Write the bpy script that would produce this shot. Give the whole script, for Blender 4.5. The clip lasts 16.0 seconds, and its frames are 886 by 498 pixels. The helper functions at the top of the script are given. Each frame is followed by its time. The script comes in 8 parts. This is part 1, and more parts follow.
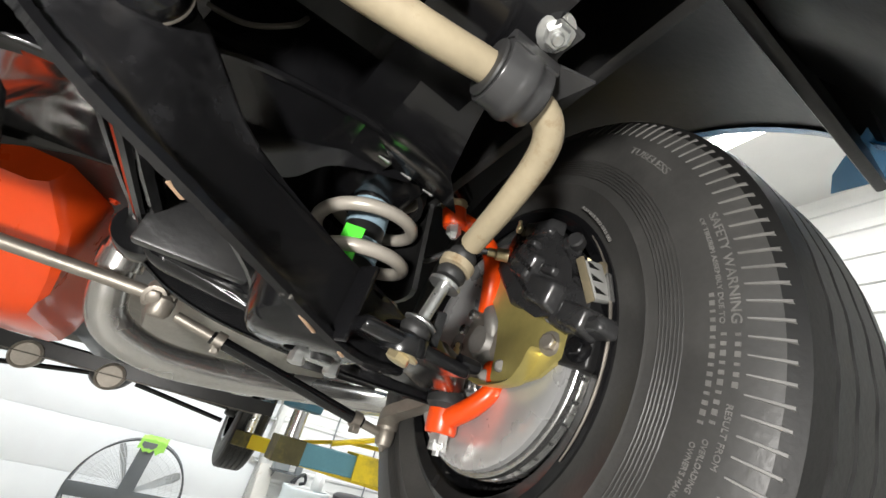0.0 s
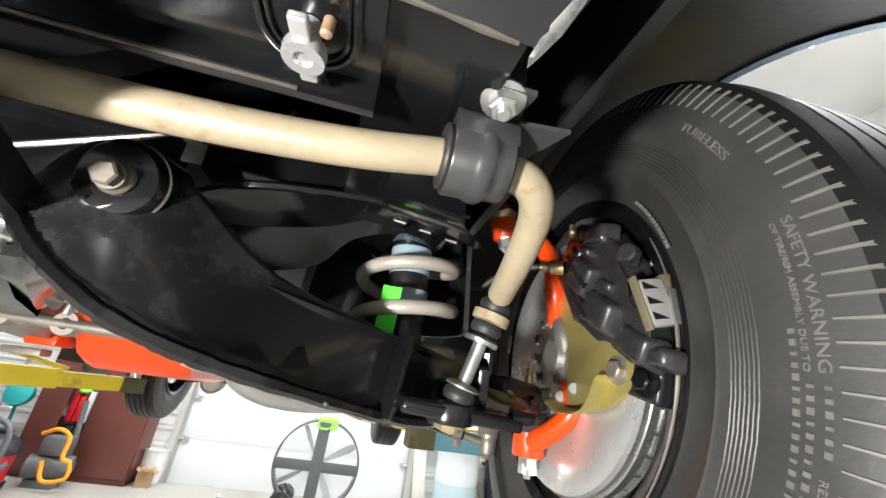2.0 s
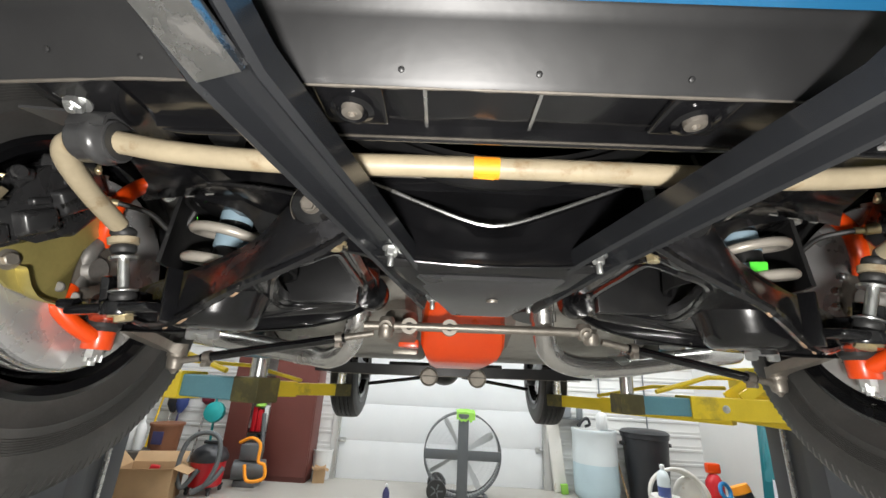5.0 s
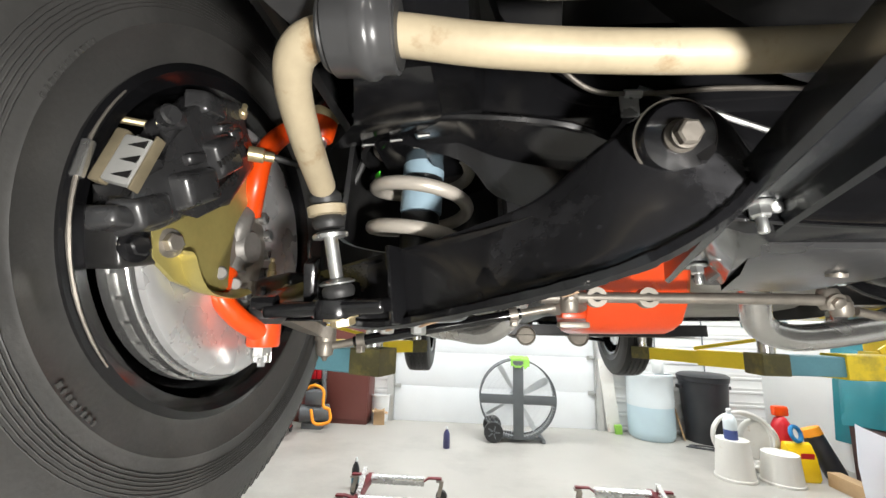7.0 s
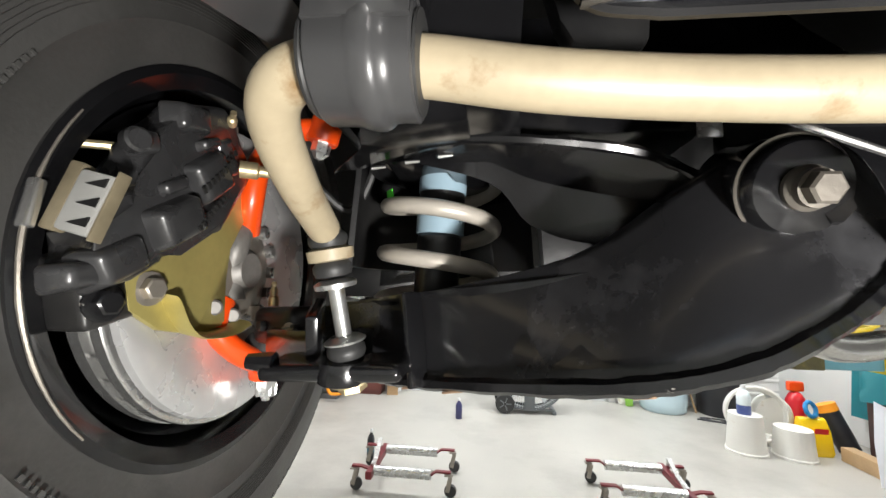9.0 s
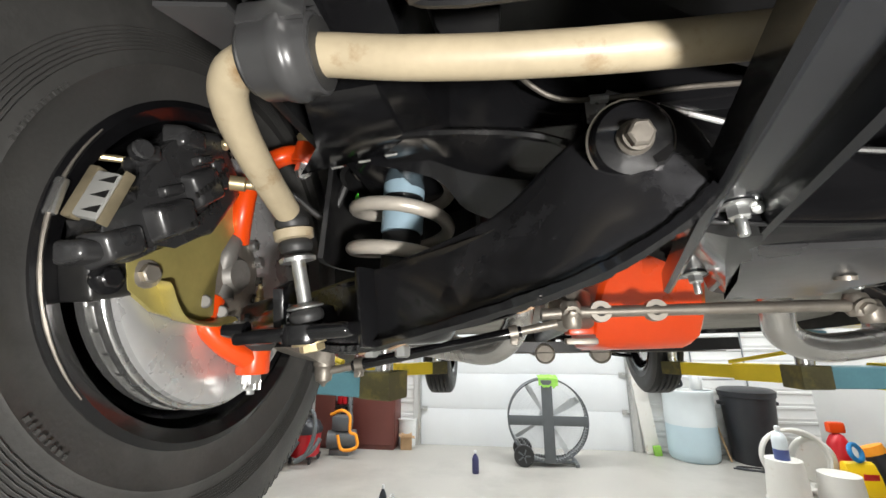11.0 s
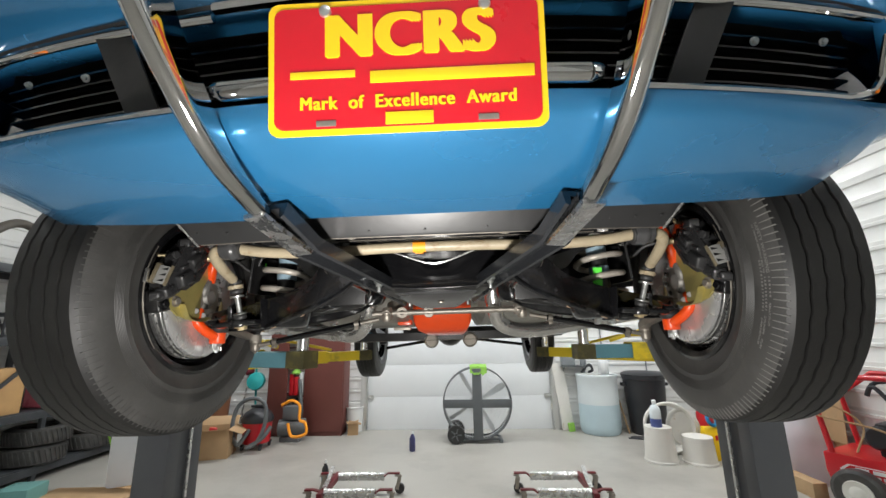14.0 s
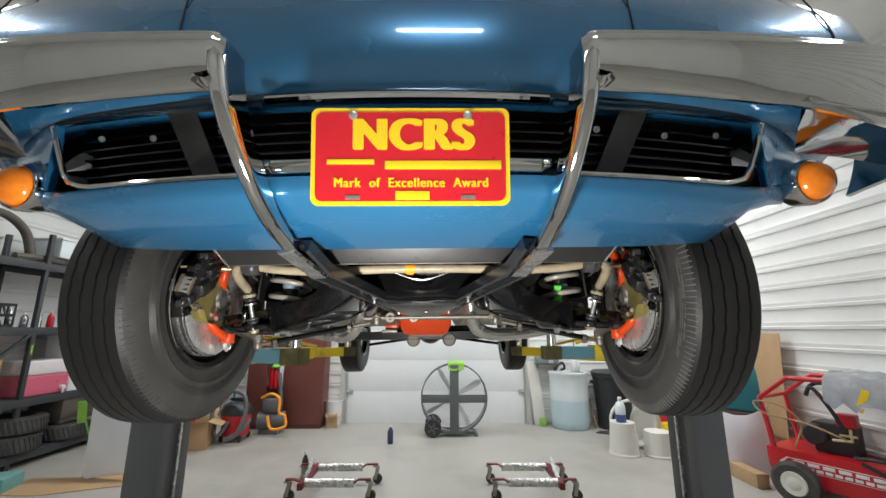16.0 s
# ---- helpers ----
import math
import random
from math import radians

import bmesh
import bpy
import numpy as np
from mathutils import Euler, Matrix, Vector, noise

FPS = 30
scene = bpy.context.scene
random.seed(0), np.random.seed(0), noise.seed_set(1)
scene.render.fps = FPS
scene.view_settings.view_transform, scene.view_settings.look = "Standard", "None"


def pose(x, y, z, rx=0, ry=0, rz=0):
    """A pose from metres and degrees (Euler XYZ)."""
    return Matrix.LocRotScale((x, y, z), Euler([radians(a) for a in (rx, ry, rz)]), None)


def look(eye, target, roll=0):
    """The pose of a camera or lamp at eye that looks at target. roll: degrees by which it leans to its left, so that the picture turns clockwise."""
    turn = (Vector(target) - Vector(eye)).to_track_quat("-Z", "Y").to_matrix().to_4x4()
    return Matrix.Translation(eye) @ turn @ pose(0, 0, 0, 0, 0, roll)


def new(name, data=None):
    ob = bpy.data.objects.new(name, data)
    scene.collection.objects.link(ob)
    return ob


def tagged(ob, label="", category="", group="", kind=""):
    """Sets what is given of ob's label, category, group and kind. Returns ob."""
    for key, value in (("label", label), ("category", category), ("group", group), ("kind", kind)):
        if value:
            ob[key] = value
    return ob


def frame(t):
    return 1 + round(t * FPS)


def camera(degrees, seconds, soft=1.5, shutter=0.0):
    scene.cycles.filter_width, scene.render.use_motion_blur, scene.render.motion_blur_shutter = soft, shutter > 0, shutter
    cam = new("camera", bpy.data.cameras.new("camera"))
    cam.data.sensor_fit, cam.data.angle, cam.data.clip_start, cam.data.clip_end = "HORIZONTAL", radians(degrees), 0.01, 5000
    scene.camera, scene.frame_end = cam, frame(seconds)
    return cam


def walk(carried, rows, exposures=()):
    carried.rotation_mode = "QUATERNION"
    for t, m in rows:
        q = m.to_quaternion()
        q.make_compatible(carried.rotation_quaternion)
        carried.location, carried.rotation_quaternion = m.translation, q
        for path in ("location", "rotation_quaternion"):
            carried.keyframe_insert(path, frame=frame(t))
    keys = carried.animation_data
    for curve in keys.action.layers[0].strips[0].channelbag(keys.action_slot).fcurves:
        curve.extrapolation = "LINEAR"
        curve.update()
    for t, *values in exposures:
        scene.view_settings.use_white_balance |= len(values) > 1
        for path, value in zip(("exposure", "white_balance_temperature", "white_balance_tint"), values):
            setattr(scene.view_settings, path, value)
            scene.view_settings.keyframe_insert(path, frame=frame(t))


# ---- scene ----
cam = camera(97.2, 16.0)
PATH = [
    (0, (0.348, 0.271, 1.537), (1.099, 1.855, 2.5), 15.6),
    (0.5, (0.387, 0.255, 1.549), (0.894, 2.05, 2.269), 11.9),
    (1, (0.415, 0.284, 1.617), (0.743, 2.163, 2.217), 10.1),
    (1.5, (0.413, 0.267, 1.638), (0.727, 2.137, 2.273), 9.6),
    (2, (0.388, 0.222, 1.636), (0.732, 2.07, 2.32), 9.0),
    (2.5, (0.355, 0.18, 1.616), (0.751, 2.009, 2.323), 7.7),
    (3, (0.293, 0.136, 1.606), (0.707, 1.964, 2.302), 6.3),
    (3.5, (0.207, 0.101, 1.593), (0.567, 1.95, 2.266), 4.9),
    (4, (0.131, 0.097, 1.573), (0.393, 1.963, 2.244), 3.5),
    (4.5, (0.032, 0.093, 1.558), (0.131, 1.987, 2.195), 3.1),
    (5, (-0.057, 0.073, 1.547), (-0.076, 1.975, 2.165), 3.0),
    (5.2, (-0.087, 0.074, 1.548), (-0.165, 1.98, 2.15), 3.6),
    (7.3, (-0.369, 0.245, 1.627), (-0.522, 2.214, 1.944), 1.6),
    (7.5, (-0.373, 0.249, 1.646), (-0.511, 2.222, 1.942), 1.6),
    (8, (-0.379, 0.264, 1.665), (-0.514, 2.245, 1.905), 1.6),
    (8.5, (-0.38, 0.279, 1.65), (-0.547, 2.262, 1.854), 1.6),
    (9, (-0.37, 0.281, 1.673), (-0.577, 2.261, 1.872), 1.7),
    (9.2, (-0.368, 0.278, 1.682), (-0.595, 2.255, 1.88), 1.7),
    (11.3, (-0.266, 0.23, 1.573), (-0.525, 2.148, 2.079), -0.5),
    (11.5, (-0.204, 0.222, 1.55), (-0.393, 2.139, 2.088), -0.5),
    (12, (-0.087, 0.233, 1.484), (-0.22, 2.137, 2.084), -0.8),
    (12.5, (0.003, 0.162, 1.43), (-0.166, 2.045, 2.083), -0.6),
    (13, (0.045, -0.036, 1.417), (-0.098, 1.873, 1.996), -1.4),
    (13.5, (0.063, -0.23, 1.497), (-0.068, 1.707, 1.977), -1.5),
    (14, (0.062, -0.367, 1.573), (-0.016, 1.585, 2.003), -1.0),
    (14.5, (0.059, -0.466, 1.633), (0.039, 1.489, 2.058), -0.4),
    (15, (0.055, -0.505, 1.63), (0.051, 1.453, 2.039), -0.1),
    (15.5, (0.054, -0.558, 1.626), (0.063, 1.403, 2.02), -0.1),
    (16, (0.055, -0.554, 1.602), (0.072, 1.404, 2.009), 0.1),
]
walk(cam, [(t, look(eye, target, roll)) for t, eye, target, roll in PATH], [(0.0, 0.75), (1.2, 1.1), (2.3, 1.15), (3.0, 0.8), (5.0, 0.4), (7.4, 0.9), (9.0, 0.9), (11.5, 0.55), (12.5, 0.45), (13.3, 0.32), (14.0, 0.18), (14.5, 0.1), (16.0, 0.08)])

# ---- world, sun, large lights and exposure ----
world = bpy.data.worlds.new("world")
scene.world = world
world.use_nodes = True
world.node_tree.nodes["Background"].inputs[0].default_value = (0.75, 0.8, 0.88, 1)
world.node_tree.nodes["Background"].inputs[1].default_value = 0.15


def strip_lamp(x, y, z, length, watts, rz=0):
    lamp = bpy.data.lights.new("tube_light", "AREA")
    lamp.shape, lamp.size, lamp.size_y, lamp.energy, lamp.color = "RECTANGLE", 0.16, length, watts, (0.955, 0.985, 1.0)
    ob = new("tube_light", lamp)
    ob.matrix_world = pose(x, y, z, 0, 0, rz)
    return ob


# unseen fixed lamp added as fill under the camera's path; it stands in for the light carried along with the camera (its
# small reflections show on chrome and paint)
fill_lamp = bpy.data.lights.new("fixed_fill_lamp", "POINT")
fill_lamp.shadow_soft_size, fill_lamp.energy, fill_lamp.color = 0.045, 32.0, (1.0, 0.97, 0.93)
new("fixed_fill_lamp", fill_lamp).location = (-0.04, -0.09, 1.35)


# ---- materials ----
def surf(name, base, rough=0.5, metal=0.0, var=0.12, scale=6.0, bump=0.0, bscale=120.0, coat=0.0, dirt=None, dscale=3.0, dlow=0.55, dhigh=0.75, drough=None, rvar=0.08, wave=0.0, wscale=9.0):
    """A procedural surface: base colour varied at two scales, an optional second colour in patches, roughness variation, fine relief."""
    m = bpy.data.materials.new(name)
    m.use_nodes = True
    nt = m.node_tree
    n, link = nt.nodes, nt.links.new
    b = n["Principled BSDF"]
    tc = n.new("ShaderNodeTexCoord")
    big, fine = n.new("ShaderNodeTexNoise"), n.new("ShaderNodeTexNoise")
    big.inputs["Scale"].default_value, big.inputs["Detail"].default_value = scale, 5
    fine.inputs["Scale"].default_value, fine.inputs["Detail"].default_value = bscale, 3
    link(tc.outputs["Object"], big.inputs["Vector"])
    link(tc.outputs["Object"], fine.inputs["Vector"])
    mixn = n.new("ShaderNodeMath")
    mixn.operation = "MULTIPLY_ADD"
    mixn.inputs[1].default_value = 0.35
    link(fine.outputs["Fac"], mixn.inputs[0])
    link(big.outputs["Fac"], mixn.inputs[2])
    ramp = n.new("ShaderNodeMapRange")
    ramp.inputs["From Min"].default_value, ramp.inputs["From Max"].default_value = 0.35, 1.0
    ramp.inputs["To Min"].default_value, ramp.inputs["To Max"].default_value = 1 - var, 1 + var
    link(mixn.outputs[0], ramp.inputs["Value"])
    col = n.new("ShaderNodeMix")
    col.data_type, col.blend_type = "RGBA", "MULTIPLY"
    col.inputs["Factor"].default_value = 1.0
    col.inputs["A"].default_value = (*base, 1)
    link(ramp.outputs[0], col.inputs["B"])
    out = col.outputs["Result"]
    rr = n.new("ShaderNodeMapRange")
    rr.inputs["To Min"].default_value, rr.inputs["To Max"].default_value = max(0.02, rough - rvar), min(1, rough + rvar)
    link(big.outputs["Fac"], rr.inputs["Value"])
    rout = rr.outputs[0]
    if dirt:
        d = n.new("ShaderNodeTexNoise")
        d.inputs["Scale"].default_value, d.inputs["Detail"].default_value, d.inputs["Roughness"].default_value = dscale, 8, 0.65
        link(tc.outputs["Object"], d.inputs["Vector"])
        dr = n.new("ShaderNodeMapRange")
        dr.inputs["From Min"].default_value, dr.inputs["From Max"].default_value = dlow, dhigh
        link(d.outputs["Fac"], dr.inputs["Value"])
        mx = n.new("ShaderNodeMix")
        mx.data_type = "RGBA"
        link(dr.outputs[0], mx.inputs["Factor"])
        link(out, mx.inputs["A"])
        mx.inputs["B"].default_value = (*dirt, 1)
        out = mx.outputs["Result"]
        if drough is not None:
            mr = n.new("ShaderNodeMix")
            link(dr.outputs[0], mr.inputs["Factor"])
            link(rout, mr.inputs["A"])
            mr.inputs["B"].default_value = drough
            rout = mr.outputs["Result"]
    link(out, b.inputs["Base Color"])
    link(rout, b.inputs["Roughness"])
    b.inputs["Metallic"].default_value = metal
    b.inputs["Coat Weight"].default_value = coat
    b.inputs["Coat Roughness"].default_value = 0.06
    if bump:
        bp = n.new("ShaderNodeBump")
        bp.inputs["Strength"].default_value, bp.inputs["Distance"].default_value = bump, 0.002
        link(fine.outputs["Fac"], bp.inputs["Height"])
        link(bp.outputs[0], b.inputs["Normal"])
        if wave:
            sheet = n.new("ShaderNodeTexNoise")
            sheet.inputs["Scale"].default_value, sheet.inputs["Detail"].default_value = wscale, 1
            link(tc.outputs["Object"], sheet.inputs["Vector"])
            wv = n.new("ShaderNodeBump")
            wv.inputs["Strength"].default_value, wv.inputs["Distance"].default_value = wave, 0.02
            link(sheet.outputs["Fac"], wv.inputs["Height"])
            link(wv.outputs[0], bp.inputs["Normal"])
    return m


def glow(name, colour, strength):
    m = bpy.data.materials.new(name)
    m.use_nodes = True
    b = m.node_tree.nodes["Principled BSDF"]
    b.inputs["Emission Color"].default_value = (*colour, 1)
    b.inputs["Emission Strength"].default_value = strength
    return m


# ---- mesh helpers ----
def V(*a):
    return Vector(a)


def frame_of(d):
    """A matrix whose z axis points along d."""
    return Vector(d).to_track_quat("Z", "Y").to_matrix().to_4x4()


def bevelled(bm, verts, width, segs=2):
    vs = set(verts)
    edges = [e for e in bm.edges if e.verts[0] in vs and e.verts[1] in vs]
    bmesh.ops.bevel(bm, geom=edges, offset=width, segments=segs, affect="EDGES", profile=0.6, clamp_overlap=True)


def box(bm, c, s, rot=(0, 0, 0), bevel=0.0, segs=2, m=None):
    t = bmesh.new()
    mat = Matrix.LocRotScale(c, Euler([radians(a) for a in rot]), s)
    vs = bmesh.ops.create_cube(t, size=1.0, matrix=mat)["verts"]
    if bevel:
        bevelled(t, vs, bevel, segs)
    return take(bm, t, m)


def take(bm, t, m=None):
    """Moves the geometry of t into bm, through the matrix m."""
    if m is not None:
        bmesh.ops.transform(t, matrix=m, verts=t.verts)
    new_of = [bm.verts.new(v.co) for v in t.verts]
    t.verts.index_update()
    for f in t.faces:
        try:
            bm.faces.new([new_of[v.index] for v in f.verts])
        except ValueError:
            pass
    t.free()
    return new_of


def loft(bm, rings, cap=True, loop=True, close=False):
    rows = [[bm.verts.new(p) for p in r] for r in rings]
    k = len(rows[0])
    pairs = list(zip(rows, rows[1:])) + ([(rows[-1], rows[0])] if close else [])
    for a, b in pairs:
        for i in range(k if loop else k - 1):
            j = (i + 1) % k
            bm.faces.new((a[i], a[j], b[j], b[i]))
    if cap and loop and not close:
        bm.faces.new(rows[0][::-1])
        bm.faces.new(rows[-1])
    return [v for r in rows for v in r]


def smooth_path(pts, steps=6):
    """A Catmull-Rom line through pts."""
    p = [Vector(q) for q in pts]
    p = [2 * p[0] - p[1]] + p + [2 * p[-1] - p[-2]]
    out = []
    for i in range(1, len(p) - 2):
        for s in range(steps):
            t = s / steps
            a, b, c, d = p[i - 1 : i + 3]
            out.append(0.5 * (2 * b + (c - a) * t + (2 * a - 5 * b + 4 * c - d) * t * t + (3 * b - a - 3 * c + d) * t**3))
    return out + [p[-2]]


def tube(bm, pts, r, n=12, cap=True, close=False, section=None, up=None):
    """A tube of radius r (one, or one for each point) along pts; section: a 2D outline in place of a circle."""
    pts = [Vector(p) for p in pts]
    k = len(pts)
    rr = r if isinstance(r, (list, tuple)) else [r] * k
    rings, side = [], None
    for i, p in enumerate(pts):
        a, b = pts[i - 1] if i or close else pts[0], pts[(i + 1) % k] if i < k - 1 or close else pts[-1]
        d = (b - a).normalized()
        if side is None:
            ref = Vector(up) if up else (Vector((0, 0, 1)) if abs(d.z) < 0.9 else Vector((0, 1, 0)))
            side = ref.cross(d).normalized()
        side = (side - d * side.dot(d)).normalized()
        if up:
            side = Vector(up).cross(d).normalized()
        top = d.cross(side)
        if section:
            rings.append([p + side * u * rr[i] + top * w * rr[i] for u, w in section])
        else:
            rings.append([p + rr[i] * (side * math.cos(2 * math.pi * j / n) + top * math.sin(2 * math.pi * j / n)) for j in range(n)])
    return loft(bm, rings, cap, True, close)


def lathe(bm, prof, m=None, n=32, cap=True):
    """Turns the outline prof of (radius, height) about the z axis of m."""
    m = m or Matrix()
    rings = [[m @ Vector((r * math.cos(2 * math.pi * j / n), r * math.sin(2 * math.pi * j / n), h)) for j in range(n)] for r, h in prof]
    return loft(bm, rings, cap)


def axis(p, d):
    return Matrix.Translation(p) @ frame_of(d)


def prism(bm, poly, m, depth, bevel=0.0, segs=2):
    """A plate: the 2D outline poly in the xy plane of m, from z = 0 to depth."""
    t = bmesh.new()
    a = [t.verts.new((x, y, 0)) for x, y in poly]
    b = [t.verts.new((x, y, depth)) for x, y in poly]
    t.faces.new(a[::-1])
    t.faces.new(b)
    for i in range(len(poly)):
        j = (i + 1) % len(poly)
        t.faces.new((a[i], a[j], b[j], b[i]))
    if bevel:
        bevelled(t, list(t.verts), bevel, segs)
    return take(bm, t, m)


def hexbolt(bm, p, d, r=0.009, h=0.008, washer=True, stud=0.0):
    m = axis(p, d)
    z = 0
    if washer:
        lathe(bm, [(r * 1.5, 0), (r * 1.5, r * 0.2), (r * 1.3, r * 0.25)], m, 16)
        z = r * 0.25
    t = bmesh.new()
    lathe(t, [(r, z), (r, z + h * 0.85), (r * 0.82, z + h)], None, 6)
    take(bm, t, m)
    if stud:
        lathe(bm, [(r * 0.5, z + h), (r * 0.5, z + h + stud), (r * 0.4, z + h + stud + 0.001)], m, 10)


def ring_pts(c, r, n, d=(0, 0, 1), a0=0.0, a1=360.0, full=True):
    m = axis(c, d)
    k = n if full else n + 1
    return [m @ Vector((r * math.cos(radians(a0 + (a1 - a0) * i / n)), r * math.sin(radians(a0 + (a1 - a0) * i / n)), 0)) for i in range(k)]


def thing(name, at, label, category, group="", rot=(0, 0, 0), kind=""):
    ob = new(name)
    ob.empty_display_size = 0.1
    ob.matrix_world = pose(*at, *rot)
    WORLD[ob.name] = pose(*at, *rot)
    return tagged(ob, label, category, group, kind)


WORLD = {}


def part(name, bm, material, parent=None, label="", sharp=38, local=False):
    """Links a bmesh as one mesh object. Its points are in the space of the top-level thing, or of the world where there is none."""
    bmesh.ops.recalc_face_normals(bm, faces=bm.faces)
    me = bpy.data.meshes.new(name)
    bm.to_mesh(me)
    bm.free()
    me.polygons.foreach_set("use_smooth", [True] * len(me.polygons))
    me.set_sharp_from_angle(angle=radians(sharp))
    for mt in material if isinstance(material, (list, tuple)) else [material]:
        me.materials.append(mt)
    ob = new(name, me)
    if parent:
        ob.parent = parent
    if label:
        ob["label"] = label
    return ob


def solo(name, bm, material, label, category, group="", kind="", sharp=38):
    """A top-level thing of one mesh, its points in the world."""
    return tagged(part(name, bm, material, None, "", sharp), label, category, group, kind)

CONCRETE = surf("concrete", (0.40, 0.385, 0.35), 0.42, var=0.10, scale=1.2, bump=0.12, bscale=60, dirt=(0.25, 0.235, 0.21), dscale=0.7, dlow=0.5, dhigh=0.8, drough=0.3)
WALLPANEL = surf("white_metal_siding", (0.78, 0.78, 0.76), 0.4, var=0.04, scale=2, dirt=(0.62, 0.61, 0.58), dscale=2.5, dlow=0.6, dhigh=0.9)
DRYWALL = surf("painted_wall", (0.75, 0.75, 0.73), 0.7, var=0.04, scale=2, bump=0.1, bscale=90)
DOORWHITE = surf("door_white", (0.8, 0.82, 0.83), 0.45, var=0.03, scale=3)
CEILMAT = surf("ceiling_white", (0.8, 0.8, 0.78), 0.7, var=0.03)
BLACKPAINT = surf("chassis_black", (0.007, 0.007, 0.0078), 0.15, var=0.3, scale=14, bump=0.05, bscale=40, coat=0.3, dirt=(0.020, 0.019, 0.018), dscale=9, dlow=0.56, dhigh=0.85, drough=0.42, wave=0.45, wscale=11)
SATINBLACK = surf("satin_black", (0.011, 0.011, 0.0115), 0.34, var=0.25, scale=12, bump=0.15, bscale=90, dirt=(0.034, 0.033, 0.031), dscale=7, dlow=0.5, dhigh=0.85)
LIT_PLATEGREY = surf("lit_panel_grey", (0.035, 0.035, 0.036), 0.30, var=0.15, scale=12, bump=0.08, bscale=60, coat=0.2)
# Pale patches are scuffs and also highlights put into the colour.
WEBBLACK = surf("scuffed_highlit_black", (0.013, 0.013, 0.0142), 0.24, rvar=0.12, var=0.2, scale=6, bump=0.05, bscale=30, coat=0.25, dirt=(0.085, 0.085, 0.09), dscale=7, dlow=0.5, dhigh=0.8, drough=0.42, wave=0.2, wscale=9)
GLOSSBLACK = surf("gloss_black", (0.007, 0.007, 0.0078), 0.20, rvar=0.17, var=0.2, scale=7, bump=0.05, bscale=30, coat=0.3, dirt=(0.30, 0.28, 0.25), dscale=38, dlow=0.705, dhigh=0.72, drough=0.6, wave=0.3, wscale=12)
CLAMPGREY = surf("clamp_grey", (0.045, 0.045, 0.046), 0.30, var=0.18, scale=14, bump=0.06, bscale=70, coat=0.15, dirt=(0.30, 0.28, 0.24), dscale=48, dlow=0.74, dhigh=0.75, drough=0.6)
BARGREY = surf("brace_dark_grey", (0.015, 0.016, 0.018), 0.22, var=0.2, scale=10, bump=0.08, bscale=70, coat=0.3, dirt=(0.20, 0.20, 0.20), dscale=34, dlow=0.71, dhigh=0.73, drough=0.5)
TAN = surf("tan_bar_finish", (0.37, 0.31, 0.21), 0.42, var=0.16, scale=22, bump=0.08, bscale=150, dirt=(0.22, 0.14, 0.065), dscale=26, dlow=0.56, dhigh=0.7)
COIL = surf("spring_steel", (0.50, 0.46, 0.40), 0.36, 0.25, var=0.14, scale=18)
ORANGE = surf("engine_orange", (0.85, 0.075, 0.006), 0.3, var=0.06, scale=8, coat=0.3, bump=0.06, bscale=50)
TAPEO = surf("orange_tape", (1.0, 0.36, 0.02), 0.5, var=0.06, scale=40)
ZINC = surf("zinc_bolt", (0.66, 0.67, 0.66), 0.3, 0.9, var=0.15, scale=60, dirt=(0.5, 0.44, 0.3), dscale=50, dlow=0.6, dhigh=0.75)
YZINC = surf("yellow_zinc", (0.60, 0.50, 0.30), 0.36, 0.75, var=0.2, scale=60)
GOLD = surf("gold_cadmium", (0.47, 0.40, 0.14), 0.38, 0.55, var=0.18, scale=16, dirt=(0.62, 0.5, 0.2), dscale=12, dlow=0.58, dhigh=0.8)
CASTIRON = surf("natural_iron", (0.33, 0.30, 0.26), 0.45, 0.7, var=0.2, scale=30, bump=0.2, bscale=160)
STEEL = surf("bare_steel", (0.60, 0.60, 0.59), 0.27, 0.9, var=0.1, scale=20)
EXH = surf("aluminised_pipe", (0.64, 0.63, 0.61), 0.26, 0.9, var=0.12, scale=12, dirt=(0.45, 0.42, 0.37), dscale=10, dlow=0.55, dhigh=0.8)
IRONGREY = surf("grey_iron", (0.22, 0.21, 0.195), 0.5, 0.4, var=0.2, scale=40, bump=0.15, bscale=160)
WORN_LIT_RUBBER = surf("worn_lit_rubber", (0.16, 0.156, 0.148), 0.55, var=0.3, scale=40)
DULLIRON = surf("dull_iron", (0.15, 0.135, 0.115), 0.5, 0.5, var=0.25, scale=50, bump=0.2, bscale=160)
CALBLACK = surf("caliper_black", (0.030, 0.030, 0.031), 0.28, var=0.2, scale=30, bump=0.12, bscale=120, coat=0.6)
APRON = surf("apron_black", (0.016, 0.016, 0.0165), 0.42, var=0.25, scale=8, bump=0.15, bscale=30, coat=0.0, dirt=(0.024, 0.024, 0.024), dscale=6, dlow=0.5, dhigh=0.8)
SHIELD = surf("polished_shield", (0.58, 0.58, 0.58), 0.28, 0.55, var=0.06, scale=20)
RUSTBARE = surf("bare_rusty", (0.42, 0.28, 0.18), 0.55, 0.3, var=0.3, scale=80)
GRITTAN = surf("tan_plate", (0.22, 0.185, 0.12), 0.5, 0.3, var=0.25, scale=50)
PADGREY = surf("pad_white", (0.30, 0.30, 0.285), 0.6, var=0.06, scale=60)
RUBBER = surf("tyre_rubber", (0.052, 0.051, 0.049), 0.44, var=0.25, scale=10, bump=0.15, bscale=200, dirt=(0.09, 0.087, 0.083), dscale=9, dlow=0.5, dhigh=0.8)
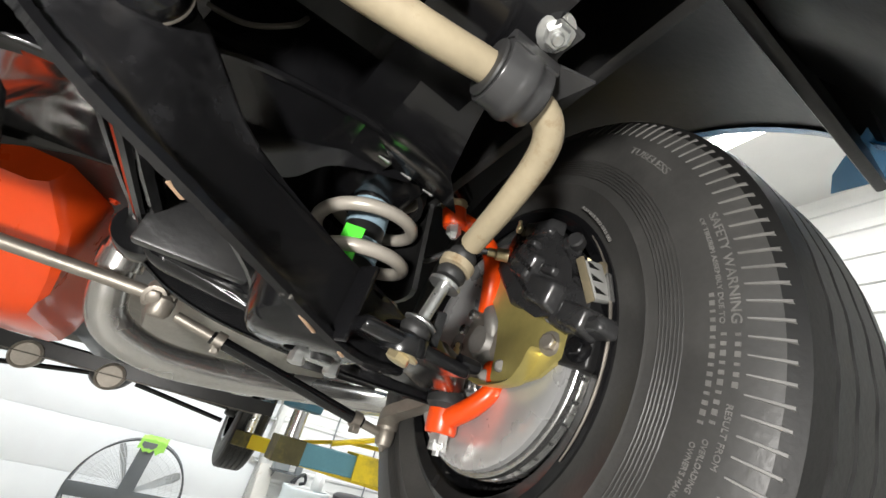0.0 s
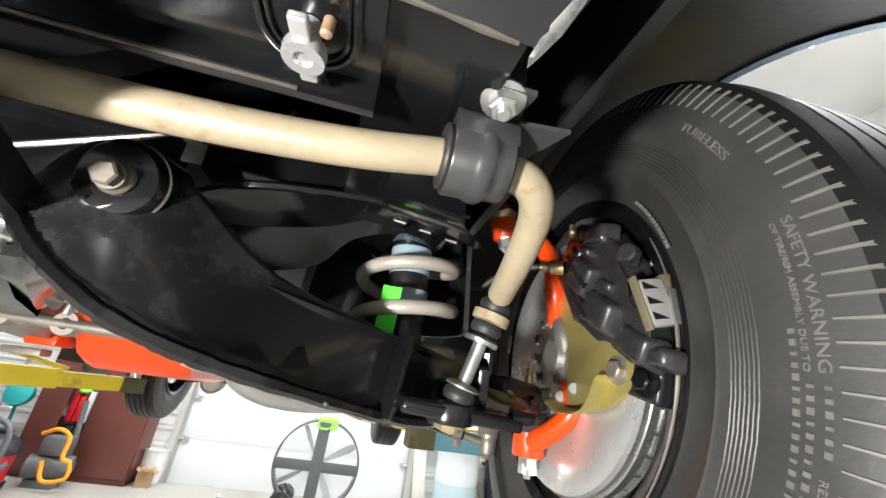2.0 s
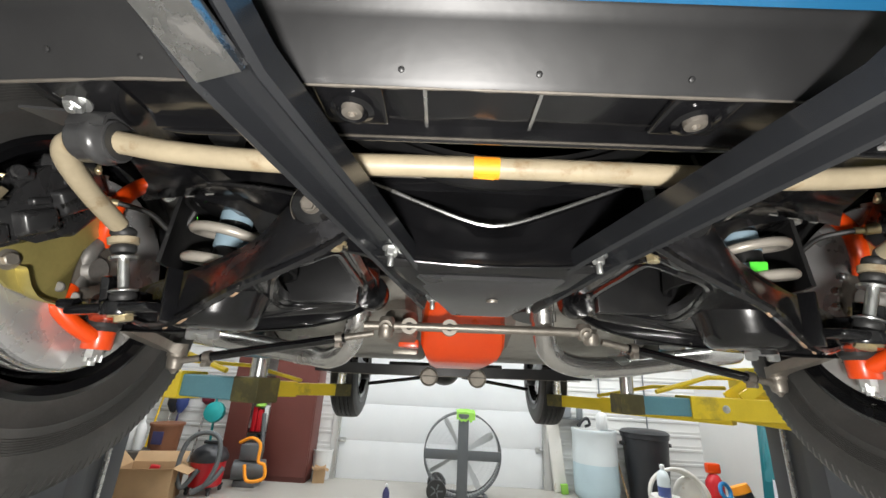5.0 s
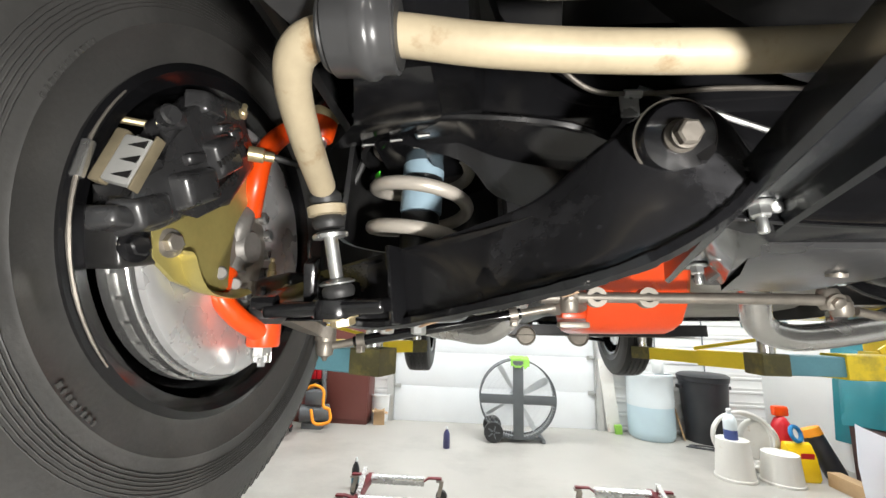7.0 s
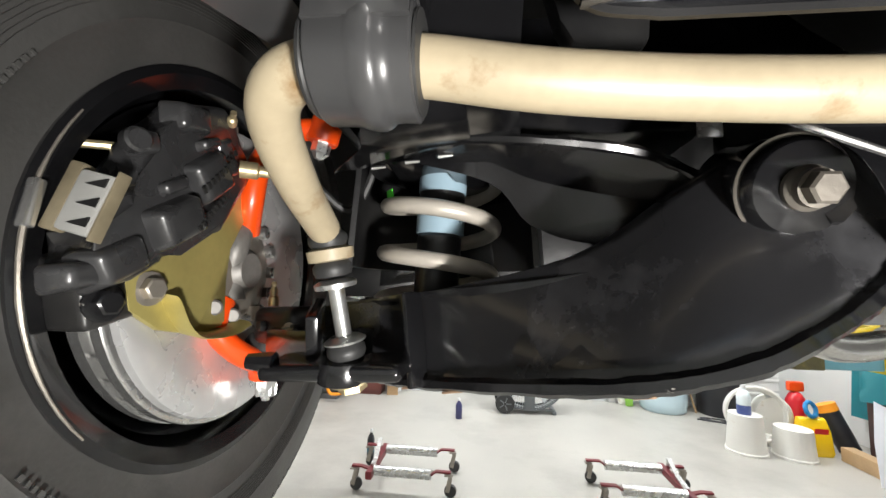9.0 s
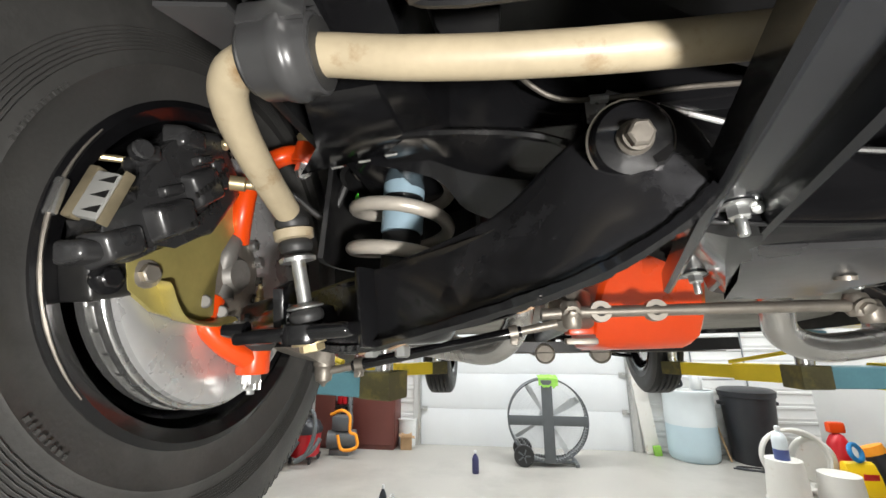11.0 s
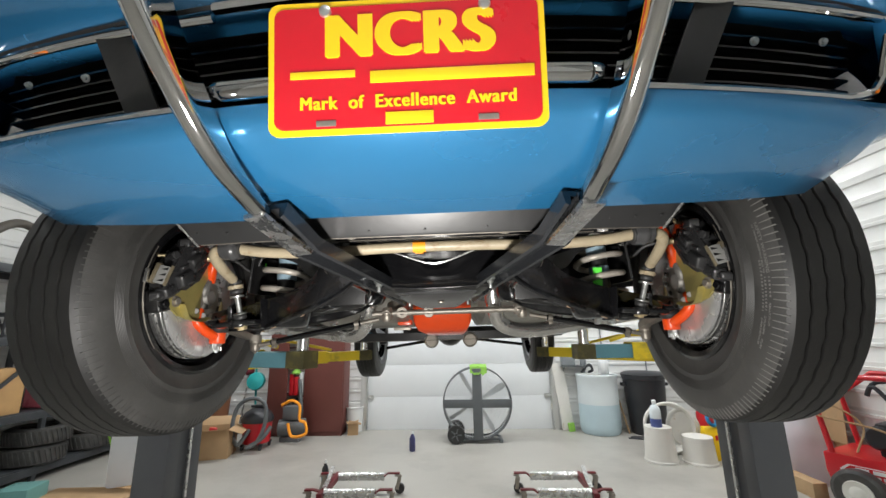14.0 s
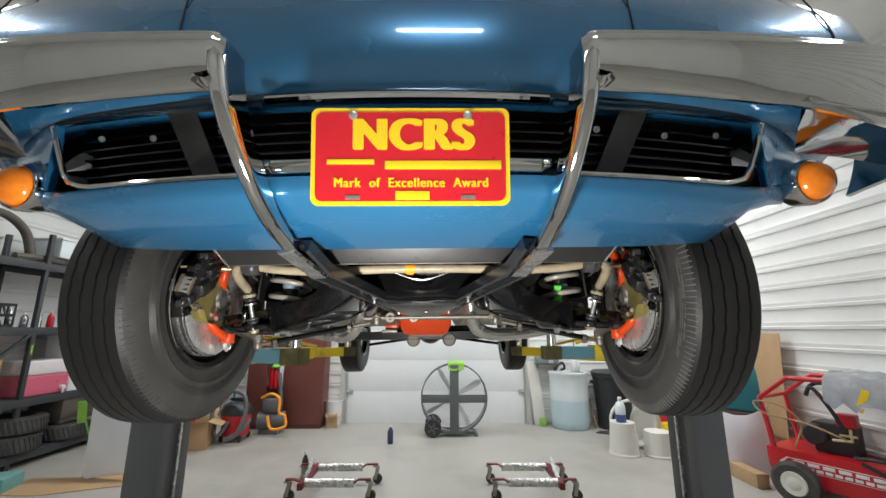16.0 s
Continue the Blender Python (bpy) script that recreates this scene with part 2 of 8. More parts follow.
# Tread rubber darker than the sidewall: its dimmer light put into the colour.
SHADED_TREAD = surf("shaded_tread_rubber", (0.010, 0.0098, 0.0095), 0.52, var=0.25, scale=7, bump=0.15, bscale=180, dirt=(0.022, 0.021, 0.02), dscale=6, dlow=0.52, dhigh=0.85)
BUSH = surf("rubber_bush", (0.026, 0.026, 0.026), 0.5, var=0.2, scale=30)
BLUE = surf("metallic_blue_paint", (0.024, 0.160, 0.335), 0.27, 0.5, var=0.03, scale=5, bscale=30, coat=1.0, rvar=0.02)
CHROME = surf("chrome", (0.60, 0.60, 0.595), 0.05, 1.0, var=0.04, scale=30, rvar=0.03, bump=0.01, bscale=40, wave=0.12, wscale=7)
DULLCHROME = surf("bright_trim", (0.62, 0.62, 0.63), 0.2, 1.0, var=0.12, scale=40, bump=0.15, bscale=60, dirt=(0.42, 0.41, 0.40), dscale=45, dlow=0.48, dhigh=0.6, drough=0.5)
AMBER = surf("amber_lens", (0.85, 0.22, 0.01), 0.16, var=0.12, scale=60, coat=0.6)
PRED = surf("plate_red", (0.62, 0.008, 0.02), 0.3, var=0.04, scale=12, coat=0.4)
PYEL = surf("plate_yellow", (0.93, 0.62, 0.01), 0.32, var=0.04, scale=12, coat=0.4)
YELLOW = surf("lift_yellow", (0.88, 0.66, 0.03), 0.42, var=0.1, scale=7, dirt=(0.30, 0.22, 0.05), dscale=5, dlow=0.6, dhigh=0.78)
TEALBLUE = surf("worn_blue_paint", (0.12, 0.30, 0.36), 0.5, var=0.15, scale=9, dirt=(0.5, 0.38, 0.06), dscale=7, dlow=0.62, dhigh=0.78)
GRIME = surf("greasy_end", (0.09, 0.08, 0.03), 0.5, var=0.3, scale=14, dirt=(0.3, 0.24, 0.05), dscale=12, dlow=0.5, dhigh=0.8)
POSTGREY = surf("post_grey", (0.10, 0.105, 0.115), 0.45, var=0.1, scale=4)
UNDERFLOOR = surf("grey_underfloor", (0.36, 0.35, 0.315), 0.6, var=0.2, scale=5, dirt=(0.14, 0.135, 0.12), dscale=4, dlow=0.45, dhigh=0.8)
BROWN = surf("brown_cabinet", (0.15, 0.045, 0.036), 0.42, var=0.12, scale=3)
CARD = surf("cardboard", (0.46, 0.30, 0.16), 0.75, var=0.08, scale=8)
PLASTICW = surf("white_plastic", (0.78, 0.79, 0.78), 0.4, var=0.05, scale=4)
PLASTICB = surf("black_plastic", (0.025, 0.026, 0.03), 0.42, var=0.15, scale=5)
REDP = surf("red_paint", (0.55, 0.012, 0.02), 0.33, var=0.1, scale=6, coat=0.2)
GREENTAG = surf("green_tag", (0.10, 0.85, 0.05), 0.5, var=0.05, scale=20)
LIME = surf("lime_cloth", (0.27, 0.55, 0.08), 0.8, var=0.15, scale=12)
SHOCKBLUE = surf("shock_blue_grey", (0.30, 0.42, 0.50), 0.4, var=0.06, scale=12)
TUBEGLOW = glow("lamp_tube", (1.0, 0.97, 0.92), 9.0)

# ---- the large structure ----
XW, XE, YS, YN, ZC = -5.6, 4.1, -4.2, 6.76, 4.3
bm = bmesh.new()
box(bm, ((XW + XE) / 2, (YS + YN) / 2, -0.1), (XE - XW + 0.6, YN - YS + 0.6, 0.2))
solo("floor", bm, CONCRETE, "smooth grey concrete garage floor with faint stains", "floor", kind="structure")
bm = bmesh.new()
box(bm, ((XW + XE) / 2, (YS + YN) / 2, ZC + 0.1), (XE - XW + 0.6, YN - YS + 0.6, 0.2))
solo("ceiling", bm, CEILMAT, "plain white garage ceiling", "ceiling", kind="structure")


def ribbed(bm, length, height, m, pitch=0.2286, rib=0.022, foot=0.07, top=0.03):
    """Metal siding with ribs that run along its length (x), stacked up z, facing -y, 4 cm thick at its back."""
    prof = [(0.0, 0.0)]
    z = 0.0
    while z < height:
        for dz, dy in ((0.012, 0.0), (0.02, -rib * 0.9), (0.02 + top, -rib), (0.028 + top, 0.0), (0.028 + top + foot * 0.55, -0.006), (0.028 + top + foot * 0.75, 0.0)):
            if z + dz < height:
                prof.append((dy, z + dz))
        z += pitch
    prof += [(0.0, height), (0.04, height), (0.04, 0.0)]
    loft(bm, [[m @ Vector((x, y, zz)) for y, zz in prof] for x in (0, length)])


bm = bmesh.new()
ribbed(bm, YN - YS, ZC, Matrix.Translation((XE, YN, 0)) @ pose(0, 0, 0, 0, 0, -90))
solo("wall_east", bm, WALLPANEL, "white ribbed metal siding wall", "wall", kind="structure", sharp=25)
bm = bmesh.new()
ribbed(bm, YN - YS, ZC, Matrix.Translation((XW, YS, 0)) @ pose(0, 0, 0, 0, 0, 90))
solo("wall_west", bm, WALLPANEL, "white ribbed metal siding wall", "wall", kind="structure", sharp=25)
bm = bmesh.new()
box(bm, ((XW + XE) / 2, YS - 0.1, ZC / 2), (XE - XW + 0.6, 0.2, ZC))
solo("wall_south", bm, DRYWALL, "plain white painted wall", "wall", kind="structure")
DW, DE, DH = -1.58, 1.575, 3.2
bm = bmesh.new()
ribbed(bm, DW - 0.12 - XW, ZC, Matrix.Translation((XW, YN, 0)), pitch=0.2, rib=0.012)
ribbed(bm, XE - DE - 0.12, ZC, Matrix.Translation((DE + 0.12, YN, 0)), pitch=0.2, rib=0.012)
box(bm, ((DW + DE) / 2, YN + 0.02, (ZC + DH) / 2 + 0.06), (DE - DW + 0.24, 0.04, ZC - DH - 0.12))
solo("wall_north", bm, WALLPANEL, "white metal siding wall round a garage door", "wall", kind="structure", sharp=25)
door = tagged(new("garage_door"), "white sectional overhead garage door, closed", "garage door", kind="structure")
door.location = (0, YN + 0.03, 0)
for i in range(6):
    bm = bmesh.new()
    h = DH / 6
    box(bm, ((DW + DE) / 2, 0.02, h * (i + 0.5)), (DE - DW, 0.045, h - 0.002), bevel=0.002)
    part("door_panel", bm, DOORWHITE, door)
TRIMW = surf("door_trim", (0.62, 0.62, 0.60), 0.5, var=0.06, scale=5)
for x in (DW - 0.06, DE + 0.06):
    bm = bmesh.new()
    box(bm, (x, -0.02, DH / 2), (0.115, 0.09, DH), bevel=0.006)
    part("door_jamb", bm, TRIMW, door)
for x, s in ((DW + 0.03, 1), (DE - 0.03, -1)):
    bm = bmesh.new()
    box(bm, (x - 0.05 * s, -0.055, 1.5), (0.035, 0.03, 3.0), bevel=0.004)
    part("door_track", bm, ZINC, door)
    for i in range(1, 6):
        bm = bmesh.new()
        box(bm, (x + 0.03 * s, -0.014, DH / 6 * i), (0.09, 0.012, 0.07), bevel=0.003)
        lathe(bm, [(0.018, 0), (0.018, 0.05)], axis((x - 0.03 * s, -0.03, DH / 6 * i), (s, 0, 0)), 12)
        part("hinge", bm, ZINC, door)
# ceiling strip lights
for x, y, rz, watts, size in ((0.12, -1.9, 90, 15, 0.9), (-3.3, 0.6, 0, 30, 2.44), (2.9, 0.5, 0, 24, 2.44), (-2.6, 5.0, 90, 60, 2.44), (0.2, 5.0, 90, 60, 2.44), (2.9, 5.0, 90, 55, 2.44)):
    lt = thing("ceiling_light", (x, y, ZC), "white fluorescent strip light on the ceiling", "ceiling light", "ceiling strip lights", rot=(0, 0, rz))
    bm = bmesh.new()
    box(bm, (0, 0, -0.04), (0.2, size, 0.08), bevel=0.01)
    part("housing", bm, CEILMAT, lt)
    for dx in (-0.05, 0.05):
        bm = bmesh.new()
        lathe(bm, [(0.019, -size / 2 + 0.04), (0.019, size / 2 - 0.04)], axis((dx, 0, -0.1), (0, 1, 0)), 12)
        part("tube", bm, TUBEGLOW, lt)
    strip_lamp(x, y, ZC - 0.14, size * 0.94, watts, rz)

# ---- the car ----
CAR0 = Vector((0, 0.72, 1.3))
car = thing("car", CAR0 + Vector((0.009, 0, 0)), "metallic blue classic sports car raised on a lift", "car", rot=(0, -0.75, 0.1))


def cpart(name, bm, material, parent=None, label="", sharp=38):
    """A part of the car; its points are given in the place's metres, before the car's slight turn."""
    bmesh.ops.translate(bm, verts=bm.verts, vec=-CAR0)
    return part(name, bm, material, parent or car, label, sharp)


def letters(body, size, depth):
    """The outline of words as a bmesh in the xy plane, centred, with a little depth."""
    cu = bpy.data.curves.new("letters", "FONT")
    cu.body, cu.size, cu.extrude, cu.align_x, cu.align_y = body, size, depth, "CENTER", "CENTER"
    cu.resolution_u = 3
    ob = bpy.data.objects.new("letters", cu)
    me = bpy.data.meshes.new_from_object(ob)
    bm = bmesh.new()
    bm.from_mesh(me)
    bpy.data.objects.remove(ob)
    bpy.data.meshes.remove(me)
    return bm


WC = (0.7125, 1.695)  # front wheel centre, y and z
REAR = (3.235, 1.585)


def tyre_mesh(bm, s, x, y, z, R, detail=True):
    h, ri = 0.091, 0.195
    wall = [(ri, -h * 0.70), (ri + 0.010, -h * 0.80), (ri + 0.016, -h * 0.86), (ri + 0.022, -h * 0.86), (ri + 0.05, -h * 0.97), (ri + 0.053, -h * 0.99), (ri + 0.056, -h * 0.975), (ri + 0.095, -h), (R - 0.032, -h * 0.95), (R - 0.012, -h * 0.84)]
    m = axis((s * x, y, z), (s, 0, 0))
    lathe(bm, wall, m, 96, cap=False)
    lathe(bm, [(r, -w) for r, w in wall], m, 96, cap=False)


def tread_mesh(bm, s, x, y, z, R):
    """The tread band with its grooves; a groove's edge wavers as it runs round."""
    h = 0.091
    prof = [(R - 0.012, -h * 0.84, 0.0), (R - 0.002, -h * 0.74, 0.0)]
    for c in (-0.043, -0.015, 0.015, 0.043):
        prof += [(R + 0.001, c - 0.003, 0.0011), (R - 0.006, c - 0.0018, 0.0011), (R - 0.006, c + 0.0018, 0.0011), (R + 0.001, c + 0.003, 0.0011)]
    prof += [(R - 0.002, h * 0.74, 0.0), (R - 0.012, h * 0.84, 0.0)]
    m, n = axis((s * x, y, z), (s, 0, 0)), 180
    rows = [[m @ Vector((r * math.cos(2 * math.pi * j / n), r * math.sin(2 * math.pi * j / n), w + k * (1 if (j // 2) % 2 else -1))) for j in range(n)] for r, w, k in prof]
    loft(bm, rows, cap=False)


def slashes(bm, s, x, y, z, R):
    m, h = axis((s * x, y, z), (s, 0, 0)), 0.091
    for k in range(150):
        t = bmesh.new()
        cols = [[t.verts.new((r, dy * (0.45 + (r - R + 0.036) * 26), -(wh + dz))) for dy, dz in ((-0.0017, -0.002), (-0.0009, 0.0016), (0.0009, 0.0016), (0.0017, -0.002))] for r, wh in ((R - 0.030, h * 0.937), (R - 0.022, h * 0.895), (R - 0.012, h * 0.836), (R - 0.007, h * 0.80))]
        for p_, q_ in zip(cols, cols[1:]):
            for i_ in range(3):
                t.faces.new((p_[i_], p_[i_ + 1], q_[i_ + 1], q_[i_]))
        take(bm, t, m @ Matrix.Rotation(2 * math.pi * k / 150, 4, "Z"))


def wall_z(r):
    """Height of the sidewall at radius r over the plane of its lettering."""
    return 0.0035 - 0.0047 * max(0.0, (r - 0.29) / 0.034) - 0.03 * max(0.0, 0.25 - r)


def arc_words(bm, body, size, m, r, a0, a1):
    t = letters(body, size, 0.0014)
    lo, hi = min(v.co.x for v in t.verts), max(v.co.x for v in t.verts)
    for v in t.verts:
        a = a0 + (a1 - a0) * (v.co.x - lo) / (hi - lo)
        rr = r + v.co.y
        v.co = Vector((rr * math.cos(a), rr * math.sin(a), v.co.z + wall_z(rr) - 0.0003))
    take(bm, t, m)


fixed_part = cpart


def wheel(s, yz, x, R=0.356, front=True):
    y, z = yz
    steer = Matrix.Translation((s * x, y, z)) @ Matrix.Rotation(radians(-2.2 if front else 0.0), 4, "Z") @ Matrix.Translation((-s * x, -y, -z))

    def cpart(name, bm, *rest, **more):
        bmesh.ops.transform(bm, matrix=steer, verts=bm.verts)
        return fixed_part(name, bm, *rest, **more)

    bm = bmesh.new()
    m = axis((s * x, y, z), (s, 0, 0))
    # rim barrel and disc, the wheel's own body
    lathe(bm, [(0.190, -0.080), (0.204, -0.086), (0.212, -0.083), (0.211, -0.078), (0.199, -0.072), (0.188, -0.055), (0.172, -0.035), (0.170, 0.03), (0.186, 0.05), (0.200, 0.075), (0.212, 0.083), (0.204, 0.088), (0.194, 0.084),
               (0.180, 0.05), (0.150, 0.045), (0.10, 0.06), (0.04, 0.055), (0.04, 0.048), (0.10, 0.052), (0.145, 0.036), (0.164, 0.02), (0.164, -0.04), (0.180, -0.062)], m, 72, cap=False)
    w = cpart("wheel", bm, GLOSSBLACK, None, "gloss black steel wheel with a ribbed tyre")
    bm = bmesh.new()
    tyre_mesh(bm, s, x, y, z, R, front)
    if front:
        cpart("tyre", bm, RUBBER, w, "black tyre sidewall with raised lettering", sharp=30)
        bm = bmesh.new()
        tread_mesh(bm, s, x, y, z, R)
        cpart("tread", bm, SHADED_TREAD, w, "black ribbed tread with wavy grooves", sharp=30)
        bm = bmesh.new()
        slashes(bm, s, x, y, z, R)
        side = Matrix(((0, 0, -s, s * (x - 0.0875)), (1, 0, 0, y), (0, 1, 0, z), (0, 0, 0, 1)))
        if s > 0:
            for words, size, r, a0, a1 in (("TUBELESS", 0.011, 0.309, 139, 153), ("SAFETY WARNING", 0.0095, 0.319, 167, 185.5), ("RESULT FROM", 0.0055, 0.319, 196, 204), ("OF TIRE/RIM ASSEMBLY DUE TO", 0.005, 0.310, 167, 185.5), ("OVERLOADING", 0.005, 0.310, 201, 208), ("FOLLOW", 0.005, 0.310, 210, 214), ("OWNER'S MANUAL OR", 0.005, 0.303, 202, 213)):
                arc_words(bm, words, size, side, r, radians(a0), radians(a1))
            bars = [(0.320, 187 + 1.3 * k) for k in range(6)] + [(0.311, 187 + 1.3 * k) for k in range(10)] + [(0.304, 181 + 1.3 * k) for k in range(15)] + [(0.224, 138 + 1.5 * k) for k in range(14)]
        else:
            bars = [(0.250, 150 + 1.6 * k) for k in range(11)] + [(0.244, 217 + 1.6 * k) for k in range(8)]
        for k, (rr, a) in enumerate(bars):
            t = bmesh.new()
            bmesh.ops.create_cube(t, size=1.0, matrix=Matrix.Diagonal((0.0036, 0.0022 + 0.0010 * ((k * 7) % 3), 0.0018, 1)))
            take(bm, t, side @ Matrix.Rotation(radians(a), 4, "Z") @ Matrix.Translation((rr, 0, wall_z(rr))))
    if front:
        # One wheel's relief is lightened: wear, plus grazing light put into its colour.
        relief = cpart("sidewall_relief", bm, WORN_LIT_RUBBER if s > 0 else RUBBER, w, "grey-worn raised lettering and shoulder ribs", sharp=30)
        tagged(relief, kind="stuff")
        bm = bmesh.new()
        for k in range(7):
            tube(bm, ring_pts(axis((s * x, y, z), (s, 0, 0)) @ Vector((0, 0, -0.0912)), 0.262 + k * 0.00345, 72, (s, 0, 0)), 0.0006, n=4, close=True)
        tagged(cpart("sidewall_ribs", bm, RUBBER, w, "fine ribs round the sidewall", sharp=30), kind="stuff")
    else:
        cpart("tyre", bm, RUBBER, w, "black tyre sidewall", sharp=30)
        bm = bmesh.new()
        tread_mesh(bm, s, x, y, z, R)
        cpart("tread", bm, SHADED_TREAD, w, "black ribbed tread", sharp=30)
    if front:
        for a in (8, 172):
            bm = bmesh.new()
            box(bm, (0, 0, 0), (0.008, 0.034, 0.012), bevel=0.002, m=m @ Matrix.Rotation(radians(a), 4, "Z") @ Matrix.Translation((0.206, 0, -0.084)))
            cpart("balance_weight", bm, STEEL, w, "small grey clip-on balance weight")
        # West wheel: scuffed edge. East wheel: the same arc paints a rim highlight.
        bm = bmesh.new()
        tube(bm, [(s * (x - 0.0868), y + 0.2075 * math.cos(radians(a)), z + 0.2075 * math.sin(radians(a))) for a in range(150, 226, 4)], [0.0008 + 0.0012 * math.sin(math.pi * k / 18) * (0.6 + 0.4 * ((k * 5) % 3) / 2) for k in range(19)], n=6)
        cpart("rim_edge_arc", bm, CASTIRON, w, "scuffed bare metal rim edge")
    else:
        bm = bmesh.new()
        lathe(bm, [(0.02, -0.03), (0.14, -0.03), (0.14, -0.05), (0.02, -0.05)], m, 40)
        cpart("brake_disc", bm, STEEL, w)
    return w


for s in (1, -1):
    wheel(s, (WC[0], WC[1] + 0.006), 0.748)
    wheel(s, REAR, 0.735, 0.35, False)


# blue body
def nose_y(x):
    return 0.03 + 0.20 * x * x


def corner(x):
    """How far round the front corner a point at x lies, from 0 at the grille's end to 1 at the side."""
    return max(0.0, min(1.0, (abs(x) - 0.62) / 0.28))


PLASTIC_GAP = surf("gap_black", (0.006, 0.006, 0.007), 0.7)
seams = []
XS = [0.945 * math.sin(a) for a in np.linspace(-math.pi / 2, math.pi / 2, 45)]
bm = bmesh.new()
rings = []
for x in XS:
    c = corner(x)
    ny = nose_y(x) + 0.09 * c * c
    yb, zb = 0.254 + 0.06 * c, 1.771 + 0.012 * max(0.0, (abs(x) - 0.42) / 0.25) ** 2 + 0.19 * c
    zt = max(1.852 + 0.05 * c, zb + 0.012)
    prof = [(ny + 0.05, zt + 0.002), (ny + 0.012, zt + 0.001), (ny + 0.002, zt - 0.006), (ny + 0.003, zt - 0.022), (ny + 0.02, zt - 0.036), (ny + (yb - ny) * 0.45, zb + (zt - zb) * 0.24), (yb - 0.01, zb + 0.002), (yb, zb), (yb, zb + 0.006), (yb - 0.02, zb + 0.012), (ny + (yb - ny) * 0.45, zb + (zt - zb) * 0.34), (ny + 0.03, zt - 0.026), (ny + 0.05, zt - 0.008)]
    rings.append([Vector((x, y, z)) for y, z in prof])
loft(bm, rings)
valance = cpart("front_valance", bm, BLUE, None, "metallic blue lower front panel", sharp=50)
bm = bmesh.new()
rings = []
for x in XS:
    c = corner(x)
    ny = nose_y(x) + 0.09 * c * c
    dip = 0.016 * math.exp(-((abs(x) - 0.30) / 0.07) ** 2)
    z0 = 1.983 - 0.02 * c
    crown = 0.035 * math.cos(min(1.0, abs(x) / 0.5) * math.pi / 2) + 0.085 * math.exp(-((abs(x) - 0.76) / 0.19) ** 2)
    nl = ny
    ny = 0.03 + 0.09 * x * x + 0.08 * max(0.0, (abs(x) - 0.87) / 0.06) ** 2
    nm = nl * 0.4 + ny * 0.6
    prof = [(nl + 0.09, z0 + 0.006), (nl + 0.02, z0), (nl + 0.002, z0 + 0.004), (nm - 0.012 + dip, z0 + 0.03), (ny - 0.018 + dip, z0 + 0.09), (ny - 0.010 + dip, z0 + 0.17), (ny + 0.012, z0 + 0.24), (ny + 0.07, z0 + 0.29 + 0.5 * crown), (ny + 0.3, z0 + 0.33 + crown), (ny + 1.0, z0 + 0.36 + crown), (ny + 1.0, z0 + 0.345 + crown), (ny + 0.3, z0 + 0.315 + crown), (ny + 0.1, z0 + 0.275), (ny + 0.04, z0 + 0.18), (ny + 0.03, z0 + 0.03)]
    if any(abs(abs(x) - g) == min(abs(abs(q) - g) for q in XS) for g in (0.365, 0.80)):
        seams.append([V(x, y - 0.0006, z - 0.0004) for y, z in prof[4:9]])
    rings.append([Vector((x, y, z)) for y, z in prof])
loft(bm, rings)
nose = cpart("nose", bm, BLUE, None, "metallic blue nose and hood", sharp=50)
for line in seams:
    bm = bmesh.new()
    tube(bm, smooth_path(line, 4), 0.0016, n=6)
    cpart("panel_gap", bm, PLASTIC_GAP, nose, "dark gap round the headlamp door")
